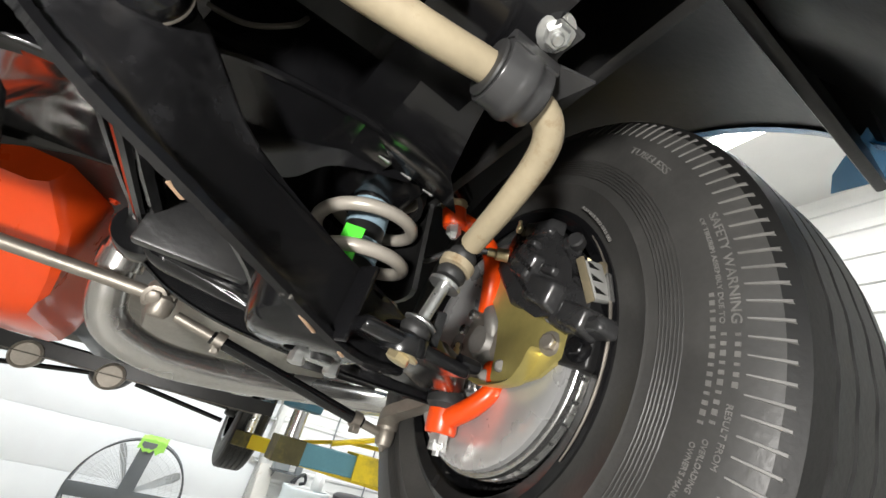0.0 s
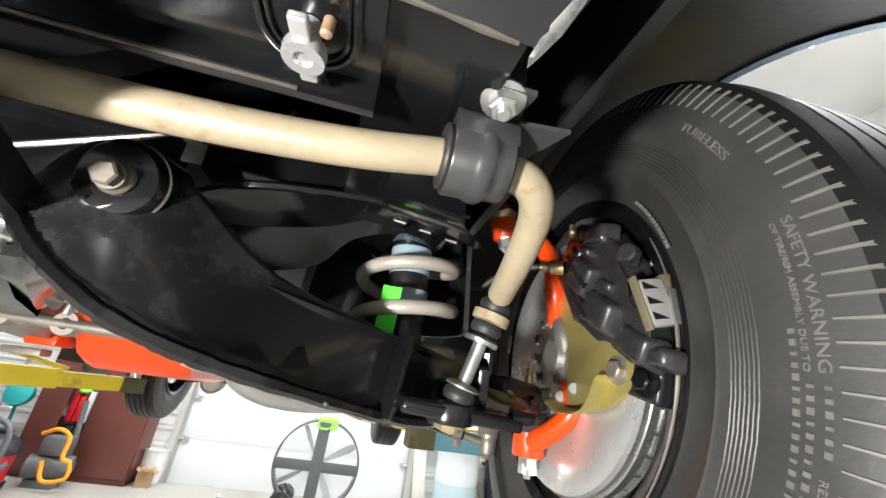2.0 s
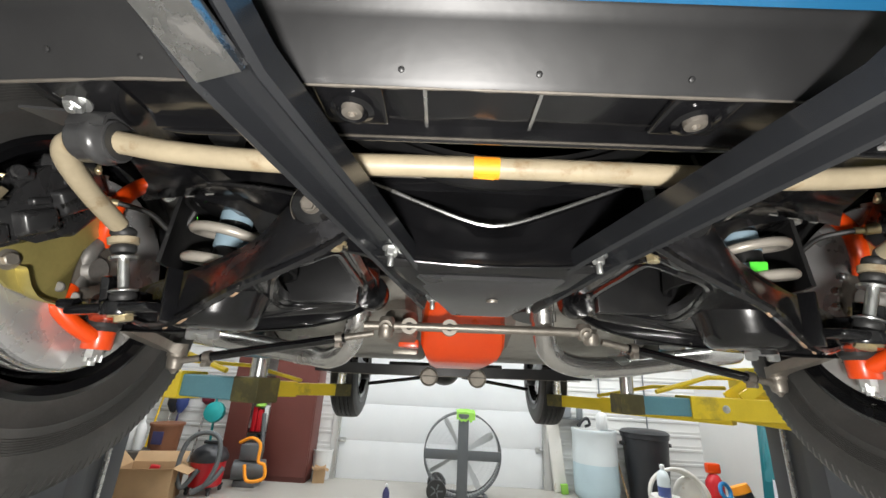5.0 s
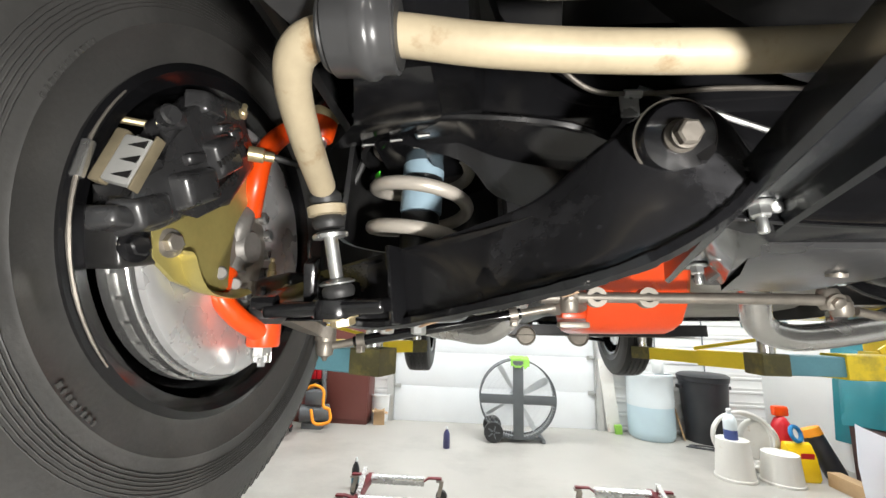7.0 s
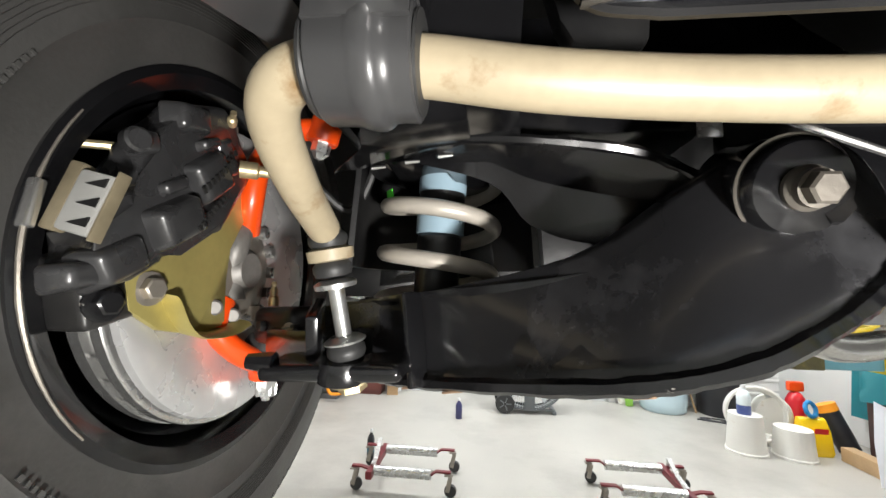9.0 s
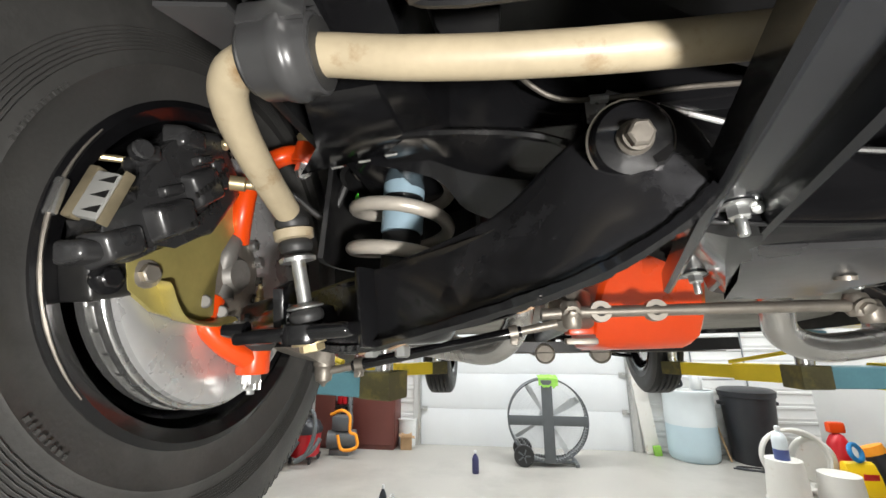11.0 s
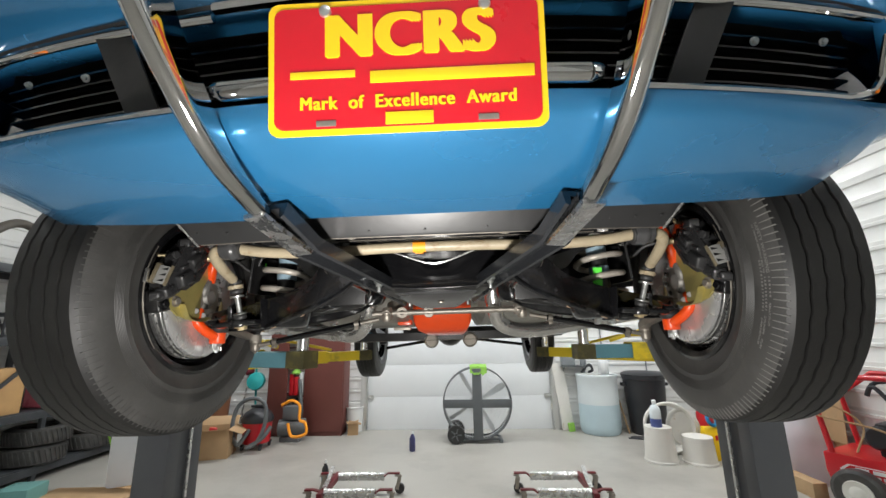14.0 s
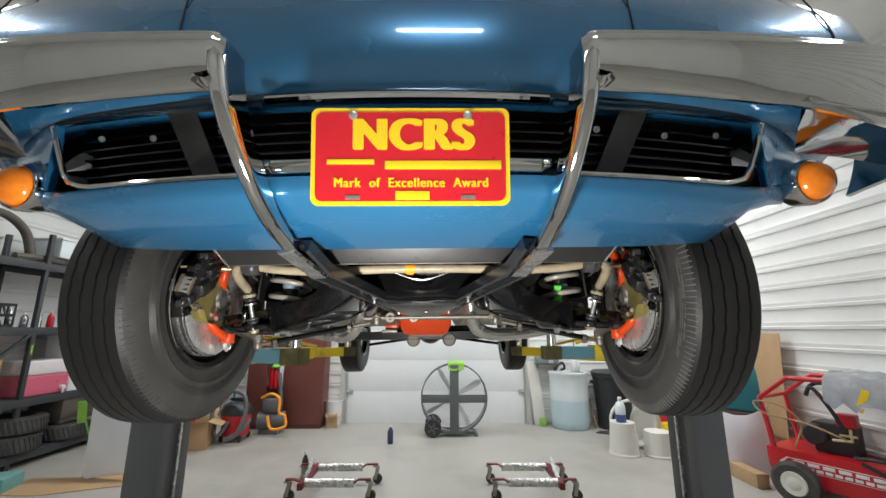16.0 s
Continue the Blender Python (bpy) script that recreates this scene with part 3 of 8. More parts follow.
for s in (1, -1):
    bm = bmesh.new()
    rings = []
    for x in np.linspace(0.655, 0.92, 12):
        c = corner(x)
        ny = nose_y(x) + 0.09 * c * c
        zt, z0 = 1.852 + 0.05 * c, 1.983 - 0.02 * c
        prof = [(ny + 0.016, zt - 0.012), (ny - 0.002, zt), (ny - 0.004, (zt + z0) / 2), (ny - 0.002, z0 + 0.004), (ny + 0.012, z0 + 0.012), (ny + 0.02, (zt + z0) / 2)]
        rings.append([Vector((s * x, y, z)) for y, z in prof])
    loft(bm, rings)
    cpart("fender_front", bm, BLUE, None, "metallic blue fender corner", sharp=50)
    # fender side with the wheel opening
    bm = bmesh.new()
    ang = [radians(147 - 135 * k / 25) for k in range(26)]
    arch = [(WC[0] + 0.472 * math.cos(a), WC[1] + 0.472 * math.sin(a)) for a in ang]
    outer = [(WC[0] + (0.505 + 0.11 * min(1.0, k / 6)) * math.cos(a), min(2.26, WC[1] + (0.505 + 0.11 * min(1.0, k / 6)) * math.sin(a))) for k, a in enumerate(ang)]
    rings = [[Vector((s * xx, *p)) for p in row] for row, xx in ((arch, 0.87), (arch, 0.884), ([((a[0] + o[0]) / 2, (a[1] + o[1]) / 2) for a, o in zip(arch, outer)], 0.915), (outer, 0.90), (outer, 0.886), ([((a[0] + o[0]) / 2, (a[1] + o[1]) / 2) for a, o in zip(arch, outer)], 0.90))]
    loft(bm, rings, loop=False, close=True)
    cpart("fender_side", bm, BLUE, None, "metallic blue front fender", sharp=50)
    # rear body side, a plain sill and quarter
    bm = bmesh.new()
    rings = []
    for y, z0, z1, xx in ((1.19, 1.88, 2.2, 0.86), (1.3, 1.86, 2.2, 0.875), (2.4, 1.86, 2.2, 0.875), (2.8, 1.86, 2.25, 0.88), (2.81, 1.95, 2.25, 0.89), (3.2, 2.02, 2.28, 0.90), (3.62, 1.95, 2.25, 0.89), (3.63, 1.72, 2.2, 0.87), (4.2, 1.8, 2.15, 0.8)):
        rings.append([Vector((s * xx, y, z0)), Vector((s * (xx + 0.01), y, (z0 + z1) / 2)), Vector((s * xx, y, z1)), Vector((s * (xx - 0.03), y, z1)), Vector((s * (xx - 0.03), y, z0))])
    loft(bm, rings)
    cpart("body_side", bm, BLUE, None, "metallic blue body side and sill", sharp=50)
    # black wheel-house liner and splash shield
    bm = bmesh.new()
    rows = []
    for a in np.linspace(radians(146), radians(5), 24):
        rows.append([Vector((s * xx, WC[0] + rr * math.cos(a), WC[1] + rr * math.sin(a))) for xx, rr in ((0.872, 0.476), (0.70, 0.492), (0.55, 0.492), (0.50, 0.47), (0.50, 0.48), (0.55, 0.502), (0.70, 0.502), (0.872, 0.486))])
    loft(bm, rows)
    cpart("wheel_house", bm, SATINBLACK, None, "satin black wheel-house liner")
    bm = bmesh.new()
    box(bm, (s * 0.50, 0.85, 2.0), (0.012, 1.2, 0.36), bevel=0.004)
    box(bm, (s * 0.69, 0.345, 2.05), (0.40, 0.012, 0.28), rot=(-4, 0, 0), bevel=0.004)
    box(bm, (s * 0.61, 1.215, 1.79), (0.22, 0.012, 0.27), rot=(6, 0, s * -8), bevel=0.004)
    cpart("splash_shield", bm, SATINBLACK, None, "satin black splash shield")
    bm = bmesh.new()
    rows = []
    for x in np.linspace(0.44, 0.905, 14):
        c = corner(x)
        zb = 1.784 + 0.20 * c
        rows.append([V(s * x, y, z) for y, z in ((0.258 + 0.06 * c, zb), (0.288 + 0.045 * c, zb + 0.06), (0.325 + 0.03 * c, zb + 0.12), (0.350, 2.06), (0.345, 2.063), (0.318 + 0.03 * c, zb + 0.122), (0.281 + 0.045 * c, zb + 0.062), (0.252 + 0.06 * c, zb + 0.003))])
    loft(bm, rows)
    cpart("inner_fender", bm, SATINBLACK, None, "satin black inner fender sheet")
    # amber turn lamp
    bm = bmesh.new()
    m = axis((s * 0.716 + 0.017, 0.148, 1.864), (s * 0.12, -1, -0.1))
    lathe(bm, [(0.028, -0.02), (0.041, 0.0), (0.043, 0.03), (0.040, 0.038), (0.036, 0.036), (0.034, 0.02)], m, 32)
    lamp = cpart("turn_lamp", bm, CHROME, None, "chrome bezel of the turn lamp")
    bm = bmesh.new()
    lathe(bm, [(0.0355, 0.030), (0.034, 0.042), (0.028, 0.052), (0.014, 0.059), (0.003, 0.061)], m, 32)
    cpart("lens", bm, AMBER, lamp, "round amber lamp lens")
    # bumper: blade, guard, strap
    path = smooth_path([(x * s + 0.008, y, 1.93) for x, y in ((0.93, 0.22), (0.885, 0.06), (0.80, -0.035), (0.66, -0.085), (0.45, -0.112), (0.257, -0.118), (0.241, -0.112))], 7)
    bm = bmesh.new()
    sec = [(0.002, 0.041), (0.009, 0.0395), (0.014, 0.034), (0.014, 0.024), (0.008, 0.004), (0.0, -0.016), (-0.010, -0.034), (-0.017, -0.040), (-0.024, -0.038), (-0.018, -0.03), (-0.007, -0.012), (0.001, 0.005), (0.006, 0.022), (0.004, 0.033), (-0.004, 0.036)]
    tube(bm, path, 1.0, section=[(u * s, w) for u, w in sec], up=(0, 0, 1))
    for v in bm.verts:
        f = (1.93 - v.co.z) / 0.04
        if f > 0:
            ax = abs(v.co.x - 0.008)
            v.co.z += f * (0.017 * max(0.0, min(1.0, (0.48 - ax) / 0.22)) - 0.022 * max(0.0, min(1.0, (ax - 0.52) / 0.16)))
    bumper = cpart("bumper", bm, CHROME, None, "chrome bumper blade", sharp=50)
    bm = bmesh.new()
    tube(bm, [p + V(0, -0.004, 0.040) for p in path], 0.0055, n=10)
    cpart("rolled_lip", bm, CHROME, bumper)
    bm = bmesh.new()
    rows = []
    for k in range(13):
        x = 0.53 + 0.03 * k
        y0 = -0.098 + 0.9 * max(0.0, x - 0.60) ** 2 + 1.6 * max(0.0, x - 0.78) ** 2
        y1 = max(y0 + 0.006, min(0.115 + 0.1 * (x - 0.70), -0.085 + (x - 0.53) * 1.15))
        z0 = 1.886 - 0.02 * min(1.0, (x - 0.53) / 0.15)
        rows.append([V(s * x + 0.008, y0 + (y1 - y0) * f, z0 + 0.05 * f * (y1 - y0) / 0.2 + 0.018 * math.sin(math.pi * f) + dz) for f, dz in ((0, 0), (0.25, 0), (0.5, 0), (0.75, 0), (1, 0), (1, 0.003), (0.75, 0.003), (0.5, 0.003), (0.25, 0.003), (0, 0.003))])
    loft(bm, rows)
    cpart("bumper_return", bm, CHROME, bumper, "chrome return under the bumper corner", sharp=60)
    bm = bmesh.new()
    F = smooth_path([(0, -0.128, 1.968), (0, -0.126, 1.93), (0, -0.098, 1.878), (0, -0.036, 1.825), (0, 0.05, 1.776), (0, 0.165, 1.744)], 6)
    B = smooth_path([(0, -0.07, 1.972), (0, -0.066, 1.94), (0, -0.045, 1.897), (0, 0.005, 1.85), (0, 0.075, 1.797), (0, 0.170, 1.760)], 6)
    rings = []
    for k, (a, b) in enumerate(zip(F, B)):
        gx = s * (0.240 - 0.004 * k / len(F)) + 0.008
        d = (b - a)
        rings.append([a + V(gx - 0.004, 0, 0), a + V(gx + 0.004, 0, 0), a + d * 0.10 + V(gx + 0.010, 0, 0), a + d * 0.35 + V(gx + 0.0125, 0, 0), b + V(gx + 0.0125, 0, 0), b + V(gx - 0.0125, 0, 0), a + d * 0.35 + V(gx - 0.0125, 0, 0), a + d * 0.10 + V(gx - 0.010, 0, 0)])
    loft(bm, rings)
    cpart("bumper_guard", bm, CHROME, bumper, "curved chrome bumper guard", sharp=60)
    bm = bmesh.new()
    tube(bm, [(s * 0.240 + 0.008, 0.155, 1.7465), (s * 0.236 + 0.008, 0.178, 1.741), (s * 0.208 + 0.008, 0.262, 1.7125)], 1.0, section=[(-0.017, -0.003), (0.017, -0.003), (0.018, 0.004), (-0.018, 0.004)], up=(0, 0, 1))
    cpart("guard_strap", bm, DULLCHROME, bumper, "worn chrome strap under the guard")
    # brace
    bm = bmesh.new()
    U = [(-0.027, 0.014), (-0.028, -0.010), (-0.0235, -0.0135), (-0.0195, -0.011), (-0.016, 0.004), (0.016, 0.004), (0.0195, -0.011), (0.0235, -0.0135), (0.028, -0.010), (0.027, 0.014)]
    tube(bm, [(s * 0.232 + 0.008, 0.185, 1.762), (s * 0.209 + 0.008, 0.27, 1.726), (s * 0.131, 0.546, 1.697), (s * 0.076, 0.758, 1.671)], 1.0, section=U, up=(0, 0, 1))
    brace = cpart("bumper_brace", bm, BARGREY, None, "dark grey steel channel brace")
    for x, y, z in ((0.131, 0.546, 1.700), (0.081, 0.729, 1.677)):
        bm = bmesh.new()
        hexbolt(bm, (s * x, y, z), (0, -0.12, -1), 0.008, 0.009, True, 0.012)
        cpart("bolt", bm, ZINC, brace, "zinc-plated bolt")
    for y, z in ((0.19, 1.757), (0.225, 1.743)):
        bm = bmesh.new()
        hexbolt(bm, (s * (0.2555 - (y - 0.16) * 0.45), y, z + 0.008), (s * -1, -0.3, 0.1), 0.007, 0.006)
        cpart("bolt", bm, SATINBLACK, brace)

# grille
def gy(x):
    return nose_y(x) + 0.012


bm = bmesh.new()
for s in (1, -1):
    top = [(s * x, gy(x) - 0.008, 1.977 + 0.006 * (x - 0.24) / 0.42) for x in np.linspace(0.245, 0.655, 9)]
    side = [(s * 0.668, gy(0.66) - 0.008, 1.978), (s * 0.662, gy(0.66) - 0.008, 1.962), (s * 0.622, gy(0.61) - 0.006, 1.885), (s * 0.604, gy(0.6) - 0.006, 1.864), (s * 0.58, gy(0.58) - 0.006, 1.856)]
    bot = [(s * x, gy(x) - 0.004, 1.853) for x in np.linspace(0.56, 0.245, 8)]
    tube(bm, top + side + bot, 0.0052, n=8)
tube(bm, [(x, gy(x) - 0.022, 1.9775 - 0.02 * abs(x) ** 2) for x in np.linspace(-0.235, 0.235, 15)], 1.0, section=[(-0.004, -0.0055), (0.004, -0.0055), (0.006, 0.0), (0.004, 0.0055), (-0.004, 0.0055), (-0.006, 0.0)], up=(0, 0, 1))
grille = cpart("grille", bm, CHROME, None, "chrome framed black grille")
bm = bmesh.new()
tube(bm, [(x, gy(x) - 0.022, 1.858) for x in np.linspace(-0.212, 0.212, 12)], 0.0115, n=12)
for s in (1, -1):
    tube(bm, smooth_path([(s * 0.21, gy(0.21) - 0.022, 1.858), (s * 0.228, gy(0.22) - 0.01, 1.868), (s * 0.242, gy(0.24) + 0.01, 1.885)], 4), [0.0115, 0.0115, 0.011, 0.011, 0.010, 0.0095, 0.009, 0.008, 0.008], n=12)
cpart("grille_bar", bm, CHROME, grille, "thick chrome lower grille bar")
for k in range(6):
    bm = bmesh.new()
    z = 1.868 + 0.0185 * k
    w = 0.60 + 0.03 * k / 5
    tube(bm, [(x, nose_y(x) + 0.05, z) for x in np.linspace(-w, w, 17)], 1.0, section=[(-0.012, -0.0015), (0.012, -0.0015), (0.012, 0.0015), (-0.012, 0.0015)], up=(0, 0, 1))
    cpart("grille_slat", bm, GLOSSBLACK, grille)
bm = bmesh.new()
loft(bm, [[Vector((x, nose_y(x) + dy, z)) for dy, z in ((0.10, 1.84), (0.10, 1.99), (0.11, 1.99), (0.11, 1.84))] for x in np.linspace(-0.68, 0.68, 15)])
cpart("grille_backing", bm, SATINBLACK, grille)
# Black sheet added to hide the blue return where the opening looks dark.
bm = bmesh.new()
loft(bm, [[Vector((x, nose_y(x) + 0.09 * corner(x) ** 2 + dy, z - 0.02 * corner(x))) for dy, z in ((-0.004, 1.990), (0.012, 1.985), (0.10, 1.985), (0.10, 1.990), (0.012, 1.990), (0.0, 1.995))] for x in np.linspace(-0.70, 0.70, 25)])
cpart("grille_header", bm, SATINBLACK, grille, "black sheet added under the blue return above the grille")
for s in (1, -1):
    bm = bmesh.new()
    prism(bm, [(0.375, 1.985), (0.425, 1.985), (0.36, 1.856), (0.315, 1.856)] if s > 0 else [(-0.375, 1.985), (-0.315, 1.856), (-0.36, 1.856), (-0.425, 1.985)], Matrix(((1, 0, 0, 0), (0, 0, 1, 0.066), (0, 1, 0, 0), (0, 0, 0, 1))), 0.006, 0.001)
    cpart("bumper_bracket", bm, SATINBLACK, grille)
    for x, z in ((0.47, 1.95), (0.585, 1.962), (0.335, 1.952), (0.16, 1.94)):
        bm = bmesh.new()
        hexbolt(bm, (s * x, nose_y(x) + 0.035, z), (0, -1, -0.3), 0.004, 0.004)
        cpart("screw", bm, ZINC, grille)

# show plate
PM = pose(0.007, 0.006, 1.863, 8, 0.3, 0)
bm = bmesh.new()
rr, hw, hh = 0.012, 0.1524, 0.0762
outl = [(sx * (hw - rr) + rr * math.cos(a + q), sy * (hh - rr) + rr * math.sin(a + q)) for (sx, sy, q) in ((1, 1, 0), (-1, 1, math.pi / 2), (-1, -1, math.pi), (1, -1, 1.5 * math.pi)) for a in np.linspace(0, math.pi / 2, 6)]
PX = PM @ pose(0, 0, 0, 90, 0, 0)
prism(bm, outl, PX, 0.0018)
plate = cpart("show_plate", bm, PYEL, None, "red and yellow award plate")
bm = bmesh.new()
prism(bm, [(x * 0.955, y * 0.91) for x, y in outl], PX @ Matrix.Translation((0, 0, 0.0018)), 0.0008)
cpart("plate_field", bm, PRED, plate, "red plate field")


def bold_letters(body, size, offset, x, y, squeeze):
    cu = bpy.data.curves.new("letters", "FONT")
    cu.body, cu.size, cu.extrude, cu.align_x, cu.align_y, cu.space_character = body, size, 0.0004, "CENTER", "CENTER", 1.12
    ob = bpy.data.objects.new("letters", cu)
    me = bpy.data.meshes.new_from_object(ob)
    t = bmesh.new()
    t.from_mesh(me)
    bpy.data.objects.remove(ob)
    bpy.data.meshes.remove(me)
    bm = bmesh.new()
    for k in range(-3, 4):
        take(bm, t.copy(), PX @ Matrix.Translation((x + offset * k / 3, y + 0.3 * offset * (k % 2), 0.0030 + 0.00003 * k)) @ Matrix.Diagonal((squeeze, 1, 1, 1)))
    cpart("plate_text", bm, PYEL, plate)


bold_letters("NCRS", 0.069, 0.0052, 0.004, 0.031, 0.98)
bold_letters("Mark  of  Excellence  Award", 0.0205, 0.0008, 0.001, -0.0415, 0.88)
for x, y, w, h in ((0.050, -0.0135, 0.178, 0.0135), (-0.0915, -0.0085, 0.072, 0.008), (0.003, -0.0605, 0.052, 0.0135)):
    bm = bmesh.new()
    box(bm, (x, y, 0.0030), (w, h, 0.0008), bevel=0.0002, m=PX)
    cpart("plate_bar", bm, PYEL, plate, "plain yellow bar")
for x, y in ((-0.088, 0.064), (0.088, 0.064)):
    bm = bmesh.new()
    lathe(bm, [(0.007, 0), (0.0065, 0.003), (0.003, 0.0045)], PX @ Matrix.Translation((x, y, 0.0026)), 16)
    cpart("plate_screw", bm, ZINC, plate)
for x, y in ((-0.088, -0.0635), (0.088, -0.0635)):
    bm = bmesh.new()
    box(bm, (x, y, 0.0029), (0.022, 0.0065, 0.0008), bevel=0.0002, m=PX)
    cpart("plate_slot", bm, CASTIRON, plate)

# radiator support: apron, shelf, grommets, shroud
bm = bmesh.new()
rows = []
for x in (-0.424, -0.420, -0.30, -0.298, -0.15, 0.15, 0.298, 0.30, 0.420, 0.424):
    d = 0.010 * max(0.0, (abs(x) - 0.30) / 0.12)
    rows.append([Vector((x + (math.copysign(0.62 * (z - 1.743), x) if abs(x) > 0.41 else 0.0), y + d, z)) for y, z in ((0.262, 1.806), (0.281, 1.792), (0.285, 1.787), (0.3055, 1.753), (0.310, 1.749), (0.313, 1.752), (0.292, 1.790), (0.268, 1.812))])
loft(bm, rows)
apron = cpart("radiator_apron", bm, APRON, None, "semi-gloss black sheet apron under the radiator")
for x, z in ((0.0, 1.757), (-0.1, 1.757), (0.11, 1.757), (-0.2, 1.758), (0.29, 1.760), (0.325, 1.763), (0.37, 1.765), (0.415, 1.765), (-0.29, 1.76), (-0.36, 1.764), (-0.415, 1.764)):
    bm = bmesh.new()
    lathe(bm, [(0.0024, 0), (0.0022, 0.0009), (0.0011, 0.0014)], axis((x, 0.3018, z + 0.0005), (0, -0.85, -0.52)), 12)
    cpart("rivet", bm, APRON, apron)
for s in (1, -1):
    bm = bmesh.new()
    rows = []
    for k in range(9):
        z = 1.746 + 0.058 * k / 8
        x, y = s * (0.4225 + 0.62 * (z - 1.743)), 0.322 - 0.86 * (z - 1.746)
        w = 0.0016 * (1 + 0.5 * ((k * 5) % 3))
        rows.append([V(x, y - 0.001, z), V(x + s * w, y, z), V(x, y + 0.005, z), V(x - s * w, y, z)])
    loft(bm, rows)
    cpart("bare_edge", bm, DULLCHROME, apron, "scuffed thin grey strip along the rear edge")
bm = bmesh.new()
rnd = random.Random(5)
tube(bm, [(x, 0.3105 + 0.010 * max(0.0, (abs(x) - 0.30) / 0.12), 1.7488) for x in np.linspace(-0.418, 0.418, 60)], [0.0008 + 0.0008 * rnd.random() for _ in range(60)], n=6)
cpart("bare_edge", bm, DULLIRON, apron, "scuffed lower edge")
bm = bmesh.new()
loft(bm, [[Vector((x, y, z)) for y, z in ((0.320, 1.756), (0.33, 1.775), (0.392, 1.776), (0.396, 1.766), (0.400, 1.766), (0.400, 1.79), (0.320, 1.80))] for x in (-0.345, 0.369)])
shelf_ = cpart("radiator_support", bm, BLACKPAINT, None, "black radiator support")
for x in (-0.148, 0.148):
    bm = bmesh.new()
    box(bm, (x, 0.358, 1.771), (0.058, 0.052, 0.008), bevel=0.006, segs=3)
    lathe(bm, [(0.019, 0), (0.019, -0.004), (0.014, -0.006), (0.012, -0.002)], Matrix.Translation((x, 0.358, 1.767)), 24)
    plug = cpart("mount_pad", bm, BLACKPAINT, shelf_)
    bm = bmesh.new()
    lathe(bm, [(0.010, 0), (0.009, -0.006), (0.004, -0.007), (0.003, -0.003)], Matrix.Translation((x, 0.358, 1.766)), 16)
    cpart("rubber_plug", bm, CASTIRON, plug)
for x in (-0.085, 0.012):
    bm = bmesh.new()
    box(bm, (x, 0.361, 1.7735), (0.0035, 0.06, 0.003), bevel=0.0008)
    cpart("seam", bm, STEEL, shelf_, "pale scratched seam")
bm = bmesh.new()
box(bm, (0.06, 0.398, 1.765), (0.54, 0.002, 0.002), bevel=0.0006)
cpart("edge_strip", bm, DULLIRON, shelf_, "thin grey strip along the rear edge")
bm = bmesh.new()
lathe(bm, [(0.300, 0.0), (0.300, 0.055), (0.287, 0.062), (0.281, 0.10), (0.276, 0.10), (0.283, 0.06), (0.292, 0.05), (0.292, 0.0)], axis((0, 0.425, 2.055), (0, 1, 0)), 64, cap=False)
cpart("fan_shroud", bm, SATINBLACK, None, "black plastic fan shroud")
bm = bmesh.new()
box(bm, (0, 0.40, 1.96), (0.66, 0.05, 0.36), bevel=0.01)
cpart("radiator", bm, SATINBLACK, None, "black radiator core")
# drain cock in a pressed U on the support
bm = bmesh.new()
for r, th in ((0.0215, 0.0020), (0.0175, 0.0013)):
    arc = [V(0.336 + r * math.cos(a), 0.368 + r * math.sin(a), 1.7745) for a in np.linspace(0, math.pi, 15)]
    tube(bm, [arc[0] - V(0, 0.034, 0)] + arc + [arc[-1] - V(0, 0.034, 0)], th, n=8)
dimple = cpart("drain_dimple", bm, GLOSSBLACK, shelf_, "glossy pressed ring round the drain cock")
bm = bmesh.new()
box(bm, (0.3365, 0.368, 1.7630), (0.0085, 0.036, 0.0045), rot=(0, 0, -4), bevel=0.0015, segs=3)
lathe(bm, [(0.0095, 0.003), (0.0100, 0.0), (0.0095, -0.004), (0.0045, -0.004), (0.0035, -0.001)], Matrix.Translation((0.3365, 0.370, 1.7630)), 22)
lathe(bm, [(0.006, 0.012), (0.006, 0.0)], Matrix.Translation((0.3365, 0.366, 1.7630)), 14)
cpart("drain_cock", bm, SHIELD, dimple, "pale metal radiator drain cock")
bm = bmesh.new()
lathe(bm, [(0.0028, 0.006), (0.0028, -0.002), (0.0015, -0.003)], Matrix.Translation((0.3460, 0.357, 1.766)), 10)
cpart("brass_stem", bm, RUSTBARE, dimple, "brown brass stem")
bm = bmesh.new()
prism(bm, [(-0.352, 1.845), (-0.340, 1.803), (-0.334, 1.792), (-0.326, 1.788), (-0.304, 1.786), (-0.300, 1.792), (-0.296, 1.845)], Matrix(((1, 0, 0, 0), (0, 0, 1, 0.455), (0, 1, 0, 0), (0, 0, 0, 1))), 0.016, 0.003)
cpart("mount_tab", bm, SATINBLACK, shelf_, "rounded black mounting tab")
bm = bmesh.new()
lip = smooth_path([(-0.352, 0.372, 1.800), (-0.352, 0.390, 1.784), (-0.344, 0.399, 1.770), (-0.325, 0.4005, 1.7655), (-0.28, 0.401, 1.765), (0.0, 0.401, 1.765), (0.369, 0.401, 1.765)], 5)
tube(bm, lip, 0.0028, n=8)
cpart("rolled_edge", bm, GLOSSBLACK, shelf_, "rolled glossy rear edge")

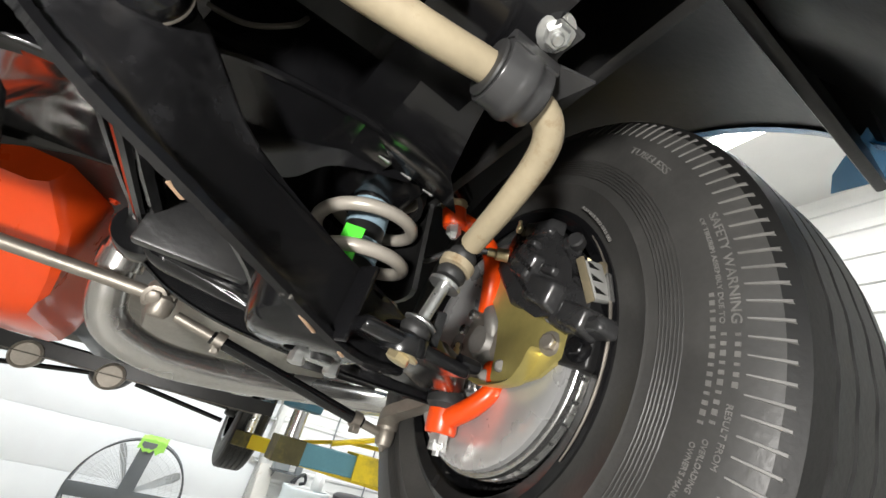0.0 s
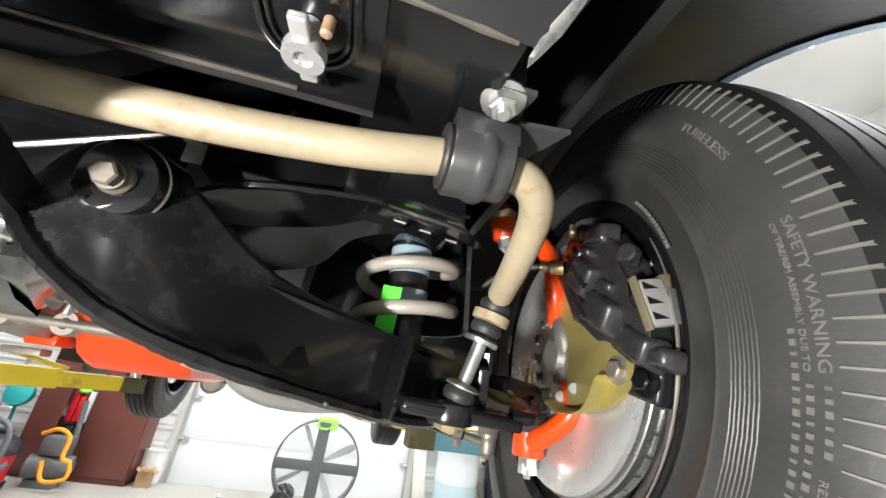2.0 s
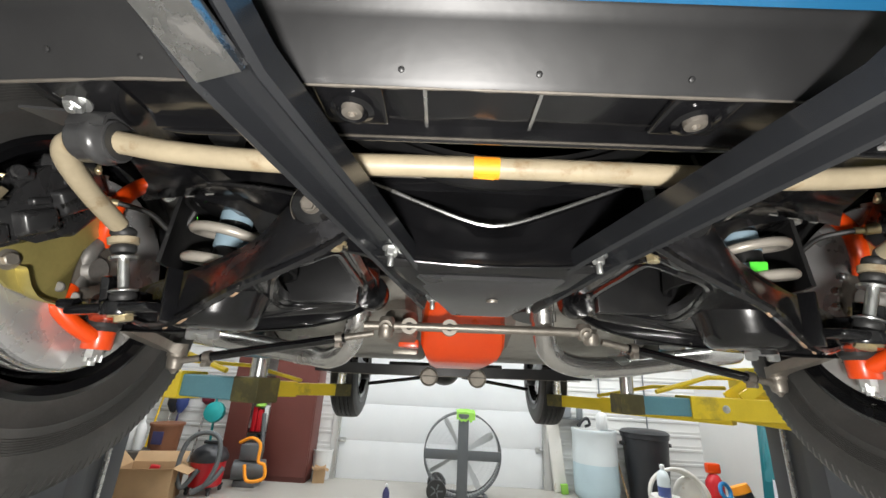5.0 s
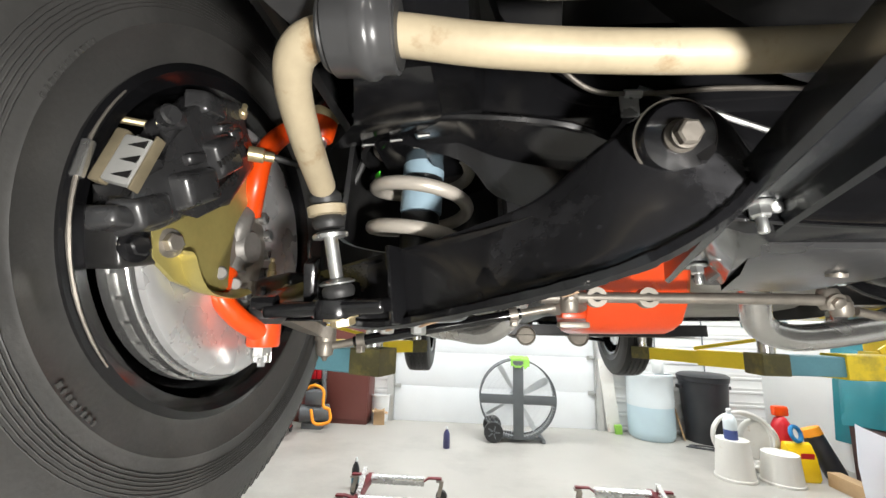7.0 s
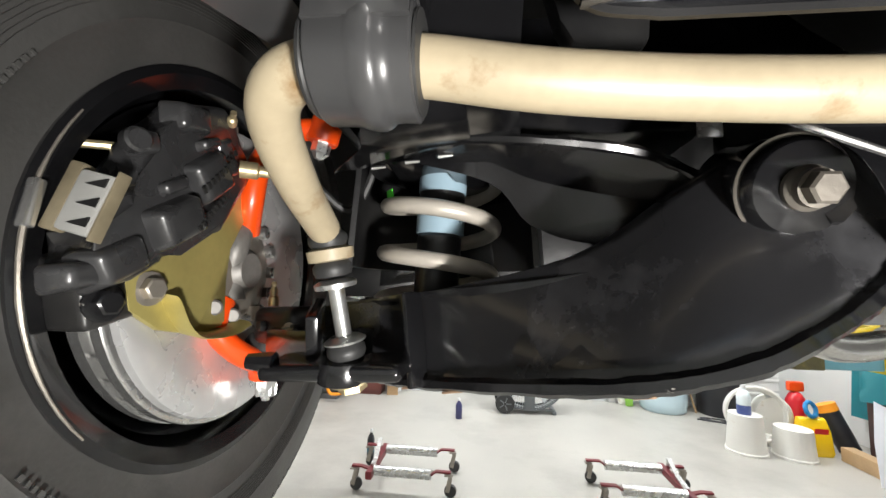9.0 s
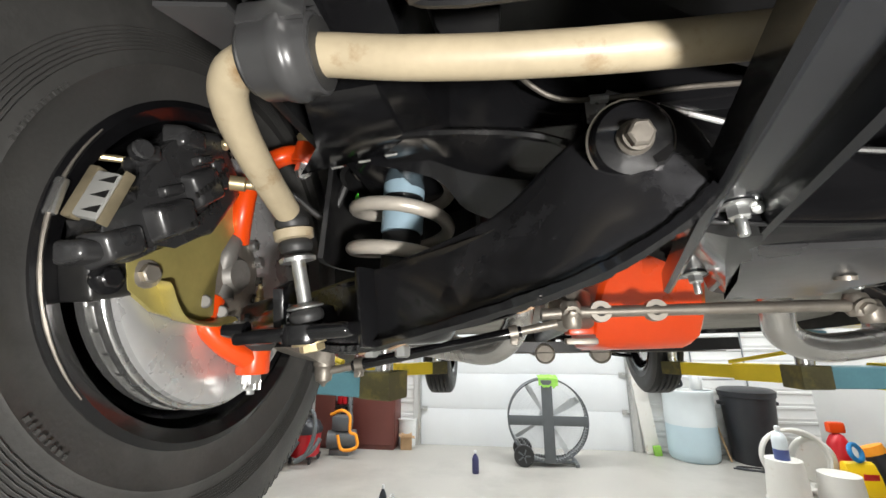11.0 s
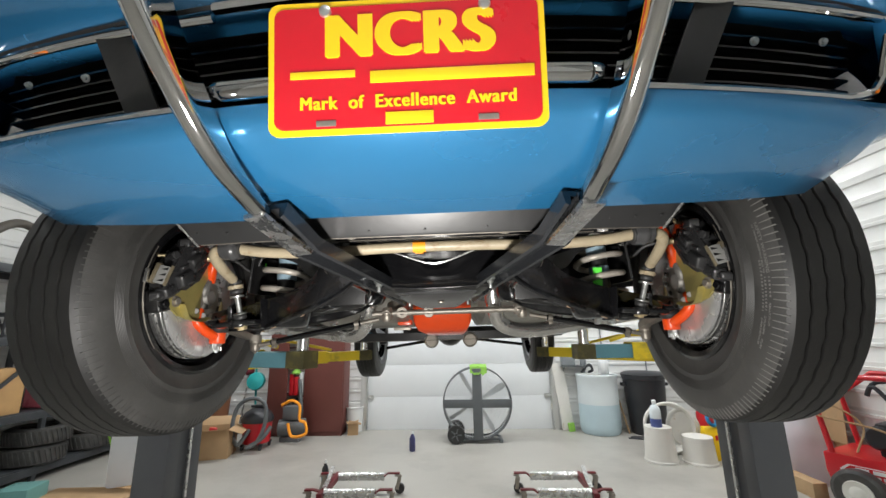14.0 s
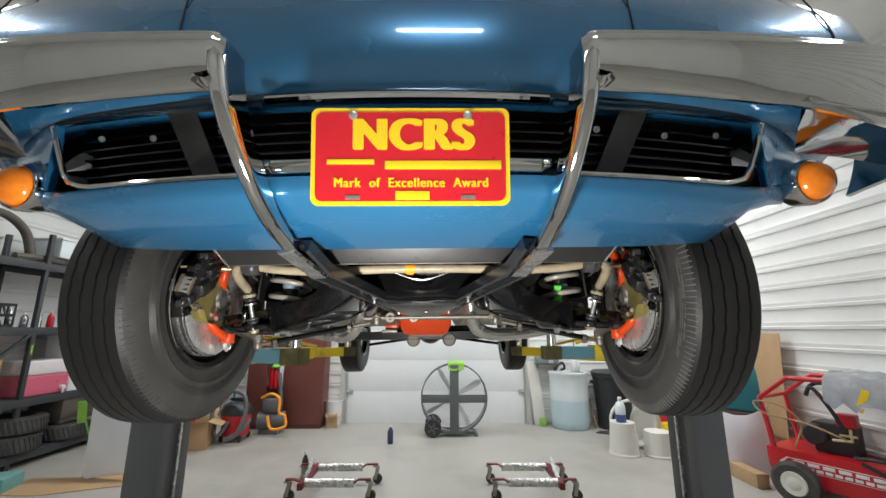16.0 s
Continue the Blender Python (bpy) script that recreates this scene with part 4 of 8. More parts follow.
# front crossmember
bm = bmesh.new()
rows = []
for x in sorted([*np.linspace(-0.215, 0.215, 19), -0.128, 0.128]):
    zl = 1.742 + 0.42 * max(0.0, math.sqrt(x * x + 0.0009) - 0.03)
    u = (x / 0.215) ** 2
    k = 0.055 * max(0.0, (abs(x) - 0.128) / 0.087)
    rows.append([Vector((x * (1 - 0.66 * max(0.0, min(1.0, (y - 0.575) / 0.17))) if z < 1.73 else x, y, z)) for y, z in ((0.60, zl - 0.004), (0.578, zl + 0.002), (0.568, zl), (0.563, zl - 0.006), (0.557 + 0.006 * u, 1.718 + 0.014 * u), (0.5525, 1.694 + 0.018 * u), (0.5515, 1.685 + 0.018 * u), (0.5545, 1.6825 + 0.018 * u), (0.562, 1.6835 + 0.016 * u), (0.568, 1.6815 + 0.5 * k), (0.61, 1.670 + k), (0.70, 1.657 + k), (0.745, 1.653 + k), (0.755, 1.662 + k), (0.78, 1.74), (0.78, 1.80), (0.62, 1.80))])
loft(bm, rows)
xm = cpart("crossmember", bm, BLACKPAINT, None, "glossy black pressed front crossmember", sharp=24)
# Bright steel strip laid along the lip stands for its highlight.
bm = bmesh.new()
tube(bm, [(x, 0.570, 1.744 + 0.42 * max(0.0, math.sqrt(x * x + 0.0009) - 0.03)) for x in np.linspace(-0.205, 0.205, 21)], 0.0033, n=8)
cpart("lip", bm, STEEL, xm, "bright strip along the lip for its highlight")
bm = bmesh.new()
tube(bm, [(x, 0.5518 + 0.002 * abs(x), 1.6820 + 0.018 * (x / 0.215) ** 2) for x in np.linspace(-0.19, 0.19, 21)], 0.0022, n=8)
cpart("fold_bead", bm, GLOSSBLACK, xm, "glossy rolled fold")
# Separate greyer plate: the panel's lighter lit tone put into its colour.
bm = bmesh.new()
loft(bm, [[V(x * w, y, z + 0.012 * (x * w / 0.12) ** 4 + dz) for x in np.linspace(-1, 1, 9)] for w, y, z, dz in ((0.112, 0.584, 1.6740, 0.006), (0.112, 0.584, 1.6715, 0), (0.106, 0.590, 1.6690, 0), (0.076, 0.66, 1.6560, 0), (0.047, 0.742, 1.6470, 0), (0.045, 0.746, 1.656, 0))], loop=False, cap=False)
cpart("bottom_plate", bm, LIT_PLATEGREY, xm, "bottom panel of the crossmember, lit tone in its dark grey", sharp=60)
bm = bmesh.new()
lathe(bm, [(0.0085, 0.001), (0.0085, -0.003), (0.006, -0.003), (0.0055, 0.002)], axis((0.010, 0.650, 1.6575), (0, -0.15, 1)), 20)
cpart("drain_hole", bm, CASTIRON, xm)
for s in (1, -1):
    bm = bmesh.new()
    lathe(bm, [(0.0055, 0), (0.005, 0.006), (0.002, 0.008)], axis((s * 0.118, 0.549, 1.699), (0, -1, -0.3)), 10)
    cpart("stud", bm, ZINC, xm)
bm = bmesh.new()
box(bm, (0, 0.69, 1.845), (0.94, 0.23, 0.10), bevel=0.012)
xt = cpart("crossmember_top", bm, BLACKPAINT, None, "black box section over the front crossmember")
for s in (1, -1):
    # tower plate with a flanged edge over the spring
    bm = bmesh.new()
    A = smooth_path([(s * 0.205, 0.570, 1.748), (s * 0.233, 0.560, 1.761), (s * 0.27, 0.554, 1.774), (s * 0.33, 0.552, 1.782), (s * 0.40, 0.556, 1.788), (s * 0.47, 0.566, 1.796)], 5)
    Bc = smooth_path([(s * 0.215, 0.60, 1.728), (s * 0.245, 0.606, 1.718), (s * 0.29, 0.618, 1.718), (s * 0.335, 0.622, 1.735), (s * 0.37, 0.615, 1.770), (s * 0.46, 0.60, 1.790)], 5)
    Mid = [(a + b) / 2 + V(0, 0.022, 0.012) for a, b in zip(A, Bc)]
    off = V(0, 0.006, 0.004)
    loft(bm, [A, Mid, Bc, [p + off for p in Bc], [p + off for p in Mid], [p + off for p in A]], loop=False, close=True)
    tw = cpart("spring_tower", bm, BLACKPAINT, None, "black pressed spring tower")
    bm = bmesh.new()
    rnd = random.Random(3)
    tube(bm, A, [0.0032 + 0.0012 * rnd.random() for _ in A], n=6)
    cpart("weld_edge", bm, BLACKPAINT, tw)
    bm = bmesh.new()
    lathe(bm, [(0.082, 0.09), (0.080, 0.0), (0.074, 0.0), (0.074, 0.09)], Matrix.Translation((s * 0.415, 0.69, 1.80)), 28)
    cpart("spring_pocket", bm, SATINBLACK, tw)
    # frame rails
    bm = bmesh.new()
    tube(bm, smooth_path([(s * 0.40, 0.31, 1.83), (s * 0.39, 0.50, 1.83), (s * 0.36, 0.80, 1.83), (s * 0.42, 1.04, 1.80), (s * 0.58, 1.22, 1.735), (s * 0.68, 1.38, 1.69), (s * 0.70, 1.7, 1.665), (s * 0.70, 3.0, 1.66)], 4), 1.0, section=[(-0.035, -0.045), (0.035, -0.045), (0.035, 0.045), (-0.035, 0.045)], up=(0, 0, 1))
    cpart("frame_rail", bm, BLACKPAINT, None, "black steel frame rail")
    # clip with brake line
    bm = bmesh.new()
    box(bm, (s * 0.217, 0.5625, 1.797), (0.0165, 0.003, 0.022), bevel=0.001)
    tube(bm, [(s * 0.2065, 0.561, 1.808), (s * 0.2215, 0.561, 1.808)], 0.0042, n=8)
    hexbolt(bm, (s * 0.214, 0.563, 1.797), (0, -1, 0), 0.0035, 0.003, False)
    cpart("line_clip", bm, SHIELD, xt, "zinc brake line clip")
    bm = bmesh.new()
    tube(bm, smooth_path([(s * 0.06, 0.57, 1.815), (s * 0.14, 0.561, 1.811), (s * 0.21, 0.561, 1.808), (s * 0.25, 0.560, 1.812), (s * 0.28, 0.55, 1.83), (s * 0.285, 0.56, 1.86)], 5), 0.0024, n=8)
    cpart("brake_line", bm, DULLIRON, xt, "thin steel brake line")

# Panels added to stop light leaking down through the engine bay.
bm = bmesh.new()
box(bm, (0, 0.72, 2.13), (1.0, 1.0, 0.02), bevel=0.005)
box(bm, (0, 1.19, 1.98), (1.2, 0.02, 0.32), bevel=0.005)
cpart("engine_bay_blocker", bm, SATINBLACK, None, "added black panels closing the engine bay against light")
# Wall and dark filler plate added where the gap behind the spring looks dark.
for s in (1, -1):
    bm = bmesh.new()
    rows = []
    for z, r in ((1.70, 0.098), (1.76, 0.094), (1.86, 0.088)):
        ring = [V(s * (0.415 + r * math.cos(a)), 0.70 + r * math.sin(a), z) for a in np.linspace(radians(-25), radians(205), 18)]
        rows.append(ring + [V(p.x + (p.x - s * 0.415) * 0.06, p.y + (p.y - 0.70) * 0.06, p.z) for p in ring[::-1]])
    loft(bm, rows)
    box(bm, (s * 0.315, 0.79, 1.768), (0.19, 0.02, 0.20), bevel=0.004)
    cpart("spring_tower_back", bm, SATINBLACK, None, "black spring tower wall with an added dark filler plate")

# upper body behind the hood: unseen plain shell added to close it and block ceiling light
bm = bmesh.new()
rows = []
for y, zt, hw in ((1.05, 2.37, 0.84), (1.30, 2.40, 0.84), (1.62, 2.62, 0.62), (1.95, 2.74, 0.55), (2.40, 2.74, 0.54), (2.95, 2.58, 0.50), (3.55, 2.38, 0.55), (4.15, 2.24, 0.70), (4.24, 2.10, 0.74)):
    low = 2.19 if y < 4.2 else 2.05
    rows.append([V(x, y, z) for x, z in ((-0.87, low), (-0.87, low + 0.05), (-hw, zt - 0.05), (-hw * 0.6, zt), (0, zt + 0.01), (hw * 0.6, zt), (hw, zt - 0.05), (0.87, low + 0.05), (0.87, low), (hw * 0.8, low + 0.02), (0, low + 0.02), (-hw * 0.8, low + 0.02))])
loft(bm, rows)
cpart("upper_body", bm, BLUE, None, "unseen metallic blue shell added for the cabin and tail", sharp=50)
# engine, exhaust, floor
bm = bmesh.new()
rows = []
for y, hx, z0, z1 in ((0.98, 0.07, 1.745, 1.80), (1.05, 0.095, 1.70, 1.80), (1.09, 0.108, 1.635, 1.80), (1.115, 0.108, 1.60, 1.80), (1.14, 0.10, 1.583, 1.80), (1.42, 0.095, 1.572, 1.80), (1.46, 0.09, 1.585, 1.80), (1.49, 0.088, 1.63, 1.80)):
    c = 0.026
    rows.append([Vector((-0.008 + x, y, z)) for x, z in ((-hx, z1), (-hx, z0 + c), (-hx + c * 0.3, z0 + c * 0.3), (-hx + c, z0), (hx - c, z0), (hx - c * 0.3, z0 + c * 0.3), (hx, z0 + c), (hx, z1))])
loft(bm, rows)
pan = cpart("oil_pan", bm, ORANGE, None, "bright orange painted oil pan", sharp=30)
bm = bmesh.new()
box(bm, (-0.008, 1.26, 1.797), (0.25, 0.44, 0.012), bevel=0.003)
cpart("pan_flange", bm, ORANGE, pan)
for k in range(6):
    for s in (1, -1):
        bm = bmesh.new()
        hexbolt(bm, (-0.008 + s * 0.115, 1.06 + 0.07 * k, 1.791), (0, 0, -1), 0.006, 0.005)
        cpart("bolt", bm, ORANGE, pan)
bm = bmesh.new()
lathe(bm, [(0.013, 0), (0.013, 0.006), (0.009, 0.008), (0.009, 0.018)], axis((-0.008, 1.487, 1.605), (0, 0.6, -0.8)), 6)
cpart("drain_plug", bm, ZINC, pan)
bm = bmesh.new()
box(bm, (0, 1.2, 1.92), (0.36, 0.62, 0.26), bevel=0.03)
lathe(bm, [(0.05, 0), (0.055, 0.02), (0.055, 0.10), (0.045, 0.115)], axis((0.17, 1.10, 1.70), (0.1, 0.15, 1)), 24)
cpart("engine_block", bm, SATINBLACK, None, "dark engine block")
bm = bmesh.new()
lathe(bm, [(0.04, 0), (0.042, 0.01), (0.042, 0.06), (0.03, 0.065)], axis((-0.165, 1.05, 1.63), (0.0, 0.3, 1)), 20)
box(bm, (-0.15, 1.06, 1.60), (0.06, 0.03, 0.012), bevel=0.003)
cpart("idler_bracket", bm, CASTIRON, None, "grey cast bracket beside the pan")
bm = bmesh.new()
box(bm, (-0.145, 1.10, 1.622), (0.05, 0.06, 0.02), bevel=0.005)
cpart("mount_bracket", bm, ORANGE, pan)
for s in (1, -1):
    bm = bmesh.new()
    ex0 = 0.175 if s > 0 else 0.262
    pts = smooth_path([(s * ex0, 0.98, 1.80), (s * ex0, 1.0, 1.72), (s * (ex0 + 0.005), 1.02, 1.655), (s * (ex0 + 0.03), 1.05, 1.605), (s * (0.28 if s > 0 else 0.335), 1.08, 1.582), (s * 0.40, 1.12, 1.588), (s * 0.55, 1.16, 1.608), (s * 0.70, 1.195, 1.628), (s * 0.80, 1.26, 1.640), (s * 0.835, 1.42, 1.645), (s * 0.84, 2.0, 1.65), (s * 0.84, 2.6, 1.65)], 6)
    tube(bm, pts, 0.0265, n=18)
    ex = cpart("exhaust_pipe", bm, EXH, None, "dull silver exhaust pipe")
    bm = bmesh.new()
    tube(bm, [(s * (ex0 + 0.001), 1.006, 1.705), (s * (ex0 + 0.0025), 1.012, 1.68)], 0.031, n=18)
    cpart("pipe_collar", bm, EXH, ex)
    bm = bmesh.new()
    tube(bm, [(s * 0.415, 1.138, 1.590), (s * 0.445, 1.154, 1.594)], 0.029, n=18)
    box(bm, (s * 0.43, 1.146, 1.622), (0.03, 0.02, 0.03), bevel=0.003)
    cpart("pipe_clamp", bm, STEEL, ex)
bm = bmesh.new()
rows = []
for y, z in ((1.16, 1.93), (1.28, 1.76), (1.55, 1.66), (1.8, 1.635), (2.5, 1.635), (2.95, 1.66)):
    rows.append([Vector((x, y, z + dz)) for x, dz in ((-0.66, 0.0), (-0.18, 0.0), (-0.15, 0.06), (0.15, 0.06), (0.18, 0.0), (0.66, 0.0), (0.66, 0.02), (0.19, 0.02), (0.15, 0.08), (-0.15, 0.08), (-0.19, 0.02), (-0.66, 0.02))])
loft(bm, rows)
cpart("floor_pan", bm, UNDERFLOOR, None, "grey moulded underfloor")
bm = bmesh.new()
tube(bm, smooth_path([(-0.66, 2.08, 1.575), (-0.4, 2.08, 1.570), (0, 2.08, 1.567), (0.4, 2.08, 1.570), (0.66, 2.08, 1.575)], 4), 1.0, section=[(-0.05, -0.024), (0.05, -0.024), (0.05, 0.024), (-0.05, 0.024)], up=(0, 0, 1))
ccm = cpart("centre_crossmember", bm, SATINBLACK, None, "black frame crossmember")
bm = bmesh.new()
box(bm, (0, 2.026, 1.5455), (1.2, 0.012, 0.004), bevel=0.001)
cpart("flange_edge", bm, DULLIRON, ccm, "pale flange edge")
for s in (1, -1):
    bm = bmesh.new()
    lathe(bm, [(0.040, 0), (0.043, 0.008), (0.043, 0.046), (0.036, 0.050), (0.034, 0.046), (0.01, 0.045)], axis((s * 0.115, 2.07, 1.548), (0, -1, -0.15)), 22)
    cpart("mount_cup", bm, CASTIRON, None, "round metal mount")
bm = bmesh.new()
tube(bm, [(-0.02, 1.5, 1.72), (-0.02, 2.1, 1.69), (-0.03, 3.0, 1.62)], [0.10, 0.06, 0.045], n=16)
cpart("gearbox", bm, SATINBLACK, None, "dark gearbox and propshaft")
bm = bmesh.new()
lathe(bm, [(0.06, -0.10), (0.10, -0.07), (0.12, 0.0), (0.10, 0.07), (0.06, 0.1)], axis((-0.03, 3.16, 1.60), (0, 1, 0)), 24)
cpart("differential", bm, SATINBLACK, None, "black differential housing")
bm = bmesh.new()
box(bm, (-0.02, 3.36, 1.62), (0.9, 0.08, 0.05), bevel=0.008)
cpart("rear_crossmember", bm, SATINBLACK, None, "black rear crossmember")
bm = bmesh.new()
box(bm, (0, 3.6, 1.9), (1.5, 1.2, 0.04), bevel=0.008)
cpart("trunk_floor", bm, SATINBLACK, None, "black rear underbody")
for s in (1, -1):
    bm = bmesh.new()
    tube(bm, [(s * 0.13, 3.18, 1.585), (s * 0.60, 3.235, 1.565)], 0.028, n=14)
    cpart("half_shaft", bm, BLACKPAINT, None, "black half shaft")
    bm = bmesh.new()
    tube(bm, [(s * 0.10, 3.12, 1.545), (s * 0.60, 3.2, 1.475)], 0.013, n=10)
    cpart("strut_rod", bm, BLACKPAINT, None, "black strut rod")
    bm = bmesh.new()
    tube(bm, [(s * 0.62, 2.72, 1.66), (s * 0.64, 3.0, 1.60), (s * 0.63, 3.24, 1.57)], 1.0, section=[(-0.02, -0.035), (0.02, -0.035), (0.02, 0.035), (-0.02, 0.035)], up=(0, 0, 1))
    lathe(bm, [(0.05, 0), (0.06, 0.02), (0.06, 0.06), (0.04, 0.07)], axis((s * 0.60, 3.235, 1.565), (s, 0, 0)), 20)
    cpart("trailing_arm", bm, SATINBLACK, None, "black trailing arm and hub")
# sway bar
BARX = 0.008  # the bar sits a little off the middle
bm = bmesh.new()
half = [(0.0, 0.436, 1.757), (0.12, 0.4345, 1.7555), (0.22, 0.4285, 1.7505), (0.30, 0.4255, 1.7515), (0.36, 0.4222, 1.755), (0.41, 0.4205, 1.762), (0.446, 0.4212, 1.7635), (0.466, 0.427, 1.7595), (0.478, 0.446, 1.7505), (0.487, 0.49, 1.735), (0.496, 0.548, 1.7195)]
tube(bm, smooth_path([(-x, y, z) for x, y, z in half[:0:-1]] + half, 5), 0.0115, n=20)
bmesh.ops.translate(bm, verts=bm.verts, vec=(BARX, 0, 0))
sway = cpart("sway_bar", bm, TAN, None, "tan finished anti-roll bar")
bm = bmesh.new()
tube(bm, [(-0.037, 0.436, 1.757), (-0.010, 0.436, 1.757)], 0.0121, n=20)
prism(bm, [(-0.037, -0.0), (-0.012, 0.0), (-0.016, -0.007), (-0.032, -0.006)], Matrix(((1, 0, 0, 0), (0, 0, 1, 0.430), (0, 1, 0, 1.747), (0, 0, 0, 1))), 0.0006)
cpart("tape_band", bm, TAPEO, sway, "band of orange tape")
for s in (1, -1):
    # clamp strap: a wide band round the bush, wrapped up into a folded ear that is bolted to the rail
    C0, cd = V(s * 0.4255 + BARX, 0.4208, 1.7630), V(s * 1, 0.0, 0.03).normalized()
    bm = bmesh.new()
    rings = []
    for u, r in ((-0.0185, 0.0205), (-0.0183, 0.0222), (-0.0172, 0.0228), (-0.0050, 0.0228), (-0.0030, 0.0238), (0.0005, 0.0246), (0.0040, 0.0246), (0.0066, 0.0234), (0.0080, 0.0216), (0.0120, 0.0212), (0.0178, 0.0214), (0.0185, 0.0206)):
        ring = []
        for k in range(28):
            a = radians(360 * k / 28)
            ring.append(C0 + cd * u * s + V(0, r * math.cos(a), r * math.sin(a)))
        rings.append(ring)
    loft(bm, rings)
    clamp = cpart("bar_clamp", bm, CLAMPGREY, None, "dark grey bushing clamp", sharp=50)
    bm = bmesh.new()
    lathe(bm, [(0.0115, -0.0190), (0.0196, -0.0190), (0.0202, -0.0205), (0.0196, -0.0220), (0.0170, -0.0226), (0.0115, -0.0228)], axis(C0, cd * s), 28, cap=False)
    lathe(bm, [(0.0115, 0.0188), (0.0190, 0.0188), (0.0190, 0.0200), (0.0115, 0.0205)], axis(C0, cd * s), 28, cap=False)
    cpart("rubber_bush", bm, BUSH, clamp, "worn dark rubber bushing")
    bm = bmesh.new()
    rows = []
    for x in (-0.0185, 0.0185):
        rows.append([C0 + V(x, y, z) for y, z in ((-0.0235, 0.004), (-0.0225, 0.016), (-0.0165, 0.0245), (-0.024, 0.0265), (-0.042, 0.0225), (-0.043, 0.0255), (-0.024, 0.0300), (-0.008, 0.0295), (0.014, 0.0260), (0.014, 0.0215), (-0.012, 0.0205), (-0.020, 0.012), (-0.021, 0.004))])
    loft(bm, rows)
    box(bm, C0 + V(0, 0.012, 0.062), (0.046, 0.058, 0.075), bevel=0.004)
    cpart("bar_bracket", bm, CLAMPGREY, clamp)
    # slanted bracket leg behind the clamp, down to the tower
    bm = bmesh.new()
    loft(bm, [[V(s * x, y, z) for x, y, z in row] for row in (
        ((0.392, 0.452, 1.800), (0.440, 0.452, 1.805), (0.440, 0.459, 1.806), (0.392, 0.459, 1.801)),
        ((0.386, 0.490, 1.780), (0.446, 0.490, 1.783), (0.446, 0.497, 1.786), (0.386, 0.497, 1.783)),
        ((0.384, 0.545, 1.783), (0.462, 0.545, 1.776), (0.462, 0.552, 1.781), (0.384, 0.552, 1.788)),
        ((0.392, 0.590, 1.790), (0.500, 0.590, 1.772), (0.500, 0.597, 1.778), (0.392, 0.597, 1.796)))])
    cpart("bracket_leg", bm, BLACKPAINT, clamp, "black sheet bracket leg")
    for x, y, z in ((0.405, 0.5885, 1.7865), (0.432, 0.5885, 1.782), (0.460, 0.5885, 1.7775)):
        bm = bmesh.new()
        tube(bm, [(s * (x - 0.006), y - 0.001, z - 0.001), (s * (x + 0.006), y - 0.001, z - 0.002)], [0.0012, 0.0018], n=6)
        cpart("spot_weld", bm, STEEL, clamp, "bright spot weld")
    bm = bmesh.new()
    loft(bm, [[V(s * x, y, z) for x, y, z in row] for row in (((0.448, 0.405, 1.786), (0.480, 0.392, 1.779), (0.480, 0.392, 1.782), (0.448, 0.405, 1.789)), ((0.448, 0.440, 1.790), (0.470, 0.446, 1.788), (0.470, 0.446, 1.791), (0.448, 0.440, 1.793)))])
    cpart("bracket_tab", bm, CLAMPGREY, clamp)
    bm = bmesh.new()
    hexbolt(bm, (s * 0.4280 + BARX, 0.3875, 1.7858), (0.0, -0.25, -1), 0.0085, 0.009, True, 0.003)
    cpart("bolt", bm, ZINC, clamp, "zinc-plated flange bolt")
    # end link
    bm = bmesh.new()
    L0, L1 = V(s * 0.4795 + 0.003, 0.578, 1.624), V(s * 0.499 + BARX, 0.563, 1.716)
    d = (L1 - L0).normalized()
    lathe(bm, [(0.0062, 0.018), (0.0062, 0.058)], axis(L0, d), 14)
    for h0 in (0.012, 0.056):
        lathe(bm, [(0.006, h0), (0.0155, h0 + (0.001 if h0 < 0.03 else -0.001)), (0.016, h0 + 0.0025), (0.012, h0 + 0.005), (0.006, h0 + 0.006)], axis(L0, d), 24)
    lathe(bm, [(0.005, 0.085), (0.005, 0.108), (0.004, 0.110)], axis(L0, d), 10)
    link = cpart("end_link", bm, ZINC, None, "zinc-plated sway bar end link")
    for h0 in (0.0, 0.063, 0.085):
        bm = bmesh.new()
        lathe(bm, [(0.008, h0), (0.013, h0 + 0.001), (0.0148, h0 + 0.005), (0.0145, h0 + 0.009), (0.012, h0 + 0.012)], axis(L0, d), 20)
        cpart("grommet", bm, BUSH, link, "black rubber grommet")
    bm = bmesh.new()
    lathe(bm, [(0.012, 0.075), (0.017, 0.076), (0.0175, 0.084), (0.012, 0.086)], axis(L0, d), 18)
    cpart("bar_eye", bm, TAN, sway)
    bm = bmesh.new()
    hexbolt(bm, L0 - d * 0.016, -d, 0.011, 0.007, True)
    cpart("link_bolt_head", bm, YZINC, link)

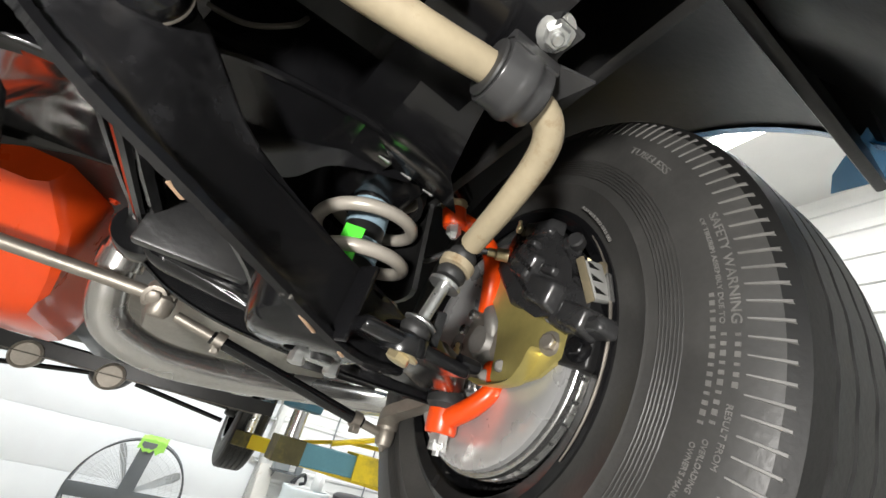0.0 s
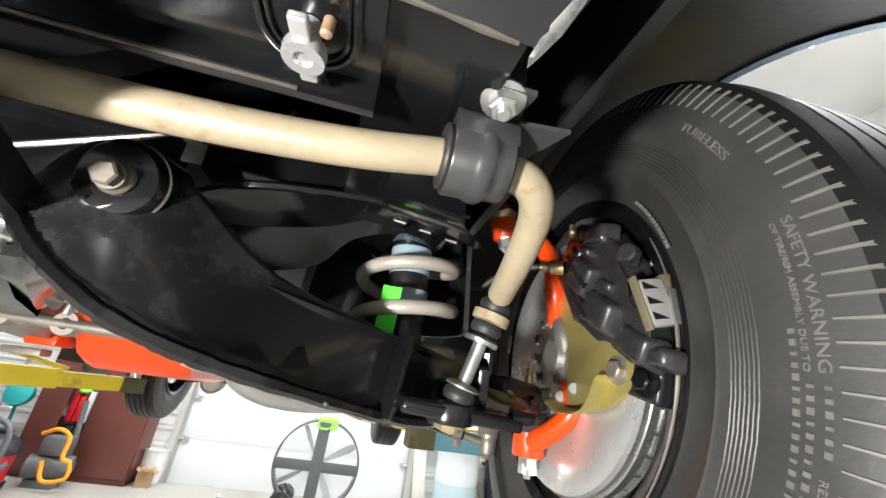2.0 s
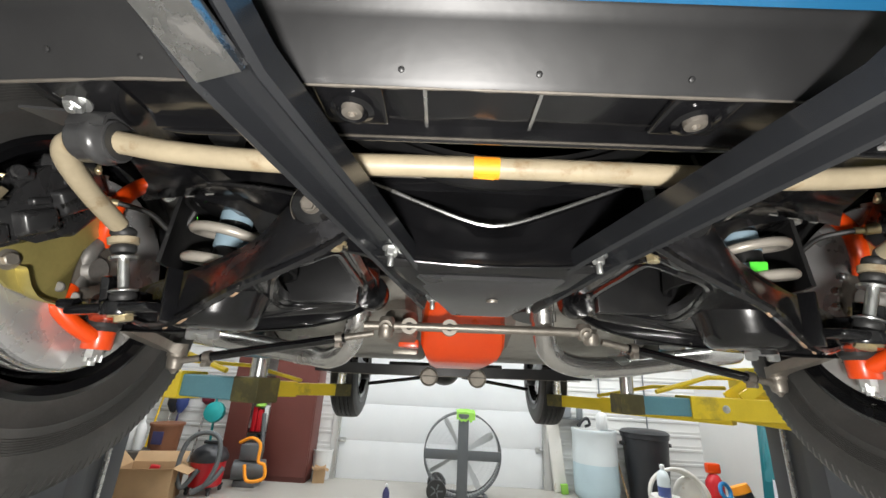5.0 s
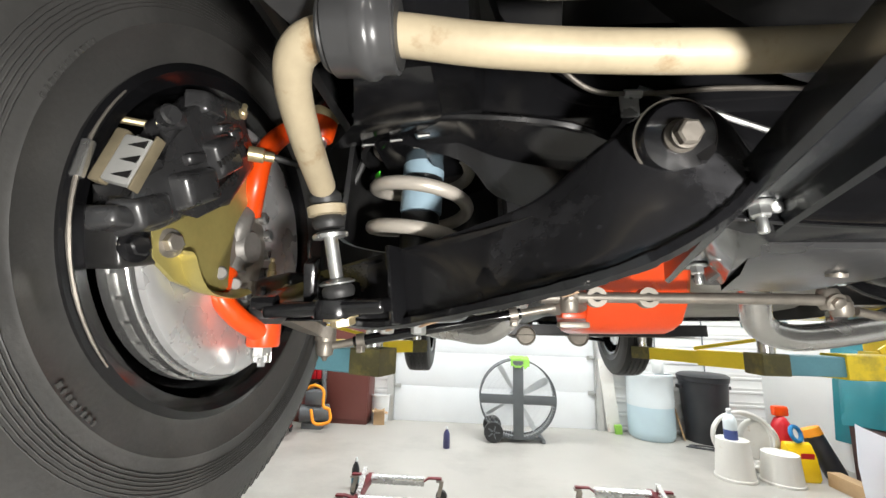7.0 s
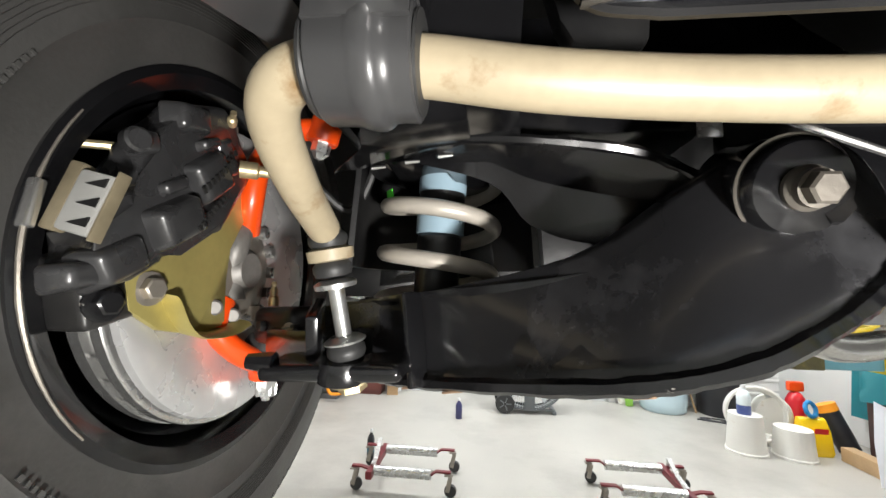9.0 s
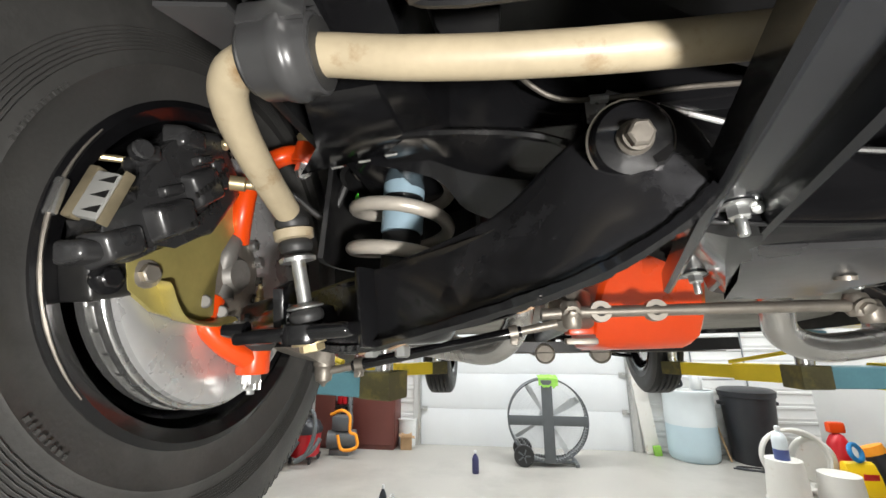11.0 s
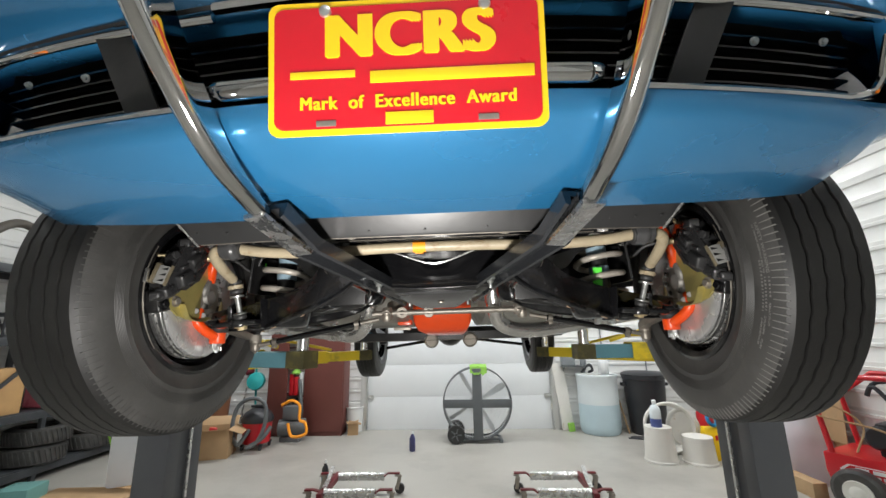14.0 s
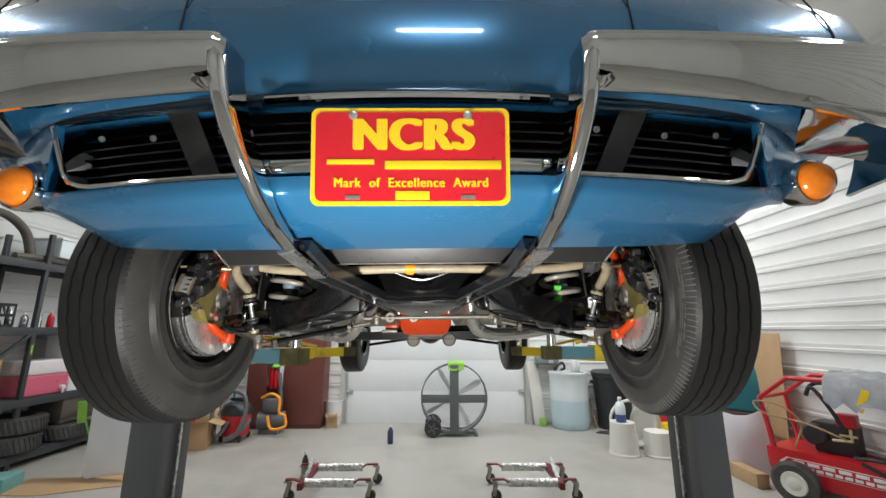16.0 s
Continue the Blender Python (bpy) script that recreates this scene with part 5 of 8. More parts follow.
# front suspension, both sides
for s in (1, -1):
    # lower control arm: pressed plate with a window, front web, rolled rear edge, spring cup
    def zp(x, y):
        return 1.684 + 0.030 * max(0.0, min(1.0, (0.235 - abs(x)) / 0.04)) * max(0.0, min(1.0, (y - 0.53) / 0.03, (0.86 - y) / 0.03)) - 0.165 * (abs(x) - 0.22) - 0.10 * max(0.0, 0.62 - y) * min(1.0, max(0.0, (abs(x) - 0.2) / 0.15))

    outer = smooth_path([(0.195, 0.508, 0), (0.25, 0.508, 0), (0.32, 0.545, 0), (0.42, 0.605, 0), (0.50, 0.650, 0), (0.60, 0.705, 0), (0.645, 0.738, 0), (0.625, 0.772, 0), (0.54, 0.785, 0), (0.44, 0.822, 0), (0.34, 0.868, 0), (0.26, 0.892, 0), (0.21, 0.888, 0), (0.192, 0.86, 0), (0.192, 0.66, 0), (0.188, 0.56, 0)], 4)
    hole = smooth_path([(0.232, 0.545, 0), (0.262, 0.552, 0), (0.292, 0.592, 0), (0.318, 0.66, 0), (0.335, 0.71, 0), (0.345, 0.77, 0), (0.34, 0.80, 0), (0.322, 0.812, 0), (0.29, 0.818, 0), (0.25, 0.822, 0), (0.228, 0.815, 0), (0.214, 0.79, 0), (0.212, 0.72, 0), (0.212, 0.64, 0), (0.211, 0.58, 0), (0.218, 0.563, 0)], 4)
    bm = bmesh.new()

    def swell(h, f):
        return -(0.003 + 0.014 * max(0.0, min(1.0, (h.y - 0.72) / 0.08))) * math.sin(math.pi * f) ** 0.7

    rows = [[V(s * p.x, p.y, zp(p.x, p.y) + dz) for p in hole] for dz in (0.020, 0.004)]
    for f in (0.04, 0.14, 0.28, 0.42, 0.56, 0.70, 0.84, 0.95):
        ring = [(h, h + (o - h) * f) for h, o in zip(hole, outer)]
        rows.append([V(s * p.x, p.y, zp(p.x, p.y) + swell(h, f)) for h, p in ring])
    rows += [[V(s * p.x, p.y, zp(p.x, p.y) + dz) for p in outer] for dz in (0.003, 0.026)]
    for f, dz in ((0.96, 0.026), (0.95, 0.006), (0.05, 0.006), (0.03, 0.020)):
        rows.append([V(s * p.x, p.y, zp(p.x, p.y) + dz) for p in (h + (o - h) * f for h, o in zip(hole, outer))])
    loft(bm, rows, close=True)
    rim = [h + (o - h) * 0.05 for h, o in zip(hole, outer)]
    tube(bm, [V(s * p.x, p.y, zp(p.x, p.y) - 0.001) for p in rim], 0.0062, n=8, close=True)
    for dx in (0.0, 0.017):
        tube(bm, smooth_path([V(s * (x + dx), y, zp(x + dx, y) - 0.0005) for x, y in ((0.322, 0.588), (0.338, 0.63), (0.352, 0.69), (0.360, 0.75))], 4), 0.0036, n=8)
    lathe(bm, [(0.080, 0.018), (0.073, 0.0), (0.068, -0.024), (0.064, -0.034), (0.058, -0.041), (0.048, -0.0445), (0.02, -0.046), (0.02, -0.04), (0.055, -0.032), (0.066, 0.006), (0.076, 0.02)], Matrix.Translation((s * 0.422, 0.695, 1.648)), 32)
    arm = cpart("control_arm", bm, GLOSSBLACK, None, "gloss black pressed lower control arm", sharp=35)
    # front web
    bm = bmesh.new()
    fx = [0.163, 0.174, 0.195, 0.222, 0.256, 0.31, 0.42, 0.47, 0.515]
    fy = [0.500, 0.492, 0.486, 0.483, 0.485, 0.510, 0.600, 0.632, 0.66]
    fz = [0.512, 0.508, 0.506, 0.506, 0.512, 0.546, 0.606, 0.634, 0.66]
    ft = [1.735, 1.752, 1.762, 1.756, 1.737, 1.699, 1.672, 1.664, 1.66]
    fb = [1.716, 1.700, 1.680, 1.662, 1.645, 1.629, 1.607, 1.604, 1.612]
    P = [smooth_path([(s * x, y, z) for x, y, z in zip(fx, yy, zz)], 4) for yy, zz in ((fz, ft), (fy, fb))]
    rows = []
    for a, b in zip(*P):
        n = V(-s * 0.45, -0.89, 0)
        h = b - a
        rows.append([a - n * 0.012 + V(0, 0, 0.002), a + V(0, 0, 0.003), a + n * 0.002, a + h * 0.15 + n * 0.003, a + h * 0.5 + n * 0.0035, a + h * 0.85 + n * 0.003, b + n * 0.004, b + n * 0.003 - V(0, 0, 0.004), b - n * 0.028 + V(0, 0, 0.001), b - n * 0.028 + V(0, 0, 0.006), b - n * 0.002 + V(0, 0, 0.006), a - n * 0.003 - V(0, 0, 0.004), a - n * 0.012 - V(0, 0, 0.003)])
    loft(bm, rows)
    cpart("front_web", bm, WEBBLACK, arm, "gloss black front web, pale patches for scuffs and highlights", sharp=50)
    bm = bmesh.new()
    rnd = random.Random(11)
    edge = [b - V(0, 0.0035, 0.0035) for b in P[1]][3:]
    edge = [edge[0].lerp(edge[0], 0)] + [p.lerp(q, f) for p, q in zip(edge, edge[1:]) for f in (0.33, 0.66, 1.0)]
    tube(bm, edge, [0.0048 + 0.0012 * rnd.random() for _ in edge], n=6)
    cpart("weld_bead", bm, GLOSSBLACK, arm, "uneven weld bead")
    for k, (i_, w_) in enumerate(((19, 0.012), (23, 0.022), (25, 0.008))):
        bm = bmesh.new()
        p = P[1][i_]
        box(bm, p + V(0, -0.002, -0.0090), (w_, 0.0035, 0.0018), rot=(0, s * 14, s * 38), bevel=0.0008)
        cpart("bare_patch", bm, RUSTBARE, arm, "bare rusty patch on the weld")
    bm = bmesh.new()
    box(bm, (s * 0.428, 0.593, 1.638), (0.006, 0.02, 0.074), rot=(0, s * 8, s * 32), bevel=0.002)
    cpart("seam_rib", bm, GLOSSBLACK, arm)
    # inner bushing, washer and bolt
    B0, bd = V(s * 0.2185, 0.476, 1.7275), V(s * 0.02, -1, -0.24).normalized()
    bm = bmesh.new()
    lathe(bm, [(0.0275, -0.05), (0.0275, -0.012), (0.026, -0.004), (0.023, 0.0), (0.010, 0.001)], axis(B0 - bd * 0.010, bd), 40)
    cpart("bushing_shell", bm, BLACKPAINT, arm, "black bushing shell")
    bm = bmesh.new()
    lathe(bm, [(0.0277, 0.0), (0.0281, 0.0012), (0.0271, 0.002), (0.0260, 0.001)], axis(B0 - bd * 0.018, bd), 36, cap=False)
    cpart("worn_ring", bm, DULLIRON, arm, "worn bare metal ring")
    bm = bmesh.new()
    lathe(bm, [(0.0115, 0.0), (0.0115, 0.003), (0.0095, 0.005), (0.0095, 0.009)], axis(B0 - bd * 0.0095, bd), 24)
    hexbolt(bm, B0 - bd * 0.002, bd, 0.0084, 0.008, False, 0.0)
    cpart("bolt", bm, DULLIRON, arm, "dull steel bolt head")
    bm = bmesh.new()
    lathe(bm, [(0.034, -0.02), (0.036, -0.015), (0.036, 0.015), (0.032, 0.02)], axis((s * 0.212, 0.872, 1.705), (0, 1, 0)), 28)
    cpart("rear_bushing", bm, GLOSSBLACK, arm)
    bm = bmesh.new()
    shaft = smooth_path([(s * 0.214, 0.49, 1.722), (s * 0.205, 0.54, 1.716), (s * 0.208, 0.67, 1.712), (s * 0.214, 0.80, 1.712), (s * 0.216, 0.87, 1.710)], 4)
    tube(bm, shaft, 1.0, section=[(-0.019, -0.002), (-0.013, -0.009), (-0.009, -0.009), (-0.006, -0.004), (0.006, -0.004), (0.009, -0.009), (0.013, -0.009), (0.019, -0.002), (0.017, 0.010), (-0.017, 0.010)], up=(0, 0, 1))
    cpart("cross_shaft", bm, BLACKPAINT, arm, "black ribbed cross shaft", sharp=25)
    for x, y, mt in ((0.2035, 0.548, YZINC), (0.2165, 0.797, ZINC)):
        bm = bmesh.new()
        hexbolt(bm, (s * x, y, 1.706), (0, 0, -1), 0.0095, 0.009)
        cpart("bolt", bm, mt, arm, "bare bolt head")
    bm = bmesh.new()
    rear = smooth_path([(0.203, 0.878, -0.004), (0.23, 0.893, -0.014), (0.27, 0.893, -0.027), (0.34, 0.870, -0.036), (0.44, 0.824, -0.036), (0.54, 0.787, -0.028), (0.62, 0.772, -0.016)], 4)
    rows = []
    for p in rear:
        zt, zb = zp(p.x, p.y) + 0.014, zp(p.x, p.y) + p.z
        rows.append([V(s * p.x, p.y + dy, z) for dy, z in ((-0.010, zt), (-0.002, zt), (0.001, zt - 0.006), (0.001, zb + 0.006), (-0.002, zb), (-0.008, zb - 0.001), (-0.012, zb + 0.001), (-0.006, zb + 0.005), (-0.004, zt - 0.006))])
    loft(bm, rows)
    cpart("rear_web", bm, GLOSSBLACK, arm, sharp=25)
    # link boss, shock bolts, ball joint
    bm = bmesh.new()
    box(bm, (s * 0.487, 0.586, 1.616), (0.115, 0.044, 0.013), rot=(6, s * 3, s * 6), bevel=0.006, segs=3)
    lathe(bm, [(0.022, -0.004), (0.0235, 0.002), (0.021, 0.012), (0.012, 0.014)], axis((s * 0.4795, 0.583, 1.612), (0, -0.15, 1)), 28)
    tube(bm, [(s * 0.535, 0.578, 1.618), (s * 0.556, 0.576, 1.619)], [0.009, 0.006], n=8)
    box(bm, (s * 0.53, 0.64, 1.625), (0.13, 0.05, 0.03), rot=(0, s * 4, s * 42), bevel=0.008)
    box(bm, (s * 0.512, 0.600, 1.638), (0.010, 0.045, 0.05), rot=(18, 0, s * -15), bevel=0.003)
    cpart("link_boss", bm, GLOSSBLACK, arm)
    bm = bmesh.new()
    box(bm, (s * 0.578, 0.695, 1.636), (0.085, 0.055, 0.040), rot=(0, s * 3, s * 35), bevel=0.012, segs=3)
    for dx, dy in ((-0.03, -0.028), (0.018, -0.004)):
        hexbolt(bm, (s * (0.585 + dx), 0.682 + dy, 1.636), (s * 0.5, -0.85, 0), 0.006, 0.006, False)
    cpart("ball_joint_housing", bm, SATINBLACK, arm)
    bm = bmesh.new()
    hexbolt(bm, (s * 0.562, 0.654, 1.633), (s * 0.4, -0.9, -0.1), 0.0065, 0.006, True)
    cpart("bolt", bm, CASTIRON, arm, "rusty bolt head")
    bm = bmesh.new()
    box(bm, (s * 0.44, 0.703, 1.601), (0.052, 0.016, 0.010), rot=(0, 0, s * 12), bevel=0.004)
    for dx in (-0.02, 0.02):
        lathe(bm, [(0.009, 0), (0.009, -0.010), (0.006, -0.012)], Matrix.Translation((s * (0.44 + dx), 0.703 + s * dx * 0.2 * s, 1.600)), 6)
    cpart("shock_mount", bm, ZINC, arm, "pale zinc shock absorber mount")
    # ball joint, boot and castle nut
    bm = bmesh.new()
    lathe(bm, [(0.021, 0.03), (0.026, 0.022), (0.026, 0.012), (0.018, 0.002), (0.014, -0.004)], axis((s * 0.630, 0.738, 1.592), (0, 0, 1)), 24)
    cpart("ball_joint_boot", bm, BUSH, arm, "black rubber ball joint boot")
    # coil spring and shock
    bm = bmesh.new()
    n = 150
    c0, c1 = (V(0.442, 0.695, 1.628), V(0.430, 0.690, 1.875)) if s > 0 else (V(-0.425, 0.695, 1.647), V(-0.412, 0.690, 1.888))
    tube(bm, [c0.lerp(c1, k / n) + V(0.057 * math.cos(s * (0.6 + 4.9 * 2 * math.pi * k / n)) , 0.057 * math.sin(s * (0.6 + 4.9 * 2 * math.pi * k / n)), 0) for k in range(n + 1)], 0.0082, n=10)
    spring = cpart("coil_spring", bm, COIL, None, "pale bare steel coil spring")
    bm = bmesh.new()
    if s > 0:
        box(bm, (0.414, 0.6440, 1.706), (0.022, 0.002, 0.050), rot=(6, 4, -24), bevel=0.0006)
    else:
        box(bm, (-0.470, 0.672, 1.768), (0.018, 0.002, 0.022), rot=(6, 4, -60), bevel=0.0006)
    tag = cpart("spring_tag", bm, GREENTAG, spring, "bright green paper tag")
    bm = bmesh.new()
    sh = axis(c0, c1 - c0)
    lathe(bm, [(0.012, -0.03), (0.0235, -0.005), (0.0235, 0.085), (0.021, 0.088)], sh, 24)
    shock = cpart("shock_absorber", bm, SATINBLACK, None, "shock absorber with blue-grey dust tube")
    for h0, h1 in ((0.088, 0.112), (0.132, 0.165)):
        bm = bmesh.new()
        lathe(bm, [(0.0255, h0), (0.0255, h1), (0.020, h1 + 0.002)], sh, 24)
        cpart("dust_tube", bm, SHOCKBLUE, shock, "blue-grey painted tube")
    bm = bmesh.new()
    lathe(bm, [(0.0245, 0.110), (0.0245, 0.134)], sh, 24)
    lathe(bm, [(0.0245, 0.165), (0.0245, 0.24)], sh, 24)
    cpart("shock_label", bm, SATINBLACK, shock)
    # rotor with vanes, hub
    rm = axis((s * 0.664, *WC), (s, 0, 0))
    bm = bmesh.new()
    lathe(bm, [(0.07, 0.0), (0.164, 0.0), (0.165, 0.001), (0.165, 0.010), (0.158, 0.011), (0.158, 0.019), (0.165, 0.020), (0.165, 0.030), (0.07, 0.030)], rm, 64, cap=False)
    for k in range(40):
        t = bmesh.new()
        bmesh.ops.create_cube(t, size=1.0, matrix=Matrix.Diagonal((0.016, 0.004, 0.009, 1)))
        take(bm, t, rm @ Matrix.Rotation(2 * math.pi * k / 40, 4, "Z") @ Matrix.Translation((0.1555, 0, 0.015)))
    rotor = cpart("brake_rotor", bm, STEEL, None, "bare steel vented brake rotor", sharp=30)
    bm = bmesh.new()
    lathe(bm, [(0.070, 0.002), (0.060, -0.006), (0.045, -0.010), (0.03, -0.014), (0.015, -0.015)], rm, 36)
    cpart("hub", bm, CASTIRON, rotor, "grey cast hub")
    for k in range(14):
        bm = bmesh.new()
        a = 2 * math.pi * k / 14
        lathe(bm, [(0.008, 0.0), (0.008, -0.012), (0.006, -0.014)], rm @ Matrix.Translation((0.062 * math.cos(a), 0.062 * math.sin(a), -0.002)), 10)
        cpart("hub_stud", bm, STEEL, rotor)
    bm = bmesh.new()
    lathe(bm, [(0.062, -0.004), (0.130, -0.010), (0.150, -0.012), (0.1585, -0.009), (0.1600, -0.003), (0.062, 0.0)], rm, 64, cap=False)
    cpart("rotor_face", bm, SHIELD, rotor, "pale polished shield face")
    # knuckle
    bm = bmesh.new()
    tube(bm, smooth_path([(s * 0.630, 0.738, 1.585), (s * 0.632, 0.722, 1.590), (s * 0.643, 0.695, 1.606), (s * 0.655, 0.675, 1.632), (s * 0.658, 0.69, 1.66)], 5), [0.017, 0.0165, 0.016, 0.015, 0.014, 0.0138, 0.0135, 0.0132, 0.013, 0.013, 0.013, 0.0128, 0.0126, 0.0124, 0.0122, 0.012, 0.012, 0.012, 0.012, 0.012, 0.012], n=14)
    lathe(bm, [(0.019, -0.020), (0.0205, -0.017), (0.0205, 0.010), (0.018, 0.013)], axis((s * 0.630, 0.738, 1.588), (0, 0, 1)), 24)
    tube(bm, smooth_path([(s * 0.652, 0.715, 1.74), (s * 0.640, 0.700, 1.775), (s * 0.634, 0.700, 1.815), (s * 0.622, 0.715, 1.850), (s * 0.600, 0.725, 1.868), (s * 0.572, 0.728, 1.870)], 5), 0.0135, n=14)
    lathe(bm, [(0.017, -0.016), (0.019, -0.013), (0.019, 0.012), (0.016, 0.015)], axis((s * 0.568, 0.728, 1.868), (s * -0.25, 0, 1)), 22)
    kn = cpart("steering_knuckle", bm, ORANGE, None, "orange painted steering knuckle")
    bm = bmesh.new()
    tube(bm, smooth_path([(s * 0.655, 0.70, 1.66), (s * 0.66, 0.70, 1.69), (s * 0.652, 0.695, 1.72), (s * 0.655, 0.71, 1.745)], 5), 0.0135, n=14)
    lathe(bm, [(0.034, 0.0), (0.034, -0.012), (0.02, -0.03)], axis((s * 0.672, *WC), (s, 0, 0)), 24)
    for dy, dz in ((-0.03, -0.035), (0.0, -0.045)):
        lathe(bm, [(0.008, 0), (0.008, 0.018), (0.006, 0.020)], axis((s * 0.655, 0.70 + dy, 1.69 + dz), (s * -0.6, -0.8, 0)), 14)
    cpart("knuckle_body", bm, IRONGREY, kn, "bare metal knuckle body")
    bm = bmesh.new()
    lathe(bm, [(0.0125, 0), (0.0125, -0.012), (0.010, -0.013), (0.010, -0.019), (0.005, -0.020), (0.005, -0.026)], axis((s * 0.630, 0.738, 1.569), (0, 0, 1)), 6)
    prism(bm, [(r * math.cos(math.pi * (k + d) / 6), r * math.sin(math.pi * (k + d) / 6)) for k in range(12) for d, r in ((0.02, 0.0115 if k % 2 else 0.0075), (0.98, 0.0115 if k % 2 else 0.0075))], axis((s * 0.630, 0.738, 1.5485), (0, 0, 1)), 0.012)
    cpart("castle_nut", bm, ZINC, kn, "zinc castle nut with split pin")
    bm = bmesh.new()
    lathe(bm, [(0.0115, 0), (0.0115, -0.012), (0.009, -0.014), (0.005, -0.02)], axis((s * 0.571, 0.728, 1.852), (s * -0.25, 0, 1)), 6)
    cpart("castle_nut", bm, ZINC, kn)
    bm = bmesh.new()
    lathe(bm, [(0.017, 0.014), (0.022, 0.022), (0.022, 0.034), (0.016, 0.042)], axis((s * 0.568, 0.728, 1.868), (s * -0.25, 0, 1)), 22)
    cpart("ball_joint_boot", bm, YZINC, kn)
    # grease fitting
    bm = bmesh.new()
    lathe(bm, [(0.006, 0.0), (0.006, 0.010), (0.0045, 0.011), (0.0045, 0.018), (0.0025, 0.022), (0.0035, 0.025), (0.002, 0.028)], axis((s * 0.618, 0.722, 1.655), (0, -0.05, 1)), 10)
    cpart("grease_fitting", bm, YZINC, arm, "small brass grease fitting")
    # upper control arm
    bm = bmesh.new()
    tube(bm, smooth_path([(s * 0.57, 0.728, 1.905), (s * 0.50, 0.68, 1.915), (s * 0.38, 0.60, 1.92)], 5), 0.022, n=10)
    tube(bm, smooth_path([(s * 0.57, 0.728, 1.905), (s * 0.50, 0.78, 1.915), (s * 0.38, 0.86, 1.92)], 5), 0.022, n=10)
    cpart("upper_control_arm", bm, GLOSSBLACK, None, "gloss black upper control arm")
    # caliper: cast body over the rotor with two cylinder bulges, pads set ahead of it
    def kpart(name, bm, *rest, **more):
        bmesh.ops.translate(bm, vec=(0, 0.004, 0.004), verts=bm.verts)
        return cpart(name, bm, *rest, **more)

    yz = Matrix(((0, 0, s, 0), (1, 0, 0, 0), (0, 1, 0, 0), (0, 0, 0, 1)))
    bm = bmesh.new()
    outl = [(0.530, 1.738), (0.549, 1.749), (0.543, 1.779), (0.566, 1.806), (0.583, 1.833), (0.632, 1.853), (0.652, 1.840), (0.672, 1.808), (0.682, 1.790), (0.640, 1.726), (0.582, 1.706), (0.569, 1.690), (0.545, 1.675), (0.520, 1.668), (0.504, 1.682), (0.519, 1.703)]
    prism(bm, outl, yz @ Matrix.Translation((0, 0, 0.632)), 0.036, 0.009, 3)
    cal = kpart("brake_caliper", bm, CALBLACK, None, "gloss black cast brake caliper", sharp=45)
    # cast cylinder humps, each a rounded block with a slanted face
    for y, z, w_, h_, a, x0, dp in ((0.588, 1.818, 0.046, 0.030, 12, 0.624, 0.024), (0.612, 1.772, 0.056, 0.048, 38, 0.618, 0.030), (0.576, 1.724, 0.062, 0.042, 30, 0.616, 0.030), (0.532, 1.688, 0.050, 0.034, 28, 0.624, 0.026), (0.545, 1.780, 0.024, 0.022, 20, 0.626, 0.020), (0.517, 1.678, 0.052, 0.022, 10, 0.630, 0.022), (0.572, 1.753, 0.034, 0.014, 30, 0.624, 0.018), (0.606, 1.802, 0.030, 0.012, 30, 0.622, 0.016), (0.640, 1.800, 0.030, 0.050, 30, 0.628, 0.020)):
        bm = bmesh.new()
        vs = box(bm, (0, 0, 0), (dp, w_, h_))
        for v in vs:
            if v.co.x < 0:
                v.co.y *= 0.72
                v.co.z *= 0.70
                v.co.z += 0.003
        bevelled(bm, list(bm.verts), min(0.006, 0.3 * h_), 3)
        bmesh.ops.transform(bm, matrix=Matrix.Translation((s * (x0 + dp / 2), y, z)) @ Matrix.Diagonal((s, 1, 1, 1)) @ Matrix.Rotation(radians(a), 4, "X"), verts=bm.verts)
        kpart("cylinder_hump", bm, CALBLACK, cal)
    bm = bmesh.new()
    lathe(bm, [(0.0095, 0.0), (0.0095, 0.010), (0.0075, 0.012)], axis((s * 0.634, 0.534, 1.779), (s * -0.9, -0.4, 0)), 18)
    kpart("pin_boss", bm, CALBLACK, cal)
    bm = bmesh.new()
    for k in range(8):
        box(bm, (s * 0.6165, 0.590 + 0.0050 * k, 1.756 + 0.0052 * k), (0.002, 0.0030, 0.0058), rot=(46, 0, 0))
        box(bm, (s * 0.6150, 0.586 + 0.0040 * k, 1.722 + 0.0046 * k), (0.002, 0.0028, 0.0040), rot=(50, 0, 0))
    for k in range(4):
        box(bm, (s * 0.6215, 0.622 + 0.0042 * k, 1.790 + 0.0052 * k), (0.002, 0.0030, 0.0050), rot=(52, 0, 0))
    marks = kpart("casting_mark", bm, SATINBLACK, cal, "raised casting marks")
    marks["kind"] = "stuff"
    bm = bmesh.new()
    box(bm, (s * 0.668, 0.548, 1.672), (0.044, 0.060, 0.054), rot=(14, 0, 0), bevel=0.006, segs=3)
    kpart("caliper_end", bm, SATINBLACK, cal)
    # pads end-on, set ahead of the caliper body to fit the camera's view: pale face between tan plates, three dark
    # wedges laid on for its shaded notches
    pm = Matrix.Translation((s * 0.643, 0.512, 1.728)) @ Matrix.Diagonal((s, 1, 1, 1)) @ Matrix.Rotation(radians(-14), 4, "Y") @ Matrix.Rotation(radians(-8), 4, "X") 
    bm = bmesh.new()
    box(bm, (-0.004, 0, 0), (0.026, 0.010, 0.044), bevel=0.003, m=pm)
    kpart("brake_pad", bm, PADGREY, cal, "pale brake pad in the caliper window")
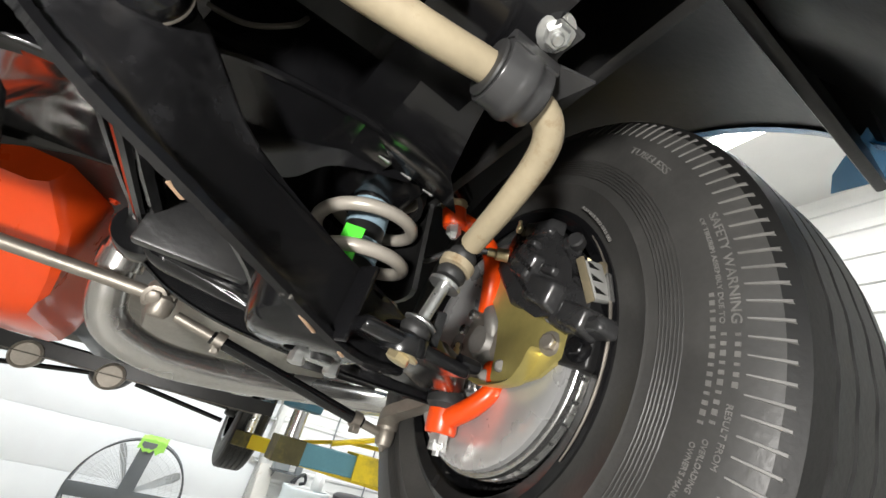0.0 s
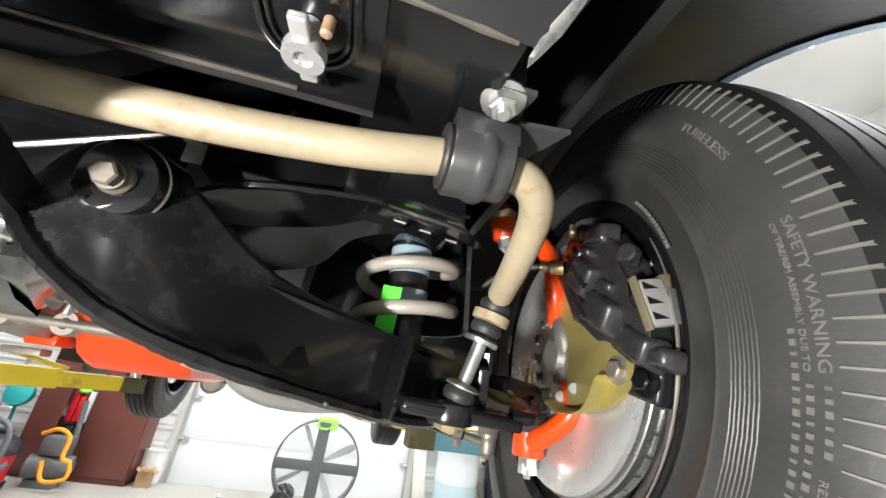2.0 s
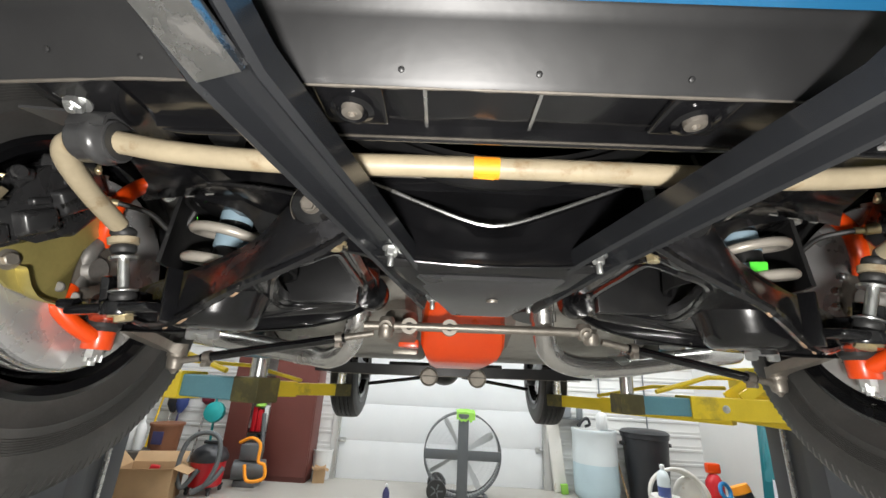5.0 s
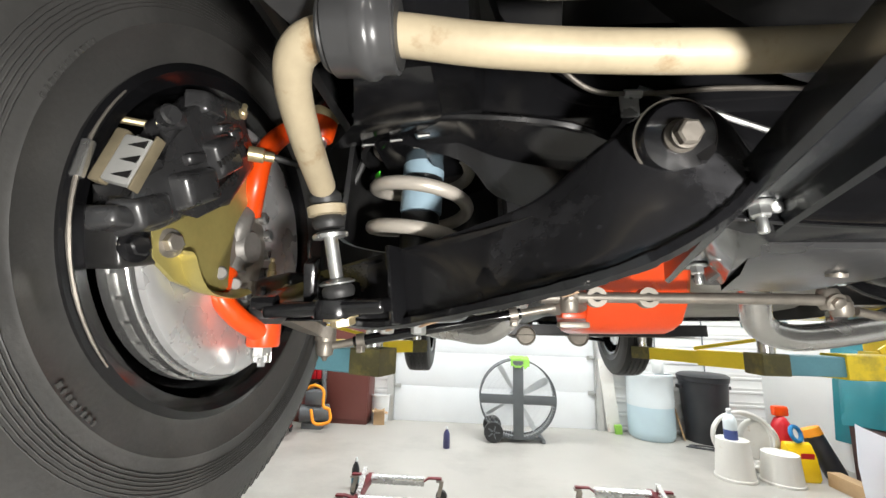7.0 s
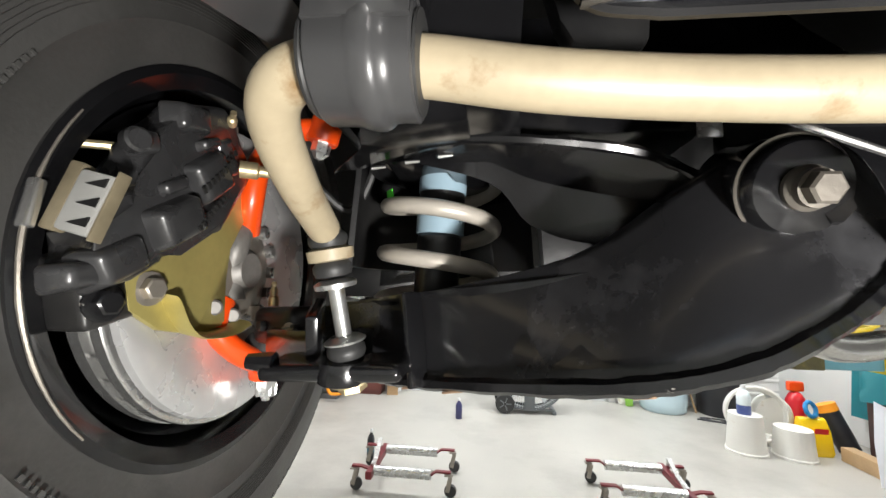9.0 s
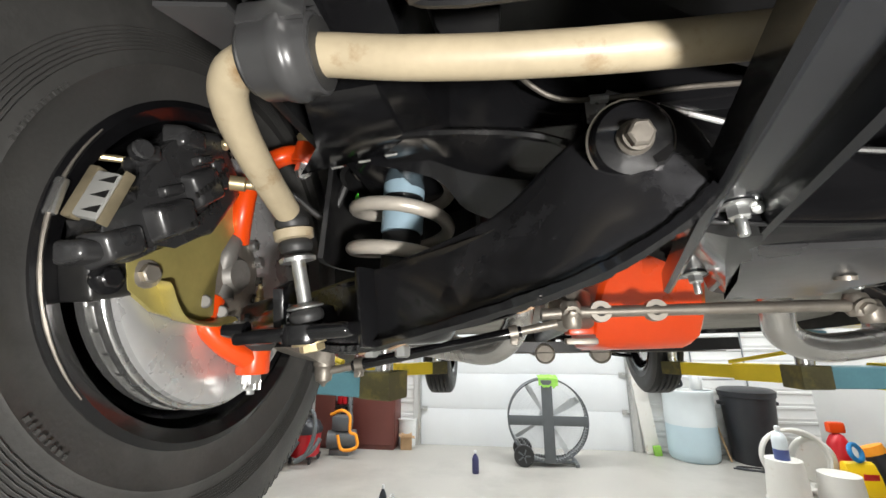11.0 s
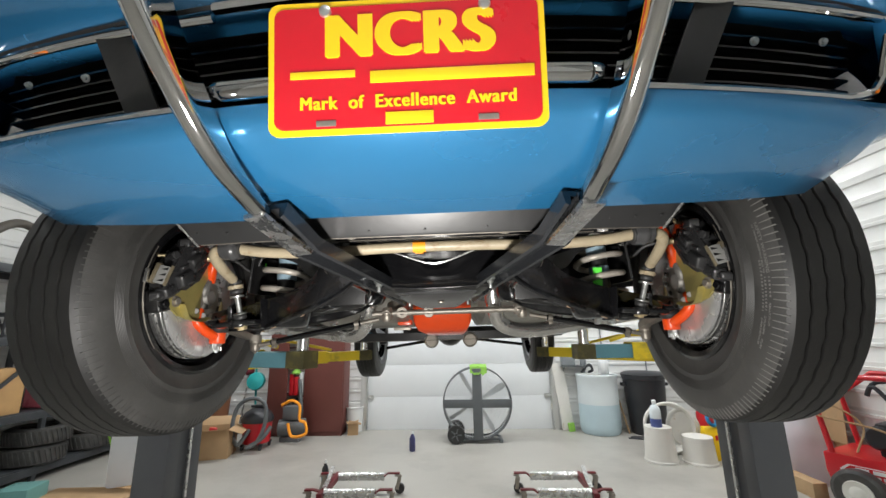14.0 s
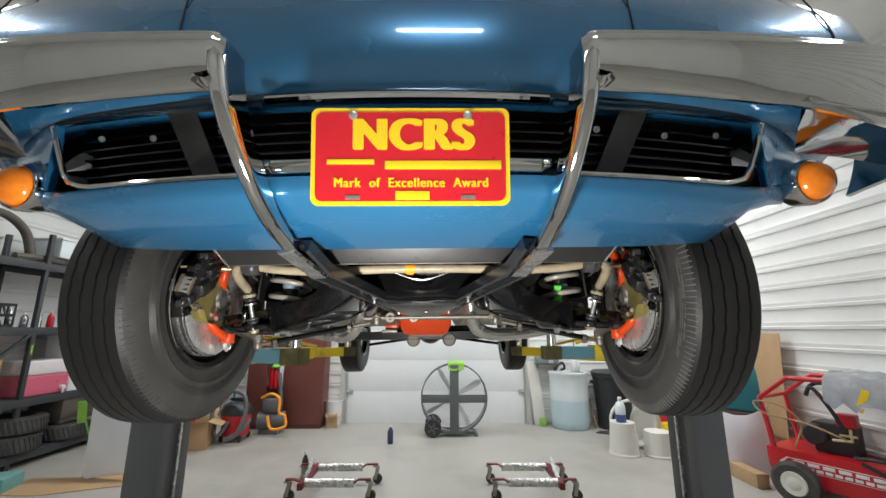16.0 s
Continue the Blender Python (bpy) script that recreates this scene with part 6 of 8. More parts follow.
    for ex_, w_ in ((-0.0185, 0.003), (0.0150, 0.016)):
        bm = bmesh.new()
        box(bm, (ex_, 0.001, 0.001), (w_ * 0.7, 0.010, 0.050), bevel=0.002, m=pm)
        kpart("pad_plate", bm, GRITTAN, cal, "tan brake pad backing plate")
    for dz in (-0.013, 0.001, 0.015):
        bm = bmesh.new()
        prism(bm, [(-0.015, dz - 0.003), (0.000, dz - 0.003), (-0.015, dz + 0.004)], pm @ Matrix(((1, 0, 0, 0), (0, 0, 1, -0.0058), (0, 1, 0, 0), (0, 0, 0, 1))), 0.001)
        kpart("pad_notch_dark", bm, SATINBLACK, cal)
    bm = bmesh.new()
    tube(bm, smooth_path([(s * 0.655, 0.572, 1.784), (s * 0.668, 0.560, 1.785), (s * 0.70, 0.520, 1.776), (s * 0.703, 0.512, 1.766)], 4), 0.0035, n=8)
    lathe(bm, [(0.008, -0.005), (0.008, 0.005)], axis((s * 0.698, 0.522, 1.776), (0, 1, 0)), 14)
    kpart("pad_clip", bm, YZINC, cal, "tan pad retaining pin")
    bm = bmesh.new()
    lathe(bm, [(0.005, 0), (0.005, 0.008), (0.003, 0.010), (0.003, 0.018)], axis((s * 0.632, 0.640, 1.838), (s * -0.5, -0.6, 0.3)), 10)
    kpart("bleed_screw", bm, YZINC, cal, "brass bleed screw")
    bm = bmesh.new()
    rows = []
    for a in np.linspace(radians(100), radians(150), 9):
        q, c = V(0, math.cos(a), math.sin(a)), V(0, *WC)
        rows.append([c + q * r + V(s * x, 0, 0) for x, r in ((0.655, 0.156), (0.69, 0.158), (0.70, 0.150), (0.70, 0.156), (0.69, 0.164), (0.655, 0.162))])
    loft(bm, rows)
    kpart("outer_casting", bm, CASTIRON, cal, "bare grey casting edge")
    bm = bmesh.new()
    tube(bm, smooth_path([(s * 0.612, 0.640, 1.79), (s * 0.59, 0.655, 1.79), (s * 0.56, 0.68, 1.785), (s * 0.525, 0.70, 1.76), (s * 0.50, 0.70, 1.80), (s * 0.49, 0.69, 1.86)], 5), 0.0045, n=8)
    hose = kpart("brake_hose", bm, BUSH, cal, "black rubber brake hose")
    bm = bmesh.new()
    lathe(bm, [(0.009, 0), (0.009, 0.016), (0.006, 0.018), (0.006, 0.028)], axis((s * 0.618, 0.638, 1.79), (s * -0.85, 0.5, 0)), 12)
    kpart("hose_fitting", bm, YZINC, hose)
    # gold caliper bracket
    bm = bmesh.new()
    outl = [(0.550, 1.678), (0.556, 1.653), (0.586, 1.635), (0.628, 1.627), (0.671, 1.632), (0.668, 1.68), (0.670, 1.713), (0.696, 1.75), (0.700, 1.786), (0.660, 1.79), (0.62, 1.74), (0.59, 1.70)]
    prism(bm, outl, Matrix(((0, 0, s, s * 0.645), (1, 0, 0, 0), (0, 1, 0, 0), (0, 0, 0, 1))), 0.006, 0.0015)
    rows = []
    for y, z in [(p.x, p.y) for p in smooth_path([(0.585, 1.663, 0), (0.600, 1.640, 0), (0.62, 1.628, 0), (0.66, 1.626, 0), (0.69, 1.634, 0)], 4)]:
        rows.append([V(s * x, y, z + dz) for x, dz in ((0.651, 0.004), (0.630, 0.001), (0.626, -0.003), (0.630, -0.004), (0.651, 0.0))])
    loft(bm, rows)
    br = kpart("caliper_bracket", bm, GOLD, None, "gold cadmium-plated caliper bracket", sharp=45)
    for y, z, mt in ((0.572, 1.670, ZINC), (0.534, 1.660, GLOSSBLACK)):
        bm = bmesh.new()
        hexbolt(bm, (s * 0.645, y, z), (s * -1, -0.2, 0), 0.0095, 0.008)
        kpart("bolt", bm, CASTIRON if mt is ZINC else GLOSSBLACK, br, "dark hex bolt")
    # steering arm and tie rod
    out = V(0.648, 0.936, 1.556) if s > 0 else V(-0.615, 0.9225, 1.556)
    bm = bmesh.new()
    tube(bm, smooth_path([(s * 0.655, 0.73, 1.645), (s * 0.648, 0.80, 1.615), (s * 0.632, 0.89, 1.59), (out.x * 0.99, out.y - 0.004, 1.578)], 5), 1.0, section=[(-0.014, -0.009), (0.014, -0.009), (0.014, 0.009), (-0.014, 0.009)], up=(0, 0, 1))
    lathe(bm, [(0.018, -0.012), (0.018, 0.014)], axis((out.x, out.y, 1.578), (0, 0, 1)), 20)
    cpart("steering_arm", bm, CASTIRON, None, "bare cast steering arm")
    inner = V(0.262 if s > 0 else -0.185, 0.940, 1.635)
    bm = bmesh.new()
    dd = (out - inner)
    tube(bm, [inner + dd * 0.06, inner + dd * 0.24], 0.0075, n=10)
    lathe(bm, [(0.012, -0.014), (0.016, -0.008), (0.016, 0.010), (0.011, 0.016)], axis(inner, (0, 0, 1)), 18)
    rod = cpart("tie_rod", bm, CASTIRON, None, "steel tie rod with black sleeve")
    bm = bmesh.new()
    tube(bm, [inner + dd * 0.86, out], 0.007, n=10)
    lathe(bm, [(0.003, -0.024), (0.006, -0.018), (0.0135, -0.014), (0.0155, -0.004), (0.0155, 0.008), (0.012, 0.014), (0.008, 0.02)], axis(out, (0, 0, 1)), 20)
    cpart("rod_end", bm, CASTIRON, rod)
    bm = bmesh.new()
    tube(bm, [inner + dd * 0.2, inner + dd * 0.88], 0.0095, n=12)
    cpart("sleeve", bm, BLACKPAINT, rod, "black adjusting sleeve")
    for f in (0.23, 0.85):
        bm = bmesh.new()
        p = inner + dd * f
        lathe(bm, [(0.013, -0.007), (0.013, 0.007)], axis(p, dd), 16)
        box(bm, p + V(0, -0.004, -0.014), (0.012, 0.02, 0.012), bevel=0.002)
        hexbolt(bm, p + V(0, -0.012, -0.016), (0, -1, 0), 0.005, 0.005, False)
        cpart("sleeve_clamp", bm, CASTIRON, rod)
bm = bmesh.new()
zl = 1.650
tube(bm, [(-0.235, 0.945, zl - 0.003), (-0.17, 0.953, zl), (0.20, 0.948, zl), (0.275, 0.942, zl - 0.002)], 0.0098, n=12)
for x in (-0.135, -0.046):
    m = axis((x, 0.955, zl), (0, 1, 0))
    lathe(bm, [(0.0175, -0.010), (0.0185, -0.006), (0.0185, 0.006), (0.0175, 0.010), (0.0085, 0.010), (0.0085, -0.010)], m, 24, cap=False)
relay = cpart("relay_rod", bm, CASTIRON, None, "bare steel steering relay rod")
for x in (-0.135, -0.046):
    bm = bmesh.new()
    lathe(bm, [(0.0085, -0.0105), (0.0075, -0.006), (0.001, -0.006)], axis((x, 0.955, zl), (0, 1, 0)), 20)
    cpart("rod_hole", bm, SATINBLACK, relay)
    bm = bmesh.new()
    lathe(bm, [(0.0088, 0.0), (0.0178, 0.0), (0.0178, 0.0012), (0.0088, 0.0012)], axis((x, 0.9440, zl), (0, 1, 0)), 24, cap=False)
    cpart("rod_eye_face", bm, COIL, relay, "pale machined eye face")
for x, r in ((-0.185, 0.017), (0.25, 0.016)):
    bm = bmesh.new()
    lathe(bm, [(r * 0.7, -0.018), (r, -0.010), (r, 0.012), (r * 0.8, 0.018)], axis((x, 0.946, zl), (0, 0, 1)), 22)
    hexbolt(bm, (x, 0.933, zl - 0.004), (0, -0.9, -0.5), 0.010, 0.008)
    cpart("rod_joint", bm, CASTIRON, relay)

# ---- lift ----
BLUEPAD = surf("pad_blue", (0.05, 0.16, 0.22), 0.55, var=0.15, scale=20)
lift = thing("car_lift", (0, 1.95, 0), "two-post car lift with yellow swing arms and dark grey posts", "car lift")


def beam(bm, a, b, w, h):
    tube(bm, [a, b], 1.0, section=[(-w / 2, -h / 2 + 0.004), (-w / 2 + 0.004, -h / 2), (w / 2 - 0.004, -h / 2), (w / 2, -h / 2 + 0.004), (w / 2, h / 2 - 0.004), (w / 2 - 0.004, h / 2), (-w / 2 + 0.004, h / 2), (-w / 2, h / 2 - 0.004)], up=(0, 0, 1))


for s in (1, -1):
    bm = bmesh.new()
    prism(bm, [(0.0, -0.14), (0.0, -0.05), (0.02, -0.045), (0.02, 0.045), (0.0, 0.05), (0.0, 0.14), (0.18, 0.14), (0.18, -0.14)], Matrix(((s, 0, 0, s * 1.54), (0, 1, 0, 0.06), (0, 0, 1, 0), (0, 0, 0, 1))), 3.7, 0.004)
    col = part("column", bm, POSTGREY, lift, "dark grey folded steel post")
    bm = bmesh.new()
    box(bm, (s * 1.543, 0.105, 1.85), (0.012, 0.02, 3.6), bevel=0.003)
    part("bright_rail", bm, STEEL, col, "bright rail edge")
    bm = bmesh.new()
    box(bm, (s * 1.68, 0.06, 0.012), (0.40, 0.46, 0.024), bevel=0.004)
    part("base_plate", bm, POSTGREY, col)
    bm = bmesh.new()
    box(bm, (s * 1.49, 0.06, 1.53), (0.11, 0.40, 0.26), bevel=0.01)
    box(bm, (s * 1.43, 0.06, 1.50), (0.09, 0.34, 0.03), bevel=0.006)
    part("carriage", bm, YELLOW, lift, "yellow lift carriage")
    roll = s * 0.0127
    for tip, root, top in (((0.70, -0.20) if s > 0 else (0.635, -0.57), (1.40, -0.16) if s > 0 else (1.40, -0.30), 1.615 + roll), ((0.735, 0.93) if s > 0 else (0.70, 0.82), (1.41, 0.22), 1.615 + roll)):
        front = tip[1] < 0.3
        z = 1.478 if front else 1.43
        A, B = V(s * tip[0], tip[1], z), V(s * root[0], root[1], z)
        mid = A.lerp(B, 0.33)
        d = (A - B).normalized()
        bm = bmesh.new()
        beam(bm, mid, B, 0.10, 0.085)
        arm = part("arm", bm, YELLOW, lift, "yellow steel swing arm")
        bm = bmesh.new()
        beam(bm, A.lerp(B, 0.06), mid - d * 0.02, 0.085, 0.068)
        part("arm_extension", bm, TEALBLUE if front else YELLOW, arm, "worn blue-painted inner arm" if front else "")
        bm = bmesh.new()
        beam(bm, A + d * 0.05, A.lerp(B, 0.06), 0.092, 0.074)
        part("arm_tip", bm, GRIME, arm, "greasy dark arm tip")
        bm = bmesh.new()
        lathe(bm, [(0.026, 0.03), (0.026, top - 0.03 - z), (0.03, top - 0.028 - z)], Matrix.Translation(A), 20)
        part("pad_stem", bm, STEEL, arm, "bare steel pad stem")
        bm = bmesh.new()
        lathe(bm, [(0.05, 0), (0.066, 0.004), (0.068, 0.024), (0.06, 0.028)], Matrix.Translation((A.x, A.y, top - 0.028)), 28)
        part("pad", bm, BLUEPAD, arm, "round blue rubber lift pad")
        if front:
            bm = bmesh.new()
            for dy in (-0.045, 0.045):
                tube(bm, [B.lerp(A, 0.36) + V(0, dy, 0.04), B.lerp(A, 0.10) + V(0, dy, 0.15), B + V(0, dy, 0.17)], 1.0, section=[(-0.004, -0.022), (0.004, -0.022), (0.004, 0.022), (-0.004, 0.022)], up=(0, 0, 1))
            prism(bm, [(0, 0), (0.20, 0.0), (0.03, 0.14), (0.0, 0.14)], Matrix.Translation(B + V(0, 0.05, 0.04)) @ Matrix(((-s, 0, 0, 0), (0, 0, 1, 0), (0, 1, 0, 0), (0, 0, 0, 1))), 0.008, 0.001)
            part("gusset", bm, YELLOW, arm)
        bm = bmesh.new()
        guard = [B.lerp(A, 0.05) + V(0, 0.06 if front else -0.06, 0.13), B.lerp(A, 0.42) + V(0, 0.09 if front else -0.09, 0.12), B.lerp(A, 0.75) + V(0, 0.10 if front else -0.10, 0.05)]
        tube(bm, guard, 0.010, n=8)
        part("guard_rod", bm, YELLOW, arm)
        bm = bmesh.new()
        hexbolt(bm, mid.lerp(B, 0.3) + V(0, -0.05, 0), (0, -1, 0), 0.010, 0.008)
        part("bolt", bm, ZINC, arm)

# ---- far things by the garage door ----
FANGREY = surf("fan_grey", (0.12, 0.13, 0.135), 0.42, var=0.1, scale=9)
WIRE = surf("guard_wire", (0.66, 0.68, 0.69), 0.45, 0.2)
BLADE = surf("blade_grey", (0.74, 0.76, 0.76), 0.5, var=0.06, scale=8)
fan = thing("drum_fan", (0.29, 6.06, 0), "large dark grey drum fan with a wire guard", "fan")
fc, fr = 0.56, 0.505
bm = bmesh.new()
lathe(bm, [(fr, -0.16), (fr + 0.016, -0.17), (fr + 0.018, -0.14), (fr + 0.004, -0.12), (fr + 0.004, 0.02), (fr + 0.018, 0.04), (fr + 0.016, 0.07), (fr, 0.06)], axis((0, 0, fc), (0, 1, 0)), 64, cap=False)
part("drum", bm, FANGREY, fan)
for rot, L in ((0, 0.5), (90, 0.5)):
    bm = bmesh.new()
    box(bm, (0, -0.205, fc), (2 * fr, 0.012, 0.12) if rot == 0 else (0.14, 0.016, 2 * fr), bevel=0.003)
    part("cross_brace", bm, FANGREY, fan)
bm = bmesh.new()
for k in range(84):
    a = 2 * math.pi * k / 84
    tube(bm, [(0.06 * math.cos(a), -0.19, fc + 0.06 * math.sin(a)), (fr * 0.6 * math.cos(a), -0.185, fc + fr * 0.6 * math.sin(a)), (fr * math.cos(a + 0.12), -0.165, fc + fr * math.sin(a + 0.12))], 0.0026, n=3)
for r in (0.12, 0.18, 0.24, 0.30, 0.36, 0.42, 0.47):
    tube(bm, ring_pts((0, -0.188, fc), r, 48, (0, 1, 0)), 0.0022, n=4, close=True)
tagged(part("wire_guard", bm, WIRE, fan, "fine grey wire guard"), kind="stuff")
for k in range(4):
    bm = bmesh.new()
    a = radians(30 + 90 * k)
    rows = []
    for r, w, tw in ((0.08, 0.07, 66), (0.25, 0.13, 62), (0.42, 0.15, 58), (0.49, 0.10, 56)):
        c = V(r * math.cos(a), 0.0, r * math.sin(a))
        t = V(-math.sin(a), 0, math.cos(a)) * math.cos(radians(tw)) + V(0, 1, 0) * math.sin(radians(tw))
        rows.append([c - t * w / 2 + V(0, 0.003, fc), c + t * w / 2 + V(0, 0.003, fc), c + t * w / 2 + V(0, -0.003, fc), c - t * w / 2 + V(0, -0.003, fc)])
    loft(bm, rows)
    part("blade", bm, BLADE, fan, "pale grey fan blade")
bm = bmesh.new()
lathe(bm, [(0.03, -0.2), (0.05, -0.19), (0.09, -0.05), (0.09, 0.1)], axis((0, 0, fc), (0, 1, 0)), 24)
part("motor", bm, FANGREY, fan)
bm = bmesh.new()
tube(bm, [(-0.36, -0.12, 0.10), (-0.22, -0.12, 0.06), (0.3, -0.12, 0.05), (0.36, -0.12, 0.02)], 0.018, n=8)
tube(bm, [(-0.36, 0.12, 0.10), (-0.22, 0.12, 0.06), (0.3, 0.12, 0.05), (0.36, 0.12, 0.02)], 0.018, n=8)
box(bm, (0.34, 0, 0.02), (0.05, 0.32, 0.04), bevel=0.006)
part("base_frame", bm, FANGREY, fan)
for y in (-0.2, 0.2):
    bm = bmesh.new()
    lathe(bm, [(0.03, -0.025), (0.085, -0.028), (0.125, -0.03), (0.13, -0.02), (0.13, 0.02), (0.125, 0.03), (0.085, 0.028), (0.03, 0.025)], axis((-0.33, y, 0.13), (0, 1, 0)), 28)
    w = part("wheel", bm, BUSH, fan, "black fan wheel")
    bm = bmesh.new()
    for k in range(5):
        a = 2 * math.pi * k / 5
        box(bm, (-0.33 + 0.05 * math.cos(a), y, 0.13 + 0.05 * math.sin(a)), (0.07, 0.062, 0.018), rot=(0, -math.degrees(a), 0), bevel=0.002)
    part("spokes", bm, FANGREY, w)
bm = bmesh.new()
rows = []
rnd = random.Random(4)
for i in range(9):
    x = -0.10 + 0.032 * i
    rows.append([V(x, y, fc + fr + 0.03 + dz + 0.02 * rnd.random() - 0.25 * x * x) for y, dz in ((-0.22, -0.09 - 0.05 * rnd.random()), (-0.19, -0.01), (-0.1, 0.0), (0.05, 0.01), (0.05, 0.0), (-0.1, -0.01), (-0.185, -0.02), (-0.21, -0.09))])
loft(bm, rows)
part("cloth", bm, LIME, fan, "lime green rag", sharp=60)

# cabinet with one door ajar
# Back and shelves use a darker copy of the brown: inside shade in the colour.
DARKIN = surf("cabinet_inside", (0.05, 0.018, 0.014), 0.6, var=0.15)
cab = thing("cabinet", (-2.55, 6.64, 0), "tall brown cabinet with a door ajar and things on its shelves", "cabinet")
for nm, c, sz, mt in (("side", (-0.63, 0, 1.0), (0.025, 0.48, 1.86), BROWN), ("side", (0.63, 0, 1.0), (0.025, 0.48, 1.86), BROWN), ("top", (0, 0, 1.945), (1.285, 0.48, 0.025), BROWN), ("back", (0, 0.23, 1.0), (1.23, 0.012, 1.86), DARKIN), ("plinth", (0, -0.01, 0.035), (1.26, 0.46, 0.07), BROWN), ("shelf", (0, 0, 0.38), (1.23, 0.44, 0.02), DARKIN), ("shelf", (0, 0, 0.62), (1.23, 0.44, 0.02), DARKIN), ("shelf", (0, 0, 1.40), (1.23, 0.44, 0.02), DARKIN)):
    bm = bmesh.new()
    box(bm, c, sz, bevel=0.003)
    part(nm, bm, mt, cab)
bm = bmesh.new()
box(bm, (0.305, -0.252, 1.0), (0.65, 0.02, 1.86), bevel=0.004)
dr = part("door", bm, BROWN, cab, "brown cabinet door")
bm = bmesh.new()
lathe(bm, [(0.012, 0), (0.016, 0.02), (0.010, 0.026)], axis((0.02, -0.262, 1.35), (0, -1, 0)), 14)
part("knob", bm, ZINC, dr)
bm = bmesh.new()
box(bm, (0, 0, 0), (0.36, 0.02, 1.86), bevel=0.004, m=Matrix.Translation((-0.62, -0.255, 1.0)) @ Matrix.Rotation(radians(-14), 4, "Z") @ Matrix.Translation((0.18, 0, 0)))
part("door", bm, BROWN, cab, "brown cabinet door standing ajar")


def bottle(name, at, h, r, material, label, category, cap_mat=None, square=False):
    ob = thing(name, at, label, category)
    bm = bmesh.new()
    lathe(bm, [(r * 0.9, 0), (r, h * 0.04), (r, h * 0.62), (r * 0.75, h * 0.74), (r * 0.38, h * 0.82), (r * 0.36, h * 0.88)], None, 8 if square else 20)
    part("body", bm, material, ob)
    bm = bmesh.new()
    lathe(bm, [(r * 0.42, h * 0.87), (r * 0.42, h * 0.95), (r * 0.22, h)], None, 14)
    part("cap", bm, cap_mat or PLASTICW, ob)
    return ob


BLUEL = surf("blue_liquid", (0.06, 0.09, 0.28), 0.3, var=0.05)
NAVY = surf("navy_label", (0.05, 0.05, 0.14), 0.4, var=0.1)
for x, z, h, mt in ((-2.80, 0.63, 0.34, REDP), (-2.72, 0.63, 0.30, REDP), (-2.63, 0.63, 0.36, PLASTICW), (-2.74, 0.39, 0.19, PLASTICB), (-2.65, 0.39, 0.16, PLASTICB), (-2.80, 0.07, 0.27, STEEL), (-2.71, 0.07, 0.25, PLASTICW), (-2.62, 0.07, 0.22, TEALBLUE)):
    bm = bmesh.new()
    box(bm, (x, 6.46, z + h / 2), (0.07, 0.1, h), bevel=0.01)
    solo("carton", bm, mt, "small carton on a cabinet shelf", "carton", "cartons in the cabinet")
bm = bmesh.new()
lathe(bm, [(0.07, 0), (0.085, 0.02), (0.06, 0.06), (0.02, 0.09)], Matrix.Translation((-2.74, 6.46, 0.965)), 9)
solo("rag", bm, LIME, "crumpled lime green rag on the cartons", "rag")

bottle("spray_bottle", (-0.65, 5.53, 0), 0.26, 0.042, NAVY, "small dark blue bottle with white cap on the floor", "bottle")
# white bucket and small box beside the door
def bucket(at, h, r0, r1, material, label, lid=False, flip=False):
    ob = thing("bucket", at, label, "bucket")
    bm = bmesh.new()
    prof = [(r0, 0), (r1, h), (r1 + 0.008, h), (r1 + 0.008, h - 0.02), (r1 + 0.002, h - 0.025)] if not flip else [(r1 + 0.010, 0), (r1 + 0.010, 0.022), (r1, 0.028), (r0, h), (r0 - 0.01, h)]
    lathe(bm, prof, None, 32)
    part("shell", bm, material, ob)
    if not flip:
        bm = bmesh.new()
        tube(bm, [(r1 * math.cos(a), -r1 * math.sin(a) * 0.4 - 0.01, h - 0.04 - 0.10 * math.sin(a)) for a in np.linspace(0, math.pi, 14)], 0.003, n=6)
        part("handle", bm, WIRE, ob)
    return ob


WORNWHITE = surf("stained_white_plastic", (0.74, 0.72, 0.67), 0.5, var=0.06, scale=5, dirt=(0.45, 0.33, 0.2), dscale=5, dlow=0.62, dhigh=0.75)
bucket((-1.79, 6.72, 0), 0.40, 0.13, 0.15, PLASTICW, "white plastic bucket beside the garage door")


def carton(at, w, d, h, rz, label, flaps=True):
    ob = thing("cardboard_box", at, label, "cardboard box", rot=(0, 0, rz))
    for c, sz in (((0, -d / 2, h / 2), (w, 0.006, h)), ((0, d / 2, h / 2), (w, 0.006, h)), ((-w / 2, 0, h / 2), (0.006, d - 0.01, h)), ((w / 2, 0, h / 2), (0.006, d - 0.01, h)), ((0, 0, 0.004), (w - 0.01, d - 0.01, 0.006))):
        bm = bmesh.new()
        box(bm, c, sz, bevel=0.001)
        part("panel", bm, CARD, ob)
    if flaps:
        for c, sz, rot in (((0, -d / 2 - d * 0.2, h + 0.02), (w, d * 0.42, 0.005), (-12, 0, 0)), ((0, d / 2 + d * 0.12, h + d * 0.12), (w, d * 0.34, 0.005), (45, 0, 0)), ((w / 2 + w * 0.14, 0, h - w * 0.05), (w * 0.32, d, 0.005), (0, 20, 0)), ((-w / 2 - w * 0.1, 0, h + w * 0.1), (w * 0.3, d, 0.005), (0, 45, 0))):
            bm = bmesh.new()
            box(bm, c, sz, rot=rot, bevel=0.001)
            part("flap", bm, CARD, ob)
    return ob


